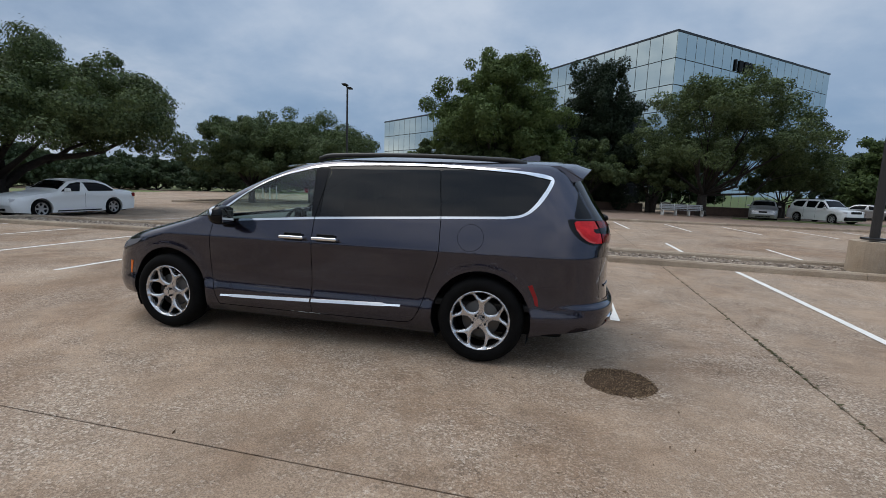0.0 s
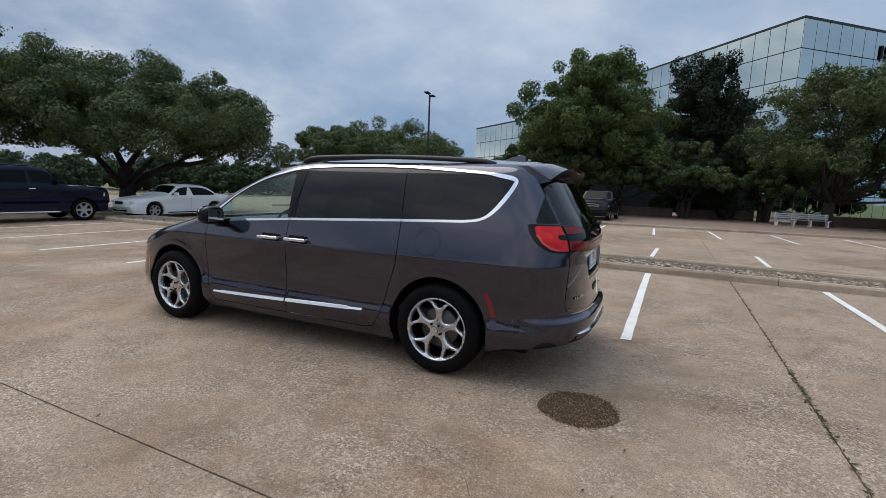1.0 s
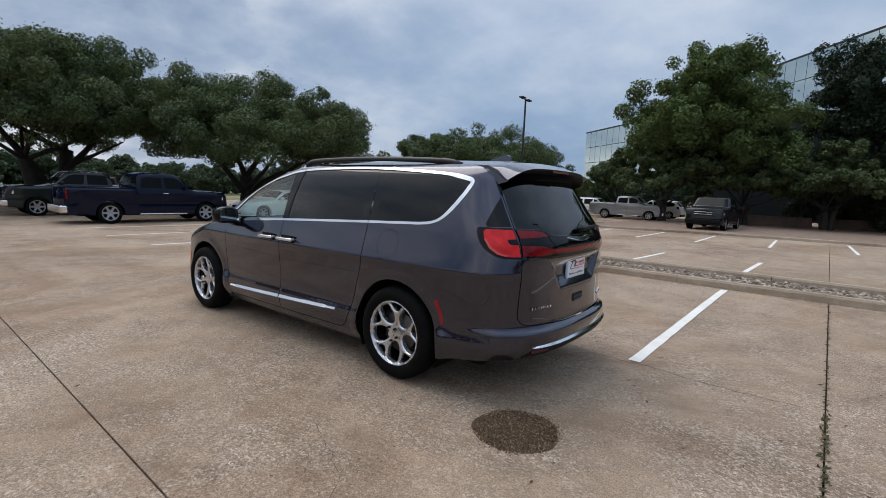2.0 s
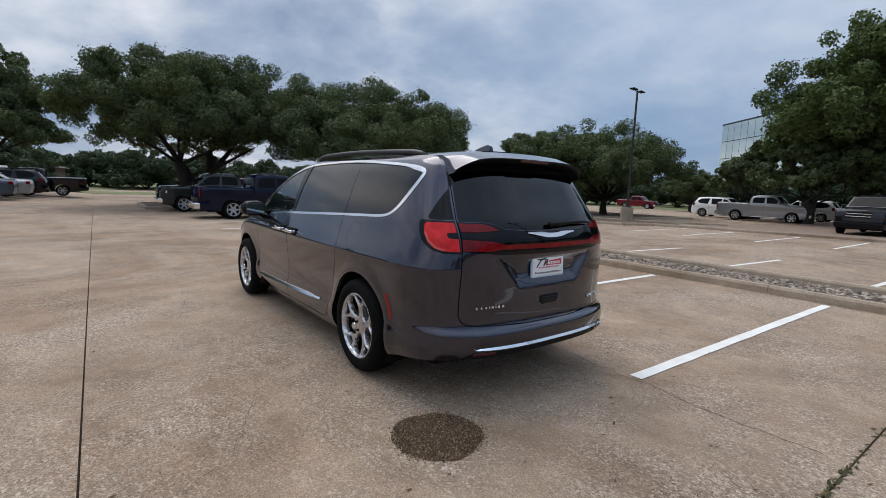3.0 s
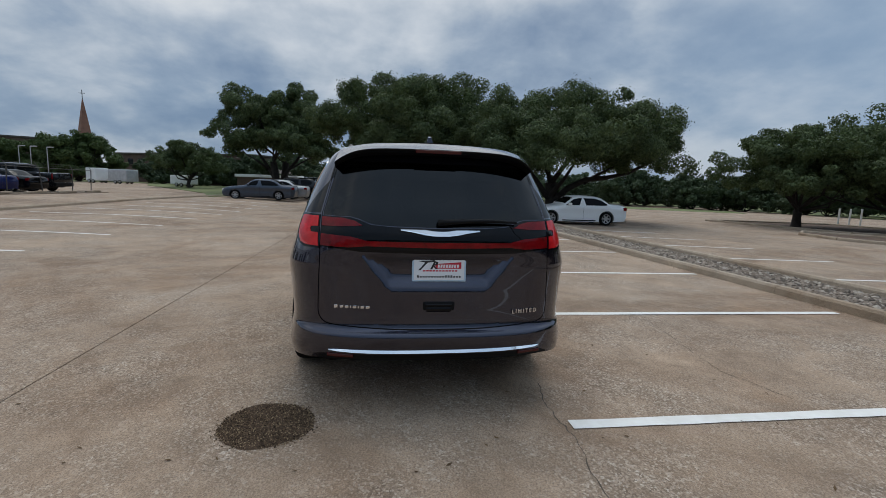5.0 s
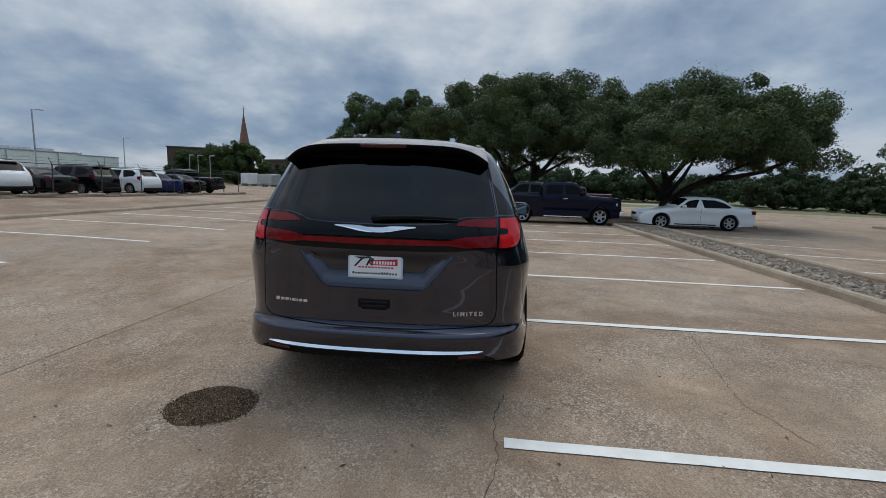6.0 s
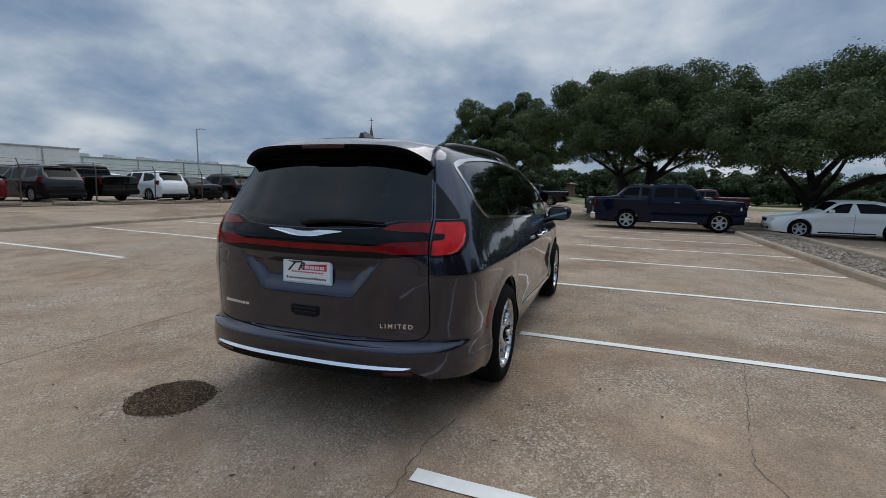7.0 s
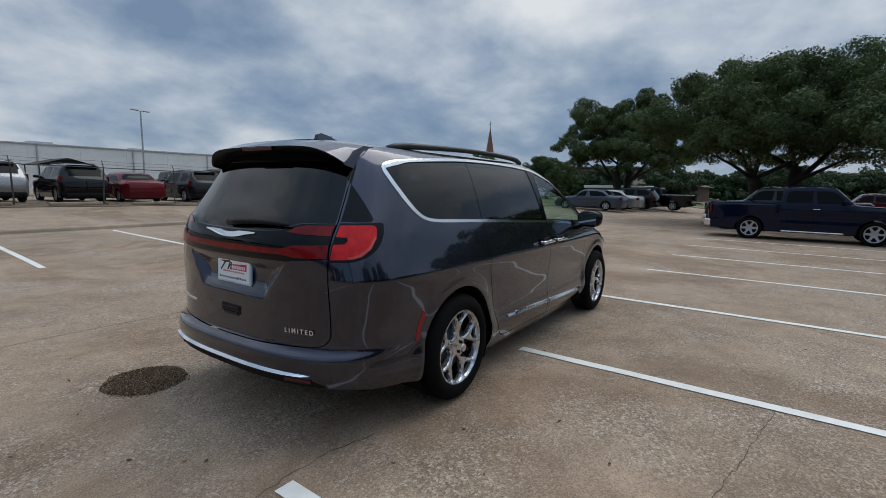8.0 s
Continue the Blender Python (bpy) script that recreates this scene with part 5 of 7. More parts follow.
for x, y, rz, s in ((-13.5, 46.5, 0, 1.0), (-8.5, 42.0, 80, 1.05), (-3.5, 43.5, 200, 0.98), (1.8, 43.0, 300, 0.95), (7.4, 45.5, 140, 0.95), (18.5, 47.0, 30, 0.9)):
    plant(HEDGE, x, y, rz, s, "small many-stemmed tree in the planted bed", "row of small trees")
FAR = [tree(60 + k, 6.3, 6.2, 0.0, 20, 11000, 0.235, M_LEAF_FAR, 0.03, bulk=1.15) for k in range(3)]
plant(OAK_SMALL, -25.5, 60.0, 70, 0.85, "small round live oak beyond the far bays")
rng = np.random.default_rng(7)
far_spots = []
for k in range(46):
    az = 108 + 80 * k / 45 + rng.normal() * 0.6
    d = 82 + 26 * rng.random()
    far_spots.append((d * math.cos(radians(az)), d * math.sin(radians(az)), 0.74 + 0.34 * rng.random()))
for k in range(15):
    az = 186 + 15 * k / 14 + rng.normal() * 0.5
    d = 72 + 22 * rng.random()
    far_spots.append((d * math.cos(radians(az)), d * math.sin(radians(az)), 0.55 + 0.25 * rng.random()))
# belt to the east, out of view, added to darken what the paint reflects
for k in range(16):
    az = -72 + 134 * k / 15
    far_spots.append((70 * math.cos(radians(az)), 70 * math.sin(radians(az)), 0.9 + 0.3 * rng.random()))
for x, y, s in far_spots:
    plant(FAR[int(rng.integers(0, 3))], x, y, rng.random() * 360, s, "distant round tree in a belt of trees", "distant belt of trees", "distant_tree")
CHURCH_TREE = tree(71, 9.2, 6.6, 0.03, 28, 48000, 0.18, M_LEAF_MID, 0.03, bulk=1.25)
plant(CHURCH_TREE, -75.5, -40.0, 0, 0.9, "broad green tree in front of the church")
plant(CHURCH_TREE, -84.0, -53.0, 100, 0.78, "broad green tree beside the church")
plant(FAR[1], -86.0, -41.0, 0, 0.50, "dark tree beside the brick building")
for x, y, s in ((-63, -12, 0.80), (-66, -20.5, 0.40), (-66, -5, 0.80)):
    plant(FAR[0], x, y, rng.random() * 360, s, "tree on the lawn before the brick building")
plant(OAK_SMALL, -55.4, -17.0, 200, 0.88, "round live oak on the lawn before the brick building")
plant(CHURCH_TREE, 33, 58, 0, 1.0, "broad tree beside the far road")
# ---- parked vehicles ----
M_DARKGLASS, nt, b = material("dark_car_glass", (0.004, 0.005, 0.006), 0.10, 0.0, Specular_IOR_Level=0.10)
PAINTS = {
    "white": mat_paint("white_paint", (0.82, 0.83, 0.82), 0.0, 0.4, 0.03, 0.8),
    "navy": mat_paint("navy_paint", (0.003, 0.006, 0.019), 0.0, 0.4, 0.25, 0.5),
    "black": mat_paint("black_paint", (0.003, 0.003, 0.0035), 0.0, 0.4, 0.25, 0.8),
    "grey": mat_paint("grey_blue_paint", (0.060, 0.073, 0.095), 0.5, 0.3, 0.25, 0.7),
    "silver": mat_paint("silver_paint", (0.33, 0.335, 0.34), 0.6, 0.3, 0.25, 0.7),
    "red": mat_paint("red_paint", (0.14, 0.008, 0.014), 0.0, 0.4, 0.25, 0.8),
    "slate": mat_paint("slate_paint", (0.022, 0.026, 0.024), 0.2, 0.35, 0.25, 0.8),
    "maroon": mat_paint("maroon_paint", (0.055, 0.006, 0.009), 0.0, 0.4, 0.25, 0.8),
    "blue": mat_paint("blue_paint", (0.006, 0.012, 0.075), 0.0, 0.4, 0.25, 0.8),
    "charcoal": mat_paint("charcoal_paint", (0.010, 0.011, 0.013), 0.2, 0.35, 0.25, 0.8),
}


def simple_rim():
    circle = [polar(0.24, a) for a in range(0, 360, 10)]
    holes = [curve([polar(0.085, c), polar(0.14, c + 17), polar(0.203, c + 21), polar(0.214, c), polar(0.203, c - 21), polar(0.14, c - 17)], True, 2) for c in range(30, 390, 60)]
    grid = [polar(r, a) for r in (0.03, 0.07, 0.12, 0.17, 0.226) for a in range(0, 360, 20)]
    return plate_cut(circle, holes, grid, lambda x, z: 0.02 * (1 - (math.hypot(x, z) / 0.24) ** 2), 0.03)


CAR_TYRE = mesh("tyre", *lathe([(0.236, 0.09), (0.238, 0.004), (0.25, -0.004), (0.30, -0.01), (0.33, 0.01), (0.345, 0.04), (0.345, 0.17), (0.32, 0.20), (0.2, 0.2)], 32), M_RUBBER, True)
M_CARRIM = mat_simple("wheel_silver", (0.50, 0.50, 0.51), (0.36, 0.36, 0.37), 14, 0.35, 0.6)
CAR_RIM = mesh("rim", *simple_rim(), M_CARRIM)
CAR_HUB = mesh("brake_drum", *lathe([(0.0, 0.07), (0.237, 0.075), (0.237, 0.1)], 20), M_BLACK)

# each outline: x from the nose (0) to the tail (1), z as a share of the height
SHAPES = {
    "sedan": dict(L=4.95, W=1.82, H=1.43, wb=(0.185, 0.775), r=0.325, top=[(0.0, 0.34), (0.012, 0.46), (0.05, 0.545), (0.17, 0.615), (0.285, 0.665), (0.33, 0.73), (0.42, 0.95), (0.47, 0.99), (0.56, 1.0), (0.66, 0.985), (0.73, 0.93), (0.815, 0.735), (0.86, 0.715), (0.965, 0.69), (0.99, 0.62), (1.0, 0.42), (0.985, 0.19)],
                  belt=0.655, win=[(0.335, 0.690), (0.425, 0.905), (0.485, 0.945), (0.645, 0.94), (0.715, 0.875), (0.780, 0.735), (0.765, 0.705)], posts=(0.515,), screen=(5, 6), back=(10, 11), tumble=0.36),
    "suv": dict(L=4.6, W=1.86, H=1.70, wb=(0.195, 0.785), r=0.355, top=[(0.0, 0.34), (0.012, 0.50), (0.05, 0.565), (0.16, 0.605), (0.25, 0.64), (0.275, 0.67), (0.385, 0.935), (0.43, 0.975), (0.55, 1.0), (0.75, 0.98), (0.875, 0.945), (0.90, 0.91), (0.965, 0.655), (0.985, 0.56), (1.0, 0.40), (0.985, 0.20)],
                belt=0.62, win=[(0.275, 0.635), (0.385, 0.885), (0.44, 0.925), (0.72, 0.925), (0.83, 0.905), (0.885, 0.79), (0.86, 0.69), (0.70, 0.65)], posts=(0.46, 0.665), screen=(5, 6), back=(11, 12), tumble=0.38),
    "pickup": dict(L=5.85, W=2.0, H=1.92, wb=(0.165, 0.765), r=0.385, top=[(0.0, 0.36), (0.006, 0.54), (0.025, 0.615), (0.20, 0.645), (0.245, 0.66), (0.265, 0.69), (0.345, 0.935), (0.38, 0.97), (0.45, 0.985), (0.55, 0.975), (0.592, 0.95), (0.605, 0.90), (0.615, 0.70), (0.618, 0.665), (0.985, 0.665), (0.997, 0.64), (1.0, 0.40), (0.99, 0.28)],
                   belt=0.65, win=[(0.28, 0.695), (0.352, 0.885), (0.39, 0.912), (0.555, 0.908), (0.580, 0.88), (0.588, 0.70)], posts=(0.455,), screen=(5, 6), back=(11, 12), tumble=0.24),
}


def car_meshes(kind, paint, scale=(1, 1, 1), lamps=True, plate=True, roof_box=None):
    """Named meshes of a vehicle: nose at -x, standing on z 0, built about its middle. Each entry: name, mesh, label, parent name, pose."""
    s = SHAPES[kind]
    L, W, H = s["L"] * scale[0], s["W"] * scale[1], s["H"] * scale[2]
    r = s["r"]
    corners = [((x - 0.5) * L, z * H) for x, z in s["top"]]
    fineness = 1 if kind == "pickup" else 4
    top = corners if kind == "pickup" else curve(corners, n=fineness)
    roofline = {}
    for (xa, za), (xb, zb_) in zip(top[:-1], top[1:]):
        for f in np.linspace(0, 1, 9):
            q = round((xa + (xb - xa) * f) / 0.03)
            roofline[q] = max(roofline.get(q, 0.0), za + (zb_ - za) * f)
    line_x, line_z = [q * 0.03 for q in sorted(roofline)], [roofline[q] for q in sorted(roofline)]
    bend, turn_in = (0.07, 0.05) if kind == "pickup" else (0.17, 0.095)
    ax = [(x - 0.5) * L for x in s["wb"]]
    zb = 0.19 * H / 1.43 * 0.9 + (0.10 if kind == "pickup" else 0.02)
    bottom = [(0.485 * L, zb + 0.04)]
    for cx in ax[::-1]:
        bottom += [(cx + (r + 0.055) * math.cos(t), r * 0.98 + (r + 0.055) * math.sin(t)) for t in np.linspace(math.asin(max(-0.95, (zb - r) / (r + 0.055))), math.pi - math.asin(max(-0.95, (zb - r) / (r + 0.055))), 15)]
    bottom += [(-0.485 * L, zb + 0.03)]
    fine = []
    sharp = set()
    for i in range(len(top) - 1):
        a, c = top[i], top[i + 1]
        k = max(1, int(math.hypot(c[0] - a[0], c[1] - a[1]) / 0.14))
        fine += [(a[0] + (c[0] - a[0]) * j / k, a[1] + (c[1] - a[1]) * j / k) for j in range(k)]
    fine.append(top[-1])
    nt_ = len(fine)
    outline = fine + bottom

    def half(x, z):
        e = max(0.0, (abs(x) / (L / 2) - 0.80) / 0.20)
        w = W / 2 * (1 - (0.22 if x < 0 and kind != "pickup" else 0.13) * e**2.2)
        h = z / H
        b_ = s["belt"]
        if h > b_:
            w -= (h - b_) * H * s["tumble"]
        w += 0.016 * math.exp(-(((h - b_ + 0.08) / 0.05) ** 2)) - 0.010 * math.exp(-(((h - 0.40) / 0.07) ** 2))
        w -= 0.07 * max(0.0, (0.38 - h) / 0.38) ** 2
        w -= turn_in * max(0.0, 1 - max(0.0, float(np.interp(x, line_x, line_z)) - z) / bend) ** 2
        if kind == "pickup" and x > 0.12 * L:
            w = min(w, W / 2 * 0.985)
        return w

    grid = [(x, z) for x in np.arange(-L / 2 + 0.05, L / 2, 0.14) for z in np.arange(0.2, H, 0.055)]
    pts = [p for p in grid if inside(outline, np.array([p[0]]), np.array([p[1]]))[0]] + outline
    o = len(pts) - len(outline)
    edges = [(o + i, o + (i + 1) % len(outline)) for i in range(len(outline))]
    rr = geometry.delaunay_2d_cdt([Vector(p) for p in pts], edges, [], 0, 1e-5)
    v = np.array([tuple(p) for p in rr[0]])
    t = np.array([tuple(f) for f in rr[2]])
    c = v[t].mean(axis=1)
    t = t[inside(outline, c[:, 0], c[:, 1])]
    n = len(v)
    vs = [(x, -half(x, z), z) for x, z in v] + [(x, half(x, z), z) for x, z in v]
    fs = [tuple(int(k) for k in f) for f in t] + [tuple(int(k) + n for k in f[::-1]) for f in t]
    # across: from side to side, crowned
    across = 10
    cx_, cz_ = 0.0, 0.45 * H

    def cross_row(p):
        x, z = p
        w = half(x, z)
        e = max(0.0, (abs(x) / (L / 2) - 0.8) / 0.2)
        row = []
        for k in range(across + 1):
            q = -1 + 2 * k / across
            row.append((x + math.copysign(0.09 * e * (1 - q * q), x), q * w, z + (0.045 * (1 - q**4) if z > 0.5 * H else 0)))
        return row

    def band(points, lift=0.0, trim=1.0):
        bv, bf = [], []
        for i, p in enumerate(points):
            a, c2 = points[max(i - 1, 0)], points[min(i + 1, len(points) - 1)]
            tx, tz = c2[0] - a[0], c2[1] - a[1]
            ln = math.hypot(tx, tz) or 1
            row = cross_row(p)
            bv += [(x - tz / ln * lift, y * trim, z + tx / ln * lift) for x, y, z in row]
        m = across + 1
        for i in range(len(points) - 1):
            bf += [(i * m + k, i * m + k + 1, (i + 1) * m + k + 1, (i + 1) * m + k) for k in range(across)]
        return bv, bf

    bv, bf = band(outline + [outline[0]])
    o = len(vs)
    vs += bv
    fs += [tuple(k + o for k in f)[::-1] for f in bf]
    out = [("body", soft_mesh("body", vs, fs, paint), "", None, None)]
    # glass
    win = [((x - 0.5) * L, z * H) for x, z in s["win"]]
    posts = [(x - 0.5) * L for x in s["posts"]]
    cuts = [-99] + posts + [99]
    for sgn in (-1, 1):
        for i in range(len(cuts) - 1):
            lo, hi = cuts[i] + 0.014, cuts[i + 1] - 0.014
            poly = []
            m = len(win)
            for j in range(m):
                (ax_, az), (bx, bz) = win[j], win[(j + 1) % m]
                k = 12
                for q in range(k):
                    x, z = ax_ + (bx - ax_) * q / k, az + (bz - az) * q / k
                    if lo <= x <= hi:
                        poly.append((x, z))
            if len(poly) < 3:
                continue
            mid_pts = [(x, z) for x in np.arange(poly[0][0] - 2, poly[0][0] + 3, 0.12) for z in np.arange(0.5 * H, H, 0.05)]
            gv, gf = plate_cut(poly, [], mid_pts, lambda x, z: -half(x, z) - 0.006, 0.02)
            vv = gv if sgn < 0 else [(x, -y, z) for x, y, z in gv]
            ff = gf if sgn < 0 else [f[::-1] for f in gf]
            out.append(("side_window", soft_mesh("side_window", vv, ff, M_DARKGLASS), "dark side window", None, None))
    for name, (i0, i1) in (("windscreen", s["screen"]), ("rear_window", s["back"])):
        run = top[i0 * fineness:i1 * fineness + 1]
        far_ = np.linspace(0, 1, len(run))
        seg = [(float(np.interp(f, far_, [p[0] for p in run])), float(np.interp(f, far_, [p[1] for p in run]))) for f in np.linspace(0.04, 0.95, 8)]
        gv, gf = band(seg, 0.008, 0.93)
        out.append((name, mesh(name, gv, [f[::-1] for f in gf], M_DARKGLASS, True), "dark glass", None, None))
    # lamps, bumpers, handles, mirrors
    zl = 0.52 * H if kind != "pickup" else 0.53 * H

    def block(name, sx, sy, sz, at, mat, label, rz=0.0, bev=0.012):
        me = bpy.data.meshes.new(name)
        bm = box_bm(sx, sy, sz, bevel=min(bev, sx * 0.4, sz * 0.4))
        bm.to_mesh(me), bm.free(), me.materials.append(mat)
        out.append((name, me, label, None, pose(*at, 0, 0, rz)))

    for sgn in (-1, 1):
        hw = half(-0.47 * L, zl)
        block("headlamp", 0.24, 0.30 if kind != "pickup" else 0.24, 0.12 if kind != "pickup" else 0.22, (-0.462 * L, sgn * (hw - 0.13), zl - (0.075 if kind == "sedan" else 0.02)), M_WHITELENS, "clear headlamp", sgn * 30, 0.03)
        tw = half(0.47 * L, 0.56 * H)
        if kind == "sedan":
            block("tail_lamp", 0.20, 0.36, 0.15, (0.463 * L, sgn * (tw - 0.165), 0.59 * H), M_LENS, "red tail lamp", sgn * -20)
        elif kind == "suv":
            block("tail_lamp", 0.20, 0.12, 0.30, (0.440 * L, sgn * (half(0.440 * L, 0.60 * H) - 0.055), 0.60 * H), M_LENS, "red tail lamp", sgn * -8, 0.03)
        else:
            block("tail_lamp", 0.05, 0.14, 0.34, (0.487 * L, sgn * (tw - 0.05), 0.56 * H), M_LENS, "red tail lamp")
        mx = win[0][0] + 0.16
        block("door_mirror", 0.14, 0.20, 0.13, (mx, sgn * (half(mx, win[0][1]) + 0.09), win[0][1] + 0.06), paint, "", 0, 0.04)
        for p_ in posts:
            zz = (s["belt"] - 0.055) * H
            block("door_handle", 0.19, 0.03, 0.03, (p_ - 0.10, sgn * (half(p_, zz) + 0.012), zz), paint if kind != "pickup" else M_CHROME, "")
            vs2 = [(p_ + 0.03 + dx, sgn * (half(p_, z) + 0.0025), z) for z in np.linspace(zb + 0.10, s["belt"] * H, 6) for dx in (-0.005, 0.005)]
            fs2 = [(2 * i, 2 * i + 1, 2 * i + 3, 2 * i + 2) for i in range(5)]
            out.append(("door_seam", mesh("door_seam", vs2, fs2, M_BLACK), "", None, None))
    dark_paint = paint in (PAINTS["black"], PAINTS["charcoal"])
    bump_mat = (M_BLACK if dark_paint else M_CHROME) if kind == "pickup" else (paint if kind == "sedan" else M_BLACK)
    if kind == "sedan":
        block("intake", 0.05, W * 0.5, 0.08, (-0.503 * L, 0, zb + 0.13), M_BLACK, "dark lower intake", 0, 0.02)
        for sgn in (-1, 1):
            block("rocker_strip", L * 0.36, 0.04, 0.05, (-0.02 * L, sgn * (half(0, zb + 0.06) - 0.012), zb + 0.05), M_BLACK, "dark strip under the doors", 0, 0.012)
    else:
        block("front_bumper", 0.24, W * 0.90, 0.24, (-0.500 * L, 0, zb + 0.20), bump_mat, "", 0, 0.05)
    if kind != "sedan":
        low = 0.06 if kind == "suv" else 0.0
        block("rear_bumper", 0.26 - low, W * (0.90 - low), 0.26 - low, (0.497 * L, 0, zb + 0.20 - 1.4 * low), bump_mat, "", 0, 0.05)
    if kind == "sedan":
        block("grille", 0.05, W * 0.27, 0.12, (-0.509 * L, 0, zl - 0.10), M_BLACK, "dark front grille", 0, 0.02)
    else:
        block("grille", 0.06, W * 0.46, 0.16 if kind != "pickup" else 0.30, (-0.508 * L, 0, zl - 0.03), M_BLACK, "dark front grille")
    if kind == "pickup":
        for dz in (-0.07, 0.05):
            block("grille_bar", 0.03, W * 0.46, 0.035, (-0.514 * L, 0, zl - 0.03 + dz), M_CHROME, "chrome grille bar", 0, 0.008)
    block("number_plate", 0.02, 0.31, 0.155, (0.503 * L if kind != "pickup" else 0.508 * L, 0, 0.47 * H if kind == "suv" else 0.30 * H + 0.1), M_PLATE, "blank pale number plate", 0, 0.004)
    block("underbody", L * 0.86, W * 0.72, 0.14, (0, 0, zb + 0.03), M_BLACK, "")
    if kind == "pickup":
        block("bed_floor", L * 0.35, W * 0.82, 0.02, (0.305 * L, 0, 0.668 * H), M_BLACK, "dark cover over the load bed", 0, 0.004)
        for sgn in (-1, 1):
            block("side_step", L * 0.30, 0.10, 0.05, (-0.05 * L, sgn * (W / 2 - 0.02), zb + 0.02), M_CHROME, "bright side step", 0, 0.015)
    if kind == "suv" and roof_box is None:
        for sgn in (-1, 1):
            block("roof_rail", L * 0.42, 0.03, 0.03, (0.12 * L, sgn * 0.30 * W, 1.0 * H + 0.015), M_BLACK, "", 0, 0.01)
        block("spoiler", 0.22, W * 0.62, 0.03, (0.41 * L, 0, 0.962 * H), paint, "", 0, 0.01)
    return dict(parts=out, ax=ax, r=r, W=W)


def park(meshes, x, y, heading, label, category="car", group="", z=None):
    """Puts a vehicle on the ground; heading: the way its nose points, degrees from +x."""
    kind = {"pickup": "pickup_truck"}.get(category, "parked_car")
    t = thing(kind, pose(x, y, gz(x, y) if z is None else z, 0, 0, heading + 180), label, category, group)
    for name, me, lab, _, m in meshes["parts"]:
        obj(name, me, t, m, lab)
    k = meshes["r"] / 0.345
    for ax in meshes["ax"]:
        for sgn in (-1, 1):
            w = obj("wheel", CAR_TYRE, t, pose(ax, sgn * (meshes["W"] / 2 - 0.02), meshes["r"], 0, 0, 0 if sgn < 0 else 180) @ Matrix.Scale(k, 4))
            obj("rim", CAR_RIM, w, pose(0, 0.015, 0))
            obj("brake_drum", CAR_HUB, w)
    return t


NAVY_PICKUP = car_meshes("pickup", PAINTS["navy"], (0.94, 0.97, 0.97))
park(NAVY_PICKUP, -18.65, 8.15, 90, "navy blue crew-cab pickup truck with a chrome bumper", "pickup")
park(car_meshes("pickup", PAINTS["slate"], (1.0, 1, 1)), -24.0, 7.6, -90, "dark grey-green pickup truck behind the blue pickup", "pickup")
park(car_meshes("pickup", PAINTS["maroon"]), -42.0, 13.0, -90, "dark maroon pickup truck standing beyond the oaks", "pickup")
park(car_meshes("sedan", PAINTS["white"], (0.94, 0.95, 0.94)), -18.55, 14.0, -90, "white four-door sedan under the live oak", "car")
park(car_meshes("sedan", PAINTS["grey"]), -32.3, -3.75, -90, "blue-grey four-door sedan parked by the lawn", "car")
SILVER_SEDAN = car_meshes("sedan", PAINTS["silver"])
park(SILVER_SEDAN, -35.2, -3.3, -90, "silver sedan beside a grey sedan", "car")
park(car_meshes("suv", PAINTS["black"]), -38.2, -2.6, -90, "black sport utility car in the row by the lawn", "car")
BLACK_PICKUP = car_meshes("pickup", PAINTS["black"])
park(BLACK_PICKUP, -41.5, -1.2, -90, "black pickup truck at the end of the row", "pickup")
CHAR_PICKUP = car_meshes("pickup", PAINTS["charcoal"])
park(CHAR_PICKUP, -3.4, 33.6, -92, "dark blue-grey pickup truck facing the bays", "pickup")
park(car_meshes("pickup", PAINTS["silver"]), -11.4, 42.0, 5, "silver pickup truck on the far drive", "pickup")
WHITE_SUV = car_meshes("suv", PAINTS["white"])
park(WHITE_SUV, -15.5, 45.1, 0, "long white sport utility car on the far drive", "car")
park(car_meshes("pickup", PAINTS["red"], (0.86, 0.92, 0.88)), -33.4, 61.4, 10, "red pickup truck far across the road", "pickup")
park(car_meshes("sedan", PAINTS["silver"]), 14.9, 41.2, -110, "silver-grey sedan beside a white car", "car")
park(WHITE_SUV, 18.6, 40.6, -65, "white sport utility car with dark glass", "car")
park(SILVER_SEDAN, 27.5, 52.0, -40, "pale sedan far behind on the drive", "car")
park(WHITE_SUV, 31.0, 49.0, -40, "white car at the far edge of the drive", "car")
park(WHITE_SUV, -70.8, 62.5, -150, "pale car far off on the road", "car")
park(SILVER_SEDAN, -74.0, 88.0, -150, "silver car far off on the road", "car", z=gz(-74, 88) - 0.10)
park(WHITE_SUV, -11.0, 49.5, 180, "white car half hidden by trees", "car")
row = [(-3.1, "suv", "silver"), (-5.95, "suv", "black"), (-8.4, "sedan", "red"), (-11.45, "suv", "charcoal"), (-14.0, "pickup", "black"), (-17.1, "suv", "white"), (-19.7, "sedan", "black"), (-22.6, "suv", "black"), (-26.2, "suv", "white"), (-28.5, "sedan", "blue"), (-31.2, "sedan", "black"), (-33.6, "pickup", "charcoal"), (-0.2, "pickup", "black"), (2.8, "suv", "white")]
made = {("suv", "white"): WHITE_SUV, ("pickup", "black"): BLACK_PICKUP, ("pickup", "charcoal"): CHAR_PICKUP, ("sedan", "silver"): SILVER_SEDAN}
words = {"suv": "sport utility car", "sedan": "sedan", "pickup": "pickup truck"}
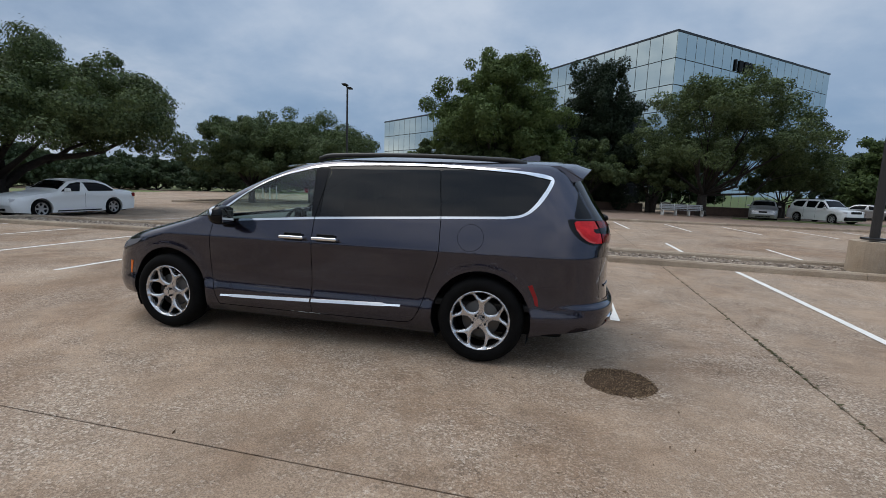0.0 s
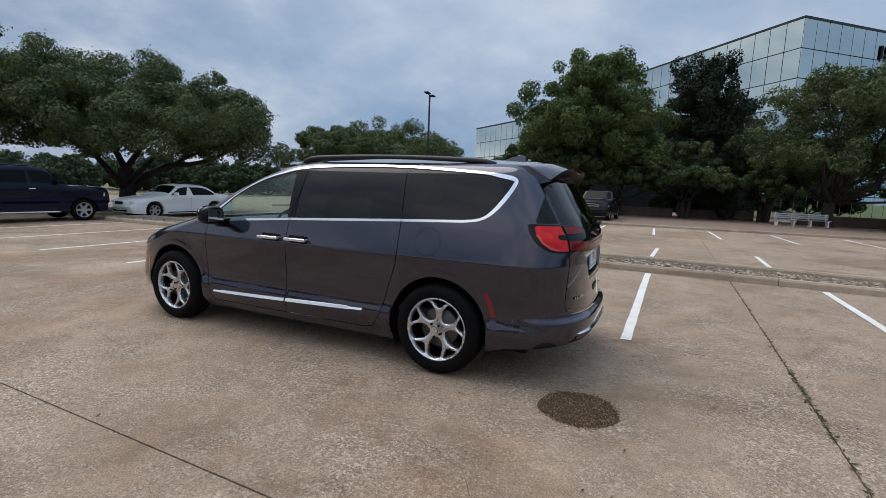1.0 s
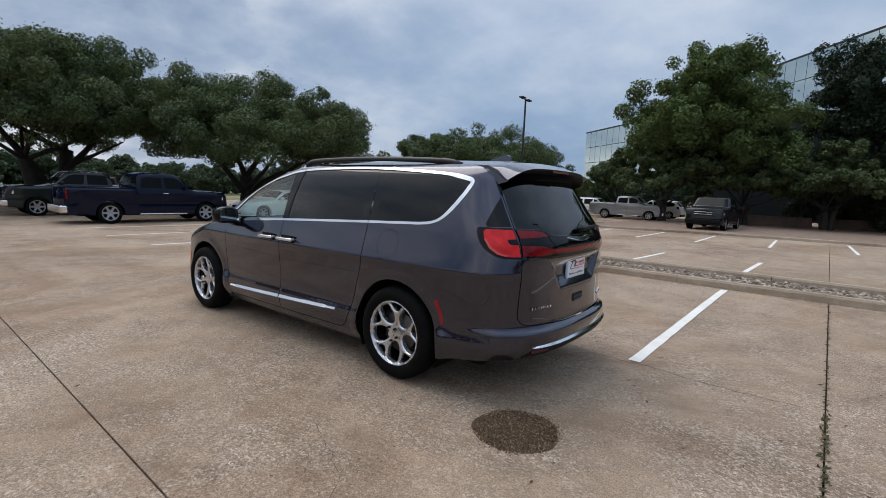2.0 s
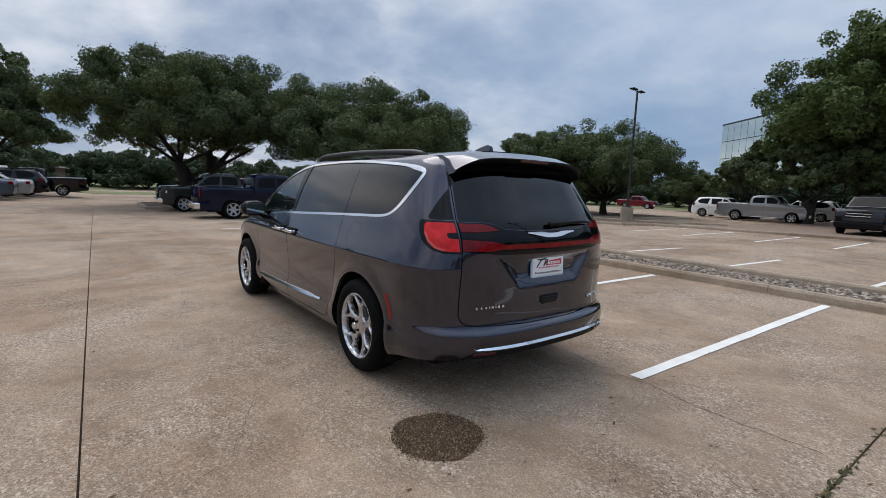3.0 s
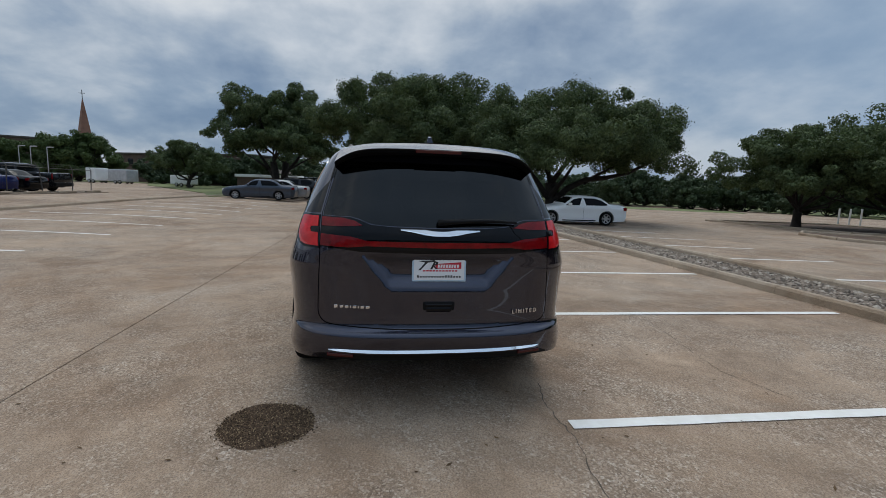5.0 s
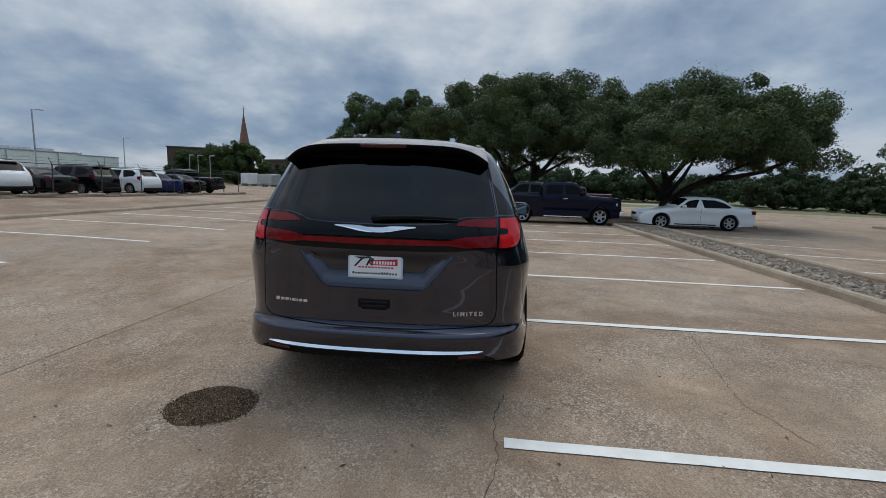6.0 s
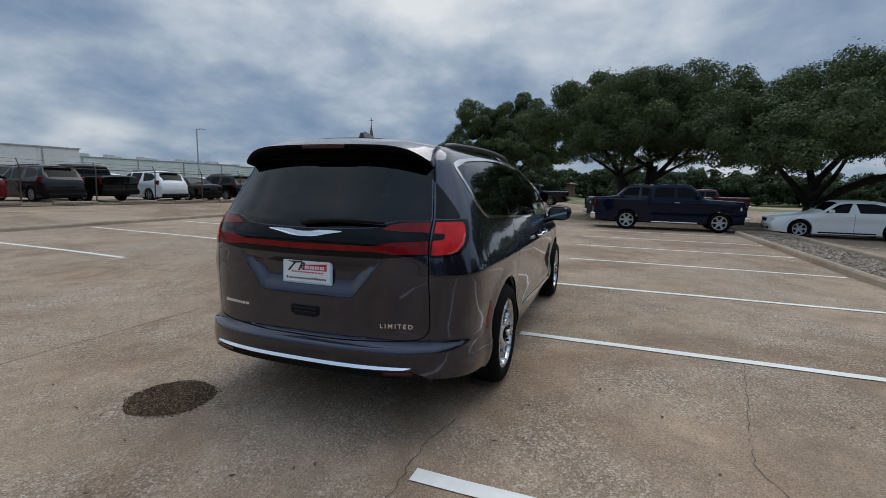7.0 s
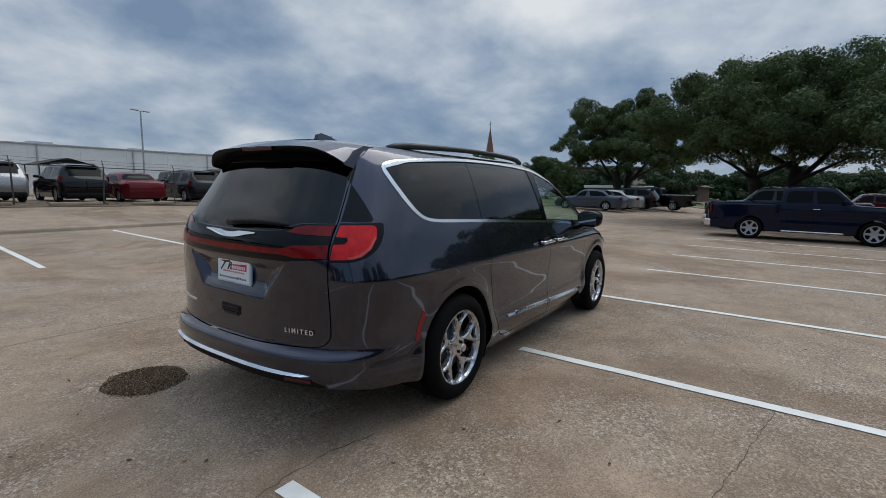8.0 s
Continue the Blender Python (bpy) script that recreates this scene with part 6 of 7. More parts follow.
for k, (x, kind, colour) in enumerate(row):
    if (kind, colour) not in made:
        made[(kind, colour)] = car_meshes(kind, PAINTS[colour])
    park(made[(kind, colour)], x, -17.3 - SHAPES[kind]["L"] / 2, -91 - 0.2 * k, f"{colour} {words[kind]} parked nose away behind the wire fence", "pickup" if kind == "pickup" else "car", "row of cars behind the fence")
for k, (x, kind, colour) in enumerate([(-3.0, "pickup", "black"), (-9.5, "suv", "black"), (-16.0, "pickup", "charcoal"), (-22.5, "suv", "white"), (-26.0, "suv", "black"), (-31.0, "suv", "white")]):
    park(made[(kind, colour)], x, -31.0, 85, f"{colour} {words[kind]} in the second row behind the fence", "pickup" if kind == "pickup" else "car", "second row of cars behind the fence")
# ---- slabs, lines, kerbs, beds ----
for x0, x1, far in ((-75, JX - GAP, 63), (JX + GAP, 50, 54)):
    for y0, y1 in ((-58, JY - GAP), (JY + GAP, far)):
        sheet("slab", span(x0, x1, 1.5), span(y0, y1, 1.5), 0.0, M_LOT, lot, 0.04)


def stripe(x0, y0, x1, y1, w=0.10, lift=0.006):
    """A painted bay line with slightly worn edges."""
    r = random.Random(int(x0 * 100) + int(y0 * 7))
    n = max(6, int(abs(y1 - y0) / 0.25))
    vs, fs = [], []
    for k in range(n + 1):
        f = k / n
        x, y = x0 + (x1 - x0) * f, y0 + (y1 - y0) * f
        for sgn in (-1, 1):
            xx = x + sgn * w / 2 + r.uniform(-0.004, 0.004)
            vs.append((xx, y, gz(xx, y) + lift))
    fs = [(2 * k, 2 * k + 1, 2 * k + 3, 2 * k + 2) for k in range(n)]
    return obj("bay_line", mesh("bay_line", vs, fs, M_LINE), lot)


for x, y in ((8.8, 5.7), (6.1, 5.7), (3.44, 5.7), (0.68, 5.66), (-1.87, 5.68), (-4.64, 5.56), (-7.65, 5.54), (-10.5, 5.48), (-13.3, 5.36), (-16.1, 5.30)):
    stripe(x, y, x, 10.40, 0.105)
for x, x1 in ((8.4, 8.5), (5.8, 5.9), (3.1, 3.15), (0.6, 0.7), (-1.76, -1.61), (-4.27, -4.06), (-6.99, -6.70), (-9.68, -9.23), (-12.3, -11.6), (-14.8, -14.07)):
    stripe(x, 12.38, x1, 15.7)
for x in (13.9, 11.05, 8.15, 5.35, 2.8, 0.4, -1.9, -4.05, -6.45, -8.5):
    stripe(x, 21.3 + 0.12 * x, x - 0.15, 26.2 + 0.12 * x)
SOUTH = ((5.4, -2.3, 5.0, -9.3), (2.5, -2.3, 2.1, -9.3), (-0.43, -2.3, -0.85, -9.28), (-3.32, -2.15, -3.75, -9.2), (-6.27, -2.0, -6.99, -8.87), (-9.12, -1.97, -10.0, -8.56), (-11.75, -1.88, -12.9, -8.28), (-14.42, -1.82, -15.63, -7.95), (-17.0, -1.8, -18.21, -7.75), (-19.2, -1.69, -20.81, -7.6), (-21.7, -1.6, -23.4, -7.5), (-24.3, -1.58, -26.0, -7.4), (-27.0, -1.55, -28.7, -7.2))
for x, y, x1, y1 in SOUTH:
    stripe(x, y, x1, y1, 0.105)


def kerb(pts, name="kerb", w=0.16, h=0.13, closed=False):
    """A rounded concrete kerb along a line, in cast lengths."""
    k_ob = thing(name, Matrix(), "worn brown concrete kerb with rounded edge", "kerb", kind="structure")
    pts = [Vector((*p, 0)) for p in pts]
    if closed:
        pts.append(pts[0])
    prof = [(-w / 2 - 0.012, -0.03), (-w / 2 + 0.004, h - 0.035), (-w / 2 + 0.030, h), (w / 2 - 0.030, h), (w / 2 - 0.004, h - 0.035), (w / 2 + 0.012, -0.03)]
    for a, c in zip(pts[:-1], pts[1:]):
        ln = (c - a).length
        d = (c - a).normalized()
        nn = Vector((-d.y, d.x, 0))
        m = max(1, round(ln / 3.0))
        for s in range(m):
            s0, s1 = ln * s / m + 0.004, ln * (s + 1) / m - 0.004
            vs, fs = [], []
            k = max(1, int((s1 - s0) / 0.75))
            for i in range(k + 1):
                q = a + d * (s0 + (s1 - s0) * i / k)
                g = gz(q.x, q.y)
                vs += [(q.x + nn.x * o, q.y + nn.y * o, g + z) for o, z in prof]
            n = len(prof)
            fs = [(i * n + j, i * n + j + 1, (i + 1) * n + j + 1, (i + 1) * n + j) for i in range(k) for j in range(n - 1)]
            fs += [tuple(range(n))[::-1], tuple(k * n + j for j in range(n))]
            obj("kerb_stone", mesh("kerb_stone", vs, [f[::-1] for f in fs], M_KERB), k_ob)
    return k_ob


kerb([(26, 10.62), (-3, 10.62), (-17.4, 10.55), (-17.75, 10.9), (-17.75, 11.85), (-17.4, 12.2), (26, 12.2)])
bed = poly_sheet("gravel_bed", [(-17.66, 10.7), (26, 10.7), (26, 12.12), (-17.66, 12.12)], 0.035, M_GRAVEL, None, 0.1)
tagged(bed, "brown gravel and dry leaves filling the kerbed median", "gravel bed", kind="structure")
kerb([(30, -9.35), (-8, -9.1), (-26, -8.9), (-31, -8.3), (-36, -7.2)], h=0.12)
kerb([(30, 30.6), (10, 28.7), (2, 27.4), (-9, 25.7), (-10.5, 25.0), (-11.0, 23.6), (-13.2, 23.0), (-15.5, 23.6), (-17.0, 25.2), (-15.5, 26.6), (-11.5, 28.6), (-9.0, 30.5)], h=0.13)
M_BRICK = mat_simple("paving_brick", (0.27, 0.19, 0.14), (0.18, 0.12, 0.088), 3, 0.85, bumpy=0.4)
plaza = poly_sheet("brick_walk", [(-9.5, 26.0), (2, 27.5), (10, 28.8), (30, 30.7), (30, 50), (-9.5, 50)], 0.02, M_BRICK, None, 0.1, 3)
tagged(plaza, "red-brown brick paving before the offices", "pavement", kind="structure")
island = poly_sheet("planted_island", [(-10.9, 24.0), (-13.0, 23.2), (-15.3, 23.8), (-16.7, 25.2), (-15.3, 26.4), (-11.5, 28.4), (-10.2, 27.5)], 0.06, M_MULCH, None, 0.1)
tagged(island, "brown mulch island round the lamp post", "planting bed", kind="structure")


def bed_at(name, pts, mat, lift, label, category="lawn"):
    return tagged(poly_sheet(name, pts, lift, mat, None, 0.12, 4), label, category, kind="structure")


bed_at("tree_island", [(-24.6, 11.0), (-20.6, 11.0), (-20.3, 17.5), (-24.8, 17.5)], M_MULCH, 0.07, "dark mulch island under the live oak", "planting bed")
kerb([(-24.7, 10.9), (-20.5, 10.9), (-20.2, 17.6), (-24.9, 17.6)], closed=True)
bed_at("tree_island", [(-31.4, 4.4), (-26.0, 4.4), (-26.0, 10.0), (-31.4, 10.0)], M_MULCH, 0.07, "dark mulch island under the live oak", "planting bed")
kerb([(-31.5, 4.3), (-25.9, 4.3), (-25.9, 10.1), (-31.5, 10.1)], closed=True)
bed_at("tree_island", [(-26.0, 27.0), (-17.0, 28.0), (-14.0, 36.5), (-26.0, 36.5)], M_MULCH, 0.03, "dark mulch island under two live oaks", "planting bed")
kerb([(-26.1, 26.9), (-16.9, 27.9), (-13.9, 36.6), (-26.1, 36.6)], closed=True)
bed_at("lawn", [(-62, -24.5), (-40, -10.2), (-33, -7.6), (-36, -6.6), (-47, -7.0), (-75, -10), (-75, -30)], M_GRASS, 0.05, "mown green lawn beyond the kerb")
bed_at("verge", [(-67, -2), (-56, -2), (-51, 30), (-49, 50), (-62, 58), (-64, 30)], M_GRASS, 0.02, "strip of dry grass between the car park and the road")
bed_at("verge", [(12, 38.5), (30, 36.0), (30, 39), (13, 41.5)], M_GRASS, 0.05, "strip of grass beside the drive")
M_DIRT = mat_simple("dirt", (0.19, 0.14, 0.095), (0.085, 0.062, 0.043), 1.5, 0.95, bumpy=0.6, dist=0.02)
bed_at("dirt_strip", [(-35.2, -17.3), (30, -17.3), (30, -15.3), (-35.2, -15.3)], M_DIRT, 0.03, "strip of bare dirt and litter along the fence", "ground")

# stain, cracks, weeds in the joints
M_STAIN = mat_simple("damp_grit", (0.180, 0.115, 0.075), (0.050, 0.033, 0.022), 95, 0.85, bumpy=0.9, dist=0.006, Specular_IOR_Level=0.15)


def blob(name, x, y, rx, ry, lift, mat, label, seed, wob=0.08, n=44):
    r = random.Random(seed)
    ph = [r.uniform(0, 6.3) for _ in range(5)]
    vs = [(x, y, gz(x, y) + lift)]
    for ringk in (0.5, 1.0):
        for k in range(n):
            t = 2 * math.pi * k / n
            q = ringk * (1 + wob * (math.sin(2 * t + ph[0]) * 0.4 + math.sin(3 * t + ph[1]) * 0.5 + math.sin(5 * t + ph[2]) * 0.4 + math.sin(11 * t + ph[3]) * 0.25 + r.uniform(-0.2, 0.2)))
            vs.append((x + rx * q * math.cos(t), y + ry * q * math.sin(t), gz(x, y) + (lift if ringk < 1 else 0.0012)))
    fs = [(0, 1 + k, 1 + (k + 1) % n) for k in range(n)] + [(1 + k, 1 + n + k, 1 + n + (k + 1) % n, 1 + (k + 1) % n) for k in range(n)]
    return tagged(obj(name, mesh(name, vs, fs, mat)), label, "stain")


blob("damp_patch", 0.53, 3.80, 0.262, 0.272, 0.012, M_STAIN, "dark round patch of damp grit on concrete", 3)


def crack(pts, seed, w=0.006):
    r = random.Random(seed)
    line = []
    for (ax, ay), (bx, by) in zip(pts[:-1], pts[1:]):
        n = max(2, int(math.hypot(bx - ax, by - ay) / 0.05))
        line += [(ax + (bx - ax) * k / n + r.uniform(-0.012, 0.012), ay + (by - ay) * k / n + r.uniform(-0.012, 0.012)) for k in range(n)]
    vs, fs = [], []
    for k, (x, y) in enumerate(line):
        a, c = line[max(k - 1, 0)], line[min(k + 1, len(line) - 1)]
        d = Vector((c[0] - a[0], c[1] - a[1])).normalized()
        h = w * (0.3 + 0.7 * r.random()) / 2
        for sgn in (-1, 1):
            vs.append((x - d.y * h * sgn, y + d.x * h * sgn, gz(x, y) + 0.0015))
    fs = [(2 * k, 2 * k + 1, 2 * k + 3, 2 * k + 2) for k in range(len(line) - 1)]
    obj("crack", mesh("crack", vs, fs, M_SOIL), lot)


crack([(0.05, 5.66), (0.4, 5.60), (0.8, 5.62), (1.28, 5.56), (2.0, 5.58)], 5, 0.010)
crack([(-1.9, 7.62), (-1.2, 7.5), (-0.65, 7.4), (-0.1, 7.31), (0.5, 7.5)], 6)
crack([(-4.5, 3.2), (-3.0, 2.9), (-2.2, 3.3)], 9, 0.004)
crack([(-0.5, 3.0), (0.1, 2.75), (0.4, 2.3)], 11, 0.004)

M_WEED = mat_leaf("weed", (0.075, 0.075, 0.03), (0.05, 0.038, 0.02))
wr = np.random.default_rng(3)


def tufts(name, spots, size, mat, label, category):
    """Loose blades and leaf bits lying along the given spots."""
    vs, fs = [], []
    for x, y in spots:
        a = wr.random() * 6.28
        s = size * (0.5 + wr.random())
        dx, dy = math.cos(a) * s, math.sin(a) * s
        g = gz(x, y)
        h = 0.3 * s + 0.004
        o = len(vs)
        vs += [(x - dx, y - dy, g + 0.003), (x - dy * 0.35, y + dx * 0.35, g + h * 0.7), (x + dx, y + dy, g + h), (x + dy * 0.35, y - dx * 0.35, g + 0.004)]
        fs.append((o, o + 1, o + 2, o + 3))
    return tagged(obj(name, leaf_mesh(name, vs, fs, mat)), label, category, kind="stuff")


spots = [(JX + wr.normal() * 0.012, y) for y in np.concatenate((wr.uniform(2.2, 10.5, 260), wr.uniform(4.2, 5.6, 90)))]
tufts("joint_weeds", spots, 0.018, M_WEED, "sparse weeds and grit in the slab joint", "weeds")
M_DRYLEAF = mat_leaf("dry_leaves", (0.16, 0.095, 0.045), (0.06, 0.035, 0.02))
spots = [(wr.uniform(-9, 6), wr.uniform(-1.5, 10.3)) for _ in range(240)] + [(wr.uniform(-1, 3), wr.uniform(2.0, 7.5)) for _ in range(70)]
tufts("fallen_leaves", spots, 0.016, M_DRYLEAF, "scattered dry leaves and twigs on concrete", "leaves")
spots = [(wr.uniform(-17.5, 12), wr.uniform(10.75, 12.1)) for _ in range(1800)]
tufts("bed_litter", spots, 0.035, M_DRYLEAF, "brown leaf litter and gravel in the median", "leaf litter")


def rocks(name, x0, x1, y0, y1, count, size, lift, mat, label):
    """Loose stones, each a rough eight-sided lump, in one bed."""
    base_v = np.array([(1, 0, 0), (0, 1, 0), (-1, 0, 0), (0, -1, 0), (0, 0, 1), (0, 0, -1)], float)
    base_f = np.array([(0, 1, 4), (1, 2, 4), (2, 3, 4), (3, 0, 4), (1, 0, 5), (2, 1, 5), (3, 2, 5), (0, 3, 5)])
    xy = np.stack((wr.uniform(x0, x1, count), wr.uniform(y0, y1, count)), 1)
    sz = size * (0.45 + 0.9 * wr.random(count) ** 1.5)
    a = wr.random(count) * 6.28
    v = base_v[None] * (0.75 + 0.5 * wr.random((count, 6, 3))) * sz[:, None, None] * np.array((1.25, 0.9, 0.62))
    c, s_ = np.cos(a)[:, None], np.sin(a)[:, None]
    vx, vy = v[:, :, 0] * c - v[:, :, 1] * s_, v[:, :, 0] * s_ + v[:, :, 1] * c
    zz = np.array([gz(x, y) for x, y in xy]) + lift
    v = np.stack((vx + xy[:, :1], vy + xy[:, 1:], v[:, :, 2] + zz[:, None] + sz[:, None] * 0.25), 2)
    f = (base_f[None] + 6 * np.arange(count)[:, None, None]).reshape(-1, 3)
    me = bpy.data.meshes.new(name)
    me.from_pydata(v.reshape(-1, 3).tolist(), [], f.tolist())
    me.materials.append(mat)
    return tagged(obj(name, me), label, "stones", kind="stuff")


M_ROCK, nt, b = material("river_stones", (0.3, 0.24, 0.19), 0.9)
geo = nt.nodes.new("ShaderNodeNewGeometry")
tone = ramp(nt, geo.outputs["Random Per Island"], [(0.0, (0.10, 0.078, 0.06)), (0.4, (0.24, 0.185, 0.14)), (0.8, (0.36, 0.29, 0.225)), (1.0, (0.52, 0.45, 0.37))])
link(nt, mix(nt, 0.6, tone, ramp(nt, noise_tex(nt, position(nt), 60, 4), [(0.3, 0.5), (0.7, 1.15)]), "MULTIPLY"), b.inputs["Base Color"])


def grit(x, y, rx, ry, count, size, mat, label):
    """Small grains heaped on a round patch, thinning out at its rim."""
    tri = np.array([(1, 0, 0), (-0.5, 0.87, 0), (-0.5, -0.87, 0), (0, 0, 1.0)])
    f0 = np.array([(0, 1, 3), (1, 2, 3), (2, 0, 3)])
    q = np.sqrt(wr.random(count)) * np.where(wr.random(count) < 0.16, 1.13, 1.01)
    a = wr.random(count) * 6.283
    px, py = x + rx * q * np.cos(a), y + ry * q * np.sin(a)
    sz = size * (0.4 + wr.random(count) ** 2)
    base = np.array([gz(i, j) for i, j in zip(px, py)]) + 0.0225 * np.clip(1.04 - q, 0, 0.52)
    v = tri[None] * (0.6 + 0.8 * wr.random((count, 4, 3))) * sz[:, None, None]
    v[:, :, 0] += px[:, None]
    v[:, :, 1] += py[:, None]
    v[:, :, 2] += base[:, None]
    me = bpy.data.meshes.new("loose_grit")
    me.from_pydata(v.reshape(-1, 3).tolist(), [], (f0[None] + 4 * np.arange(count)[:, None, None]).reshape(-1, 3).tolist())
    me.materials.append(mat)
    return tagged(obj("loose_grit", me), label, "grit", kind="stuff")


M_GRIT, nt, b = material("brown_grit", (0.15, 0.095, 0.06), 0.9, Specular_IOR_Level=0.2)
geo = nt.nodes.new("ShaderNodeNewGeometry")
link(nt, ramp(nt, geo.outputs["Random Per Island"], [(0.0, (0.030, 0.018, 0.010)), (0.5, (0.115, 0.074, 0.044)), (0.85, (0.25, 0.165, 0.10)), (1.0, (0.46, 0.34, 0.20))]), b.inputs["Base Color"])
grit(0.53, 3.80, 0.268, 0.278, 6500, 0.0055, M_GRIT, "loose dark brown grit heaped on the damp patch")
rocks("median_stones", -17.5, 14, 10.76, 12.06, 11000, 0.040, 0.032, M_ROCK, "loose brown river stones filling the kerbed median")
spots = [(wr.uniform(-17.5, 9), 10.50 - abs(wr.normal()) * 0.06) for _ in range(700)]
tufts("gutter_litter", spots, 0.014, M_DRYLEAF, "fine leaf litter swept against the kerb", "leaf litter")
spots = [(wr.uniform(-35, 6), wr.uniform(-17.2, -15.3)) for _ in range(2500)]
tufts("fence_litter", spots, 0.085, M_DRYLEAF, "dry litter and weeds along the fence", "leaf litter")

# ---- lamp posts ----


def lamp_post(x, y, h, base_h, base_r, label, pole=M_POLE, two=True, turn=0.0, r=0.075):
    t = thing("street_lamp", pose(x, y, gz(x, y), 0, 0, turn), label, "street lamp")
    if base_h:
        part("concrete_base", cyl_bm(base_r, base_r * 0.98, base_h, Matrix.Translation((0, 0, -0.05)), 32), M_KERB, t, "round concrete base")
    part("foot_plate", box_bm(0.34, 0.34, 0.05, (0, 0, base_h + 0.0), 0.01), pole, t)
    part("pole", cyl_bm(r, r * 0.72, h - base_h, Matrix.Translation((0, 0, base_h - 0.02)), 16), pole, t)
    for sgn in (-1, 1) if two else (1,):
        arm = part("arm", box_bm(0.30, 0.05, 0.05, (sgn * 0.15, 0, h - 0.06), 0.01), pole, t)
        part("lamp_head", box_bm(0.55, 0.30, 0.075, (sgn * 0.52, 0, h - 0.03 + 0.02), 0.025), pole, t, "flat lamp head")
    return t


lamp_post(-13.35, 27.5, 7.5, 0.85, 0.36, "tall dark lamp post with two flat heads on concrete base", turn=100)
lamp_post(6.20, 11.45, 8.2, 0.74, 0.40, "tall dark lamp post on a round concrete base", turn=90, r=0.085)
lamp_post(-31.8, -32.0, 6.35, 0.0, 0.3, "pale galvanised lamp post behind the fence", M_POLE_GREY, False, 150)
lamp_post(-15.1, -34.0, 6.6, 0.0, 0.3, "pale lamp post with two heads behind the fence", M_POLE_GREY, True, 20)
lamp_post(-60.0, -48.0, 6.5, 0.0, 0.3, "pale lamp post far behind the fence", M_POLE_GREY, False, 150)

for x, y in ((-44.8, -27.5), (-45.2, -26.8), (-45.8, -25.8)):
    lamp_post(x, y, 3.6, 0.0, 0.3, "slim pale lamp post before the church trees", M_POLE_GREY, False, 60, r=0.045)

# ---- wire fence ----
M_WIRE = mat_simple("fence_steel", (0.12, 0.11, 0.10), (0.06, 0.055, 0.05), 2, 0.6, 0.6)
fence = thing("wire_fence", Matrix(), "rusty chain-link fence with leaning posts and barbed wire", "fence")
FY = -16.2
fx = [-6.1 - 2.93 * k for k in range(-6, 10)] + [-34.6]
fr_ = random.Random(12)
for x in fx:
    ln = fr_.uniform(-4, 4)
    p = part("post", cyl_bm(0.030, 0.030, 1.62, None, 10), M_WIRE, fence, m=pose(x, FY, gz(x, FY) - 0.02, fr_.uniform(-3, 3), ln, 0))
    part("wire_arm", cyl_bm(0.022, 0.016, 0.36, pose(0, 0, 1.60, 32, 0, 0), 8), M_WIRE, p)
for z, rr_ in ((1.57, 0.018), (0.12, 0.006), (1.72, 0.005), (1.86, 0.005)):
    vs, fs = [], []
    off = 0.0 if z < 1.6 else -(z - 1.6) * 0.62
    tube(vs, fs, [(x, FY + off, gz(x, FY) + z - (0.03 if (k % 2 and z > 1.6) else 0)) for k, x in enumerate(span(-34.6, 11.4, 1.465))], [rr_] * len(span(-34.6, 11.4, 1.465)), 6)
    obj("rail" if rr_ > 0.01 else "wire", mesh("rail", vs, fs, M_WIRE), fence)
vs, fs = [], []
for k in range(int(46.0 / 0.16)):
    x = -34.6 + k * 0.16
    for sgn in (-1, 1):
        x2 = x + sgn * 1.46
        if -34.6 <= x2 <= 11.4:
            a, c = Vector((x, FY, gz(x, FY) + 0.1)), Vector((x2, FY, gz(x2, FY) + 1.56))
            o = len(vs)
            d = 0.0012
            vs += [a + Vector((-d, 0, 0)), a + Vector((d, 0, 0)), c + Vector((d, 0, 0)), c + Vector((-d, 0, 0))]
            fs.append((o, o + 1, o + 2, o + 3))
tagged(obj("chain_link", mesh("chain_link", vs, fs, M_WIRE), fence), kind="stuff")
for k in range(14):
    x = -34.0 + k * 2.9
    tagged(part("parking_block", box_bm(1.8, 0.16, 0.13, (0, 0, 0.065), 0.03), M_KERB, m=pose(x, -15.75, gz(x, -15.75) + 0.028, 0, 0, fr_.uniform(-3, 3))), "weathered concrete wheel stop by the fence", "wheel stop", "wheel stops along the fence")

# ---- bench ----


def bench(x, y, rz):
    t = thing("park_bench", pose(x, y, gz(x, y) + 0.02, 0, 0, rz), "long pale grey slatted bench on the brick paving", "bench")
    for k in range(4):
        part("seat_slat", box_bm(3.3, 0.09, 0.035, (0, -0.18 + 0.11 * k, 0.45), 0.008), M_POLE_GREY, t)
    for k in range(3):
        part("back_slat", box_bm(3.3, 0.03, 0.09, (0, 0.24 + 0.02 * k, 0.58 + 0.12 * k), 0.008), M_POLE_GREY, t)
    for e in (-1.5, -0.5, 0.5, 1.5):
        part("leg", box_bm(0.06, 0.42, 0.45, (e, 0, 0.225), 0.01), M_WHITEWALL, t)
        part("back_post", box_bm(0.05, 0.05, 0.48, (e, 0.27, 0.66), 0.01), M_WHITEWALL, t)


bench(8.9, 39.8, 12)

# ---- offices of mirror glass ----
M_MIRROR, nt, b = material("mirror_glazing", (0.58, 0.65, 0.62), 0.03, 1.0)
n1 = noise_tex(nt, coords(nt), 0.6, 2)
bump(nt, b, n1, 0.06, 0.05)
M_MULLION, nt, b = material("dark_mullion", (0.03, 0.035, 0.04), 0.4, 0.5)


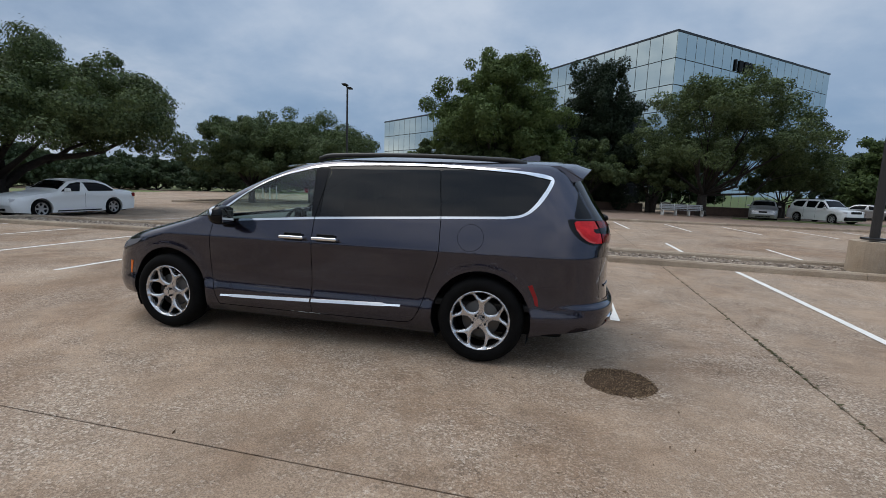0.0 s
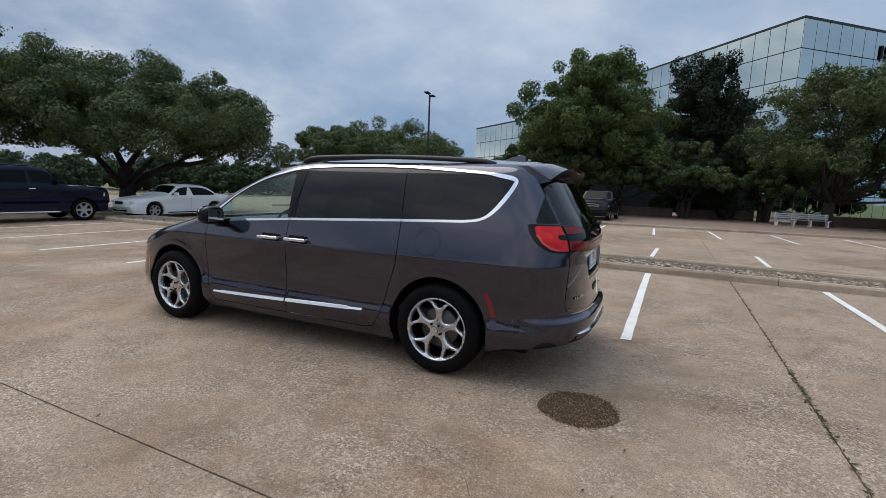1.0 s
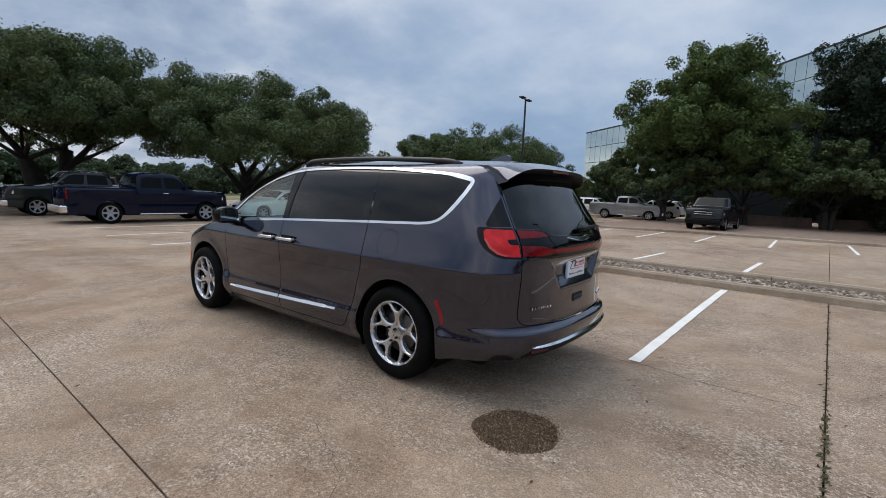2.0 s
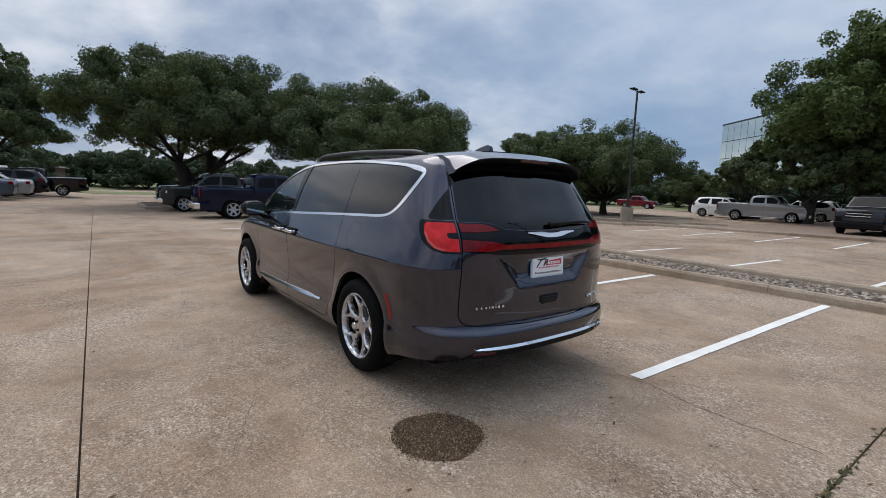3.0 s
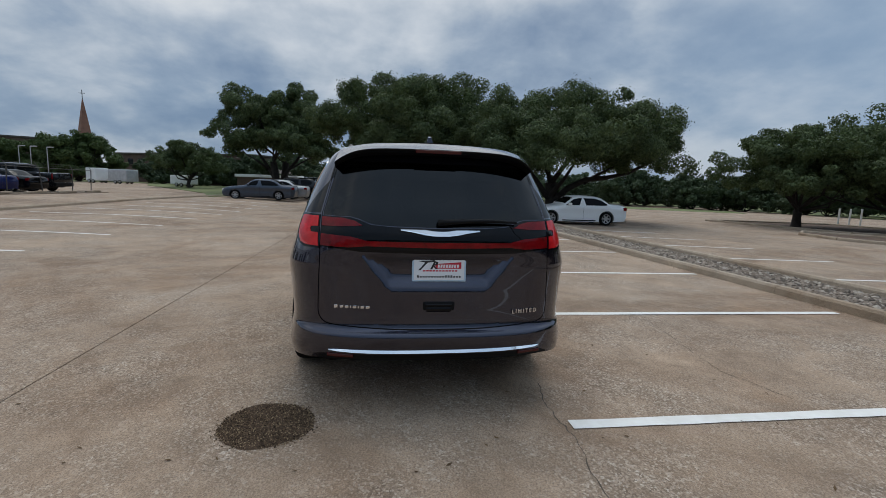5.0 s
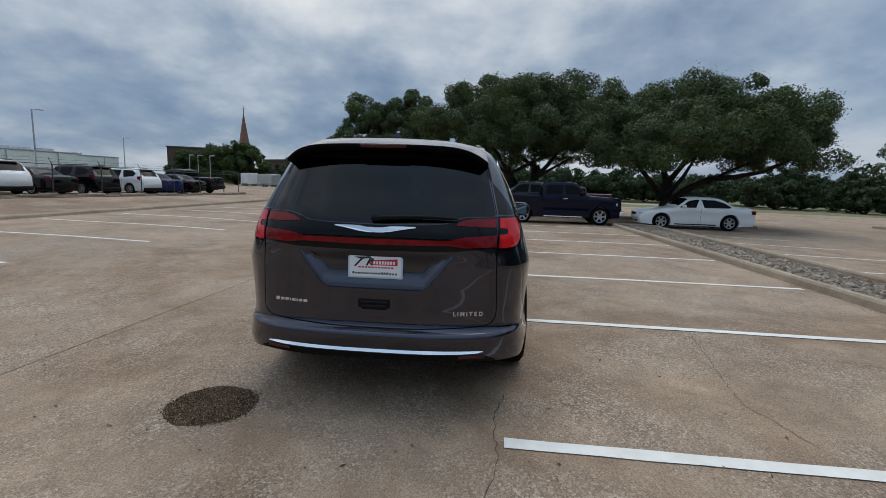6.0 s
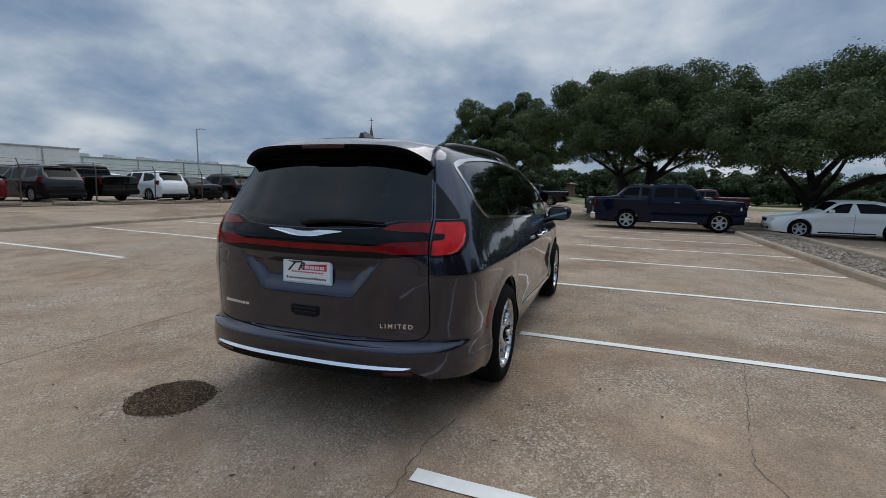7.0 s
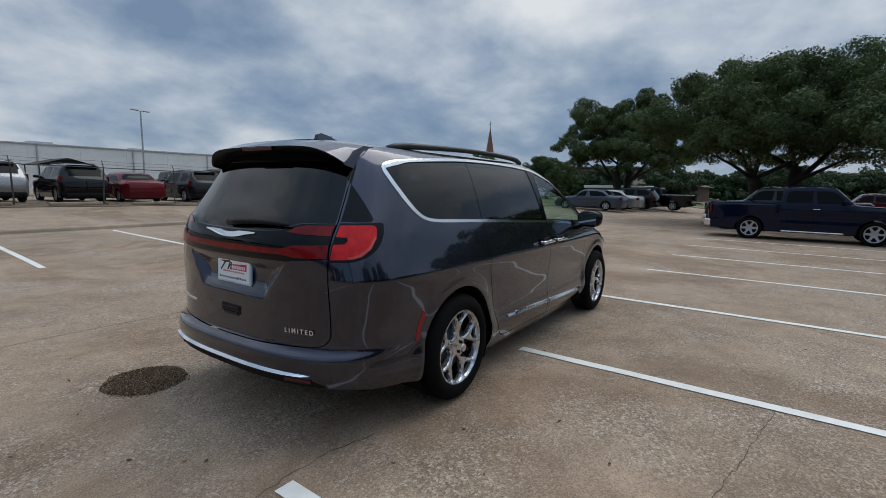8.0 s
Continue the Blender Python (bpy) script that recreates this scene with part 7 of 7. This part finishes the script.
def glass_block(pts, h, nx, nz, label, sign=None):
    """A block faced with rows of mirror panes between dark mullions."""
    t = thing("office_building", Matrix(), label, "building")
    base = gz(pts[0][0], pts[0][1]) - 0.2
    bm = bmesh.new()
    cx = sum(p[0] for p in pts) / len(pts)
    cy = sum(p[1] for p in pts) / len(pts)
    inner = [(x + (cx - x) * 0.006, y + (cy - y) * 0.006) for x, y in pts]
    lo = [bm.verts.new((x, y, base)) for x, y in inner]
    hi = [bm.verts.new((x, y, base + h - 0.1)) for x, y in inner]
    bm.faces.new(hi)
    for i in range(len(pts)):
        j = (i + 1) % len(pts)
        bm.faces.new((lo[i], lo[j], hi[j], hi[i]))
    part("wall", bm, M_MULLION, t, "dark frame behind the glazing")
    pane_by = {}
    for i, n_cols in nx.items():
        a, c = Vector((*pts[i], 0)), Vector((*pts[(i + 1) % len(pts)], 0))
        ln = (c - a).length
        d = (c - a).normalized()
        pw, ph = ln / n_cols, h / nz
        key = (round(pw, 3), round(ph, 3))
        me = bpy.data.meshes.new("pane")
        bm = box_bm(pw - 0.07, 0.05, ph - 0.07, bevel=0.008, seg=1)
        bm.to_mesh(me), bm.free(), me.materials.append(M_MIRROR)
        rr_ = random.Random(i)
        for r in range(nz):
            for k in range(n_cols):
                p = a + d * (pw * (k + 0.5))
                obj("pane", me, t, Matrix.Translation((p.x, p.y, base + ph * (r + 0.5))) @ pose(0, 0, 0, rr_.uniform(-0.25, 0.25), 0, math.degrees(math.atan2(d.y, d.x)) + rr_.uniform(-0.25, 0.25)))
    cap_bm = bmesh.new()
    top_z = base + h
    vs_ = [cap_bm.verts.new((x + (x - cx) * 0.004, y + (y - cy) * 0.004, top_z - 0.08)) for x, y in pts]
    f = cap_bm.faces.new(vs_)
    r = bmesh.ops.extrude_face_region(cap_bm, geom=[f])
    for v in r["geom"]:
        if isinstance(v, bmesh.types.BMVert):
            v.co.z += 0.22
    part("roof_edge", cap_bm, M_MULLION, t, "dark coping along the roof")
    return t, base


A, B, C, D = (10.5, 57.0), (-14.5, 86.0), (9.5, 108.0), (34.5, 79.0)
offices, base = glass_block([A, B, C, D], 19.2, {0: 22, 3: 20}, 7, "large office block of blue-green mirror glass, dark roof edge")
dv = (Vector((*D, 0)) - Vector((*A, 0))).normalized()
for k in range(4):
    q = Vector((*A, 0)) + dv * (10.6 + k * 1.05) + Vector((dv.y, -dv.x, 0)) * 0.12
    part("number_bar", box_bm(0.75 if k else 0.35, 0.12, 1.3, bevel=0.03), M_BLACK, offices, "dark sign bar", m=Matrix.Translation((q.x, q.y, base + 17.2)) @ pose(0, 0, 0, 0, 0, math.degrees(math.atan2(dv.y, dv.x))))
glass_block([(-8.0, 59.5), (-31.0, 78.5), (-18.0, 94.0), (5.0, 75.0)], 12.4, {0: 18}, 5, "lower office block of pale mirror glass beyond the trees")
# entrance: portal, planters
portal = thing("entrance_portal", pose(4.6, 55.0, gz(4.6, 55.0), 0, 0, 130), "dark square entrance portal of the offices", "portal")
for e in (-1.1, 1.1):
    part("post", box_bm(0.3, 0.4, 3.0, (e, 0, 1.5), 0.02), M_MULLION, portal)
part("lintel", box_bm(2.5, 0.4, 0.4, (0, 0, 3.0), 0.02), M_MULLION, portal)
M_PLANTER = mat_simple("planter_brick", (0.13, 0.085, 0.065), (0.07, 0.045, 0.035), 2, 0.9, bumpy=0.4)
for x, y, sx, rz in ((-2.5, 44.2, 7.0, 4), (13.0, 44.6, 7.0, 8), (4.5, 46.5, 5.0, 0)):
    tagged(part("planter_wall", box_bm(sx, 0.5, 0.75, (0, 0, 0.37), 0.04), M_PLANTER, m=pose(x, y, gz(x, y) + 0.015, 0, 0, rz)), "low dark brick planter wall on the paving", "planter")

# ---- posts by the far oaks, dark canopy behind the fence ----
for k in range(3):
    tagged(part("bollard", cyl_bm(0.06, 0.06, 1.25, None, 12), M_WHITEWALL, m=pose(-27.0 + 0.35 * k, 38.3 + 0.55 * k, gz(-27, 38.3) - 0.02)), "slim white marker post beside the far oaks", "post", "white marker posts")
canopy = thing("canopy_tent", pose(-8.5, -29.8, gz(-8.5, -29.8)), "black gabled canopy on thin posts behind the parked cars", "canopy")
for sx in (-1.4, 1.4):
    for sy in (-1.4, 1.4):
        part("post", box_bm(0.06, 0.06, 1.95, (sx, sy, 0.975)), M_POLE, canopy)
bm = bmesh.new()
gv = [bm.verts.new(p) for p in ((-1.6, -1.6, 1.9), (1.6, -1.6, 1.9), (1.6, 1.6, 1.9), (-1.6, 1.6, 1.9), (0, -1.6, 2.35), (0, 1.6, 2.35))]
for f in ((0, 4, 5, 3), (1, 2, 5, 4), (0, 1, 4), (2, 3, 5), (0, 3, 2, 1)):
    bm.faces.new([gv[i] for i in f])
part("roof", bm, M_BLACK, canopy, "black fabric roof")

# ---- white warehouse, brick buildings, church, trailers ----


def clad(bm, x0, x1, y, z0, z1):
    """Broad pale metal sheets in low courses on a wall that looks to +y."""
    n, rows = int((x1 - x0) / 4.4), 6
    for k in range(n):
        xa, xb = x0 + (x1 - x0) * k / n, x0 + (x1 - x0) * (k + 1) / n
        for r in range(rows):
            za, zb = z0 + (z1 - z0) * r / rows, z0 + (z1 - z0) * (r + 1) / rows
            box_bm(xb - xa - 0.02, 0.03, zb - za - 0.025, ((xa + xb) / 2, y, (za + zb) / 2), 0.0, bm=bm)


def warehouse(x0, x1, y, depth, h, label, units):
    t = thing("warehouse", Matrix(), label, "warehouse")
    g = 0.0
    part("wall", box_bm(x1 - x0, depth, h + 0.5, ((x0 + x1) / 2, y - depth / 2 - 0.03, g + h / 2 - 0.25)), M_WHITEWALL, t)
    bm = bmesh.new()
    clad(bm, x0, x1, y, g, g + h - 0.25)
    part("cladding", bm, M_WHITEWALL, t)
    part("roof_edge", box_bm(x1 - x0 + 0.2, 0.25, 0.16, ((x0 + x1) / 2, y, g + h - 0.08), 0.02), M_POLE_GREY, t, "grey metal gutter")
    r = random.Random(int(x0))
    for k in range(int((x1 - x0) / 9)):
        part("downpipe", box_bm(0.14, 0.12, h - 0.2, (x0 + 4 + k * 9, y + 0.08, g + h / 2 - 0.1), 0.02), M_POLE_GREY, t)
    for k in range(units):
        s = r.uniform(0.8, 1.8)
        part("roof_unit", box_bm(s * 1.3, s, 0.7, (x0 + (x1 - x0) * (k + r.uniform(0.2, 0.8)) / units, y - 4 - r.uniform(0, 5), g + h + 0.3), 0.04), M_POLE_GREY, t, "grey roof unit")


warehouse(-36, 46, -56, 24, 5.1, "long low white metal warehouse with grey gutter", 7)
warehouse(-77.2, -36, -72, 20, 4.9, "long white warehouse with roof units", 11)
warehouse(-96, -77.6, -80, 20, 5.0, "far white warehouse with a low roof", 3)
M_BROWN = mat_simple("brown_brick", (0.125, 0.078, 0.057), (0.08, 0.05, 0.037), 1.2, 0.9, bumpy=0.3)
M_ROOF = mat_simple("brown_shingles", (0.12, 0.10, 0.085), (0.075, 0.062, 0.055), 2, 0.9, bumpy=0.4)


def low_house(x, y, rz, sx, sy, h, roof_h, label, n_win=6, wall=M_BROWN, roof=M_ROOF):
    t = thing("low_building", pose(x, y, gz(x, y), 0, 0, rz), label, "building")
    part("wall", box_bm(sx, sy, h, (0, 0, h / 2 - 0.05)), wall, t)
    if roof_h:
        bm = bmesh.new()
        e = 0.5
        v = [bm.verts.new(q) for q in ((-sx / 2 - e, -sy / 2 - e, h), (sx / 2 + e, -sy / 2 - e, h), (sx / 2 + e, sy / 2 + e, h), (-sx / 2 - e, sy / 2 + e, h), (-sx / 2 + sy / 2, 0, h + roof_h), (sx / 2 - sy / 2, 0, h + roof_h))]
        for f in ((0, 1, 5, 4), (2, 3, 4, 5), (1, 2, 5), (3, 0, 4), (3, 2, 1, 0)):
            bm.faces.new([v[k] for k in f])
        part("roof", bm, M_ROOF, t, "hipped shingle roof")
    else:
        part("roof", box_bm(sx + 0.4, sy + 0.4, 0.3, (0, 0, h + 0.08), 0.03), roof, t, "flat roof edge")
    for k in range(n_win):
        xx = -sx / 2 + sx * (k + 0.5) / n_win
        for sgn in (-1, 1):
            for level, tall_ in ((0.26, 0.22), (0.72, 0.22)) if 4 < h < 6 else ((0.55, 0.34),):
                w = part("window", box_bm(sx / n_win * 0.5, 0.06, h * tall_, (xx, sgn * (sy / 2 + 0.02), h * level), 0.01), M_GLOSS, t, "dark window")
                part("sill", box_bm(sx / n_win * 0.56, 0.12, 0.08, (xx, sgn * (sy / 2 + 0.05), h * (level - tall_ / 2) - 0.03), 0.01), wall, w)
    return t


low_house(-95, -29, 62, 34, 10, 5.2, 0, "two-storey brown brick building with dark windows", 12)
low_house(-71, -7.0, 85, 12, 7, 1.9, 1.2, "low brown brick house under a hipped roof", 5)
low_house(-53, -7.5, 82, 6.5, 2.4, 1.62, 0, "low dark brick shelter with a pale flat roof", 0, roof=M_WHITEWALL)
low_house(-111, -69.2, 30, 19, 14, 7.8, 0, "tall brown brick church hall", 3)
M_SPIRE = mat_simple("rusty_spire", (0.28, 0.13, 0.085), (0.19, 0.085, 0.055), 1.0, 0.7, 0.1)
spire = thing("church_spire", pose(-126.5, -66.8, gz(-126.5, -66.8)), "slender rust-red church spire with a cross", "spire")
part("tower", box_bm(3.6, 3.6, 9.0, (0, 0, 4.5)), M_BROWN, spire)
part("steeple", cyl_bm(1.9, 0.12, 10.0, Matrix.Translation((0, 0, 9.0)), 4), M_SPIRE, spire)
part("cross_post", box_bm(0.12, 0.12, 2.4, (0, 0, 20.0)), M_POLE, spire)
part("cross_arm", box_bm(0.12, 1.3, 0.12, (0, 0, 20.4)), M_POLE, spire)


def trailer(x, y, rz, sx, h, mat, label):
    t = thing("box_trailer", pose(x, y, gz(x, y) + 0.03, 0, 0, rz), label, "trailer")
    part("box", box_bm(sx, 1.9, h - 0.30, (0, 0, 0.30 + (h - 0.30) / 2), 0.08, 3), mat, t)
    part("drawbar", box_bm(1.2, 0.10, 0.10, (-sx / 2 - 0.5, 0, 0.45), 0.02), M_BLACK, t)
    for sgn in (-1, 1):
        for e in (-0.34, 0.34):
            w = obj("wheel", CAR_TYRE, t, pose(e, sgn * 0.98, 0.255, 0, 0, 0 if sgn < 0 else 180) @ Matrix.Scale(0.74, 4))
            obj("rim", CAR_RIM, w, pose(0, 0.015, 0))


trailer(-60, -19.3, 70, 2.5, 1.4, M_WHITEWALL, "small white box trailer on the lawn")
trailer(-66, -29.2, 70, 3.0, 1.9, M_POLE_GREY, "grey enclosed trailer beside the lawn")
trailer(-67.5, -33.2, 70, 1.7, 2.0, M_WHITEWALL, "short white box trailer beside the lawn")
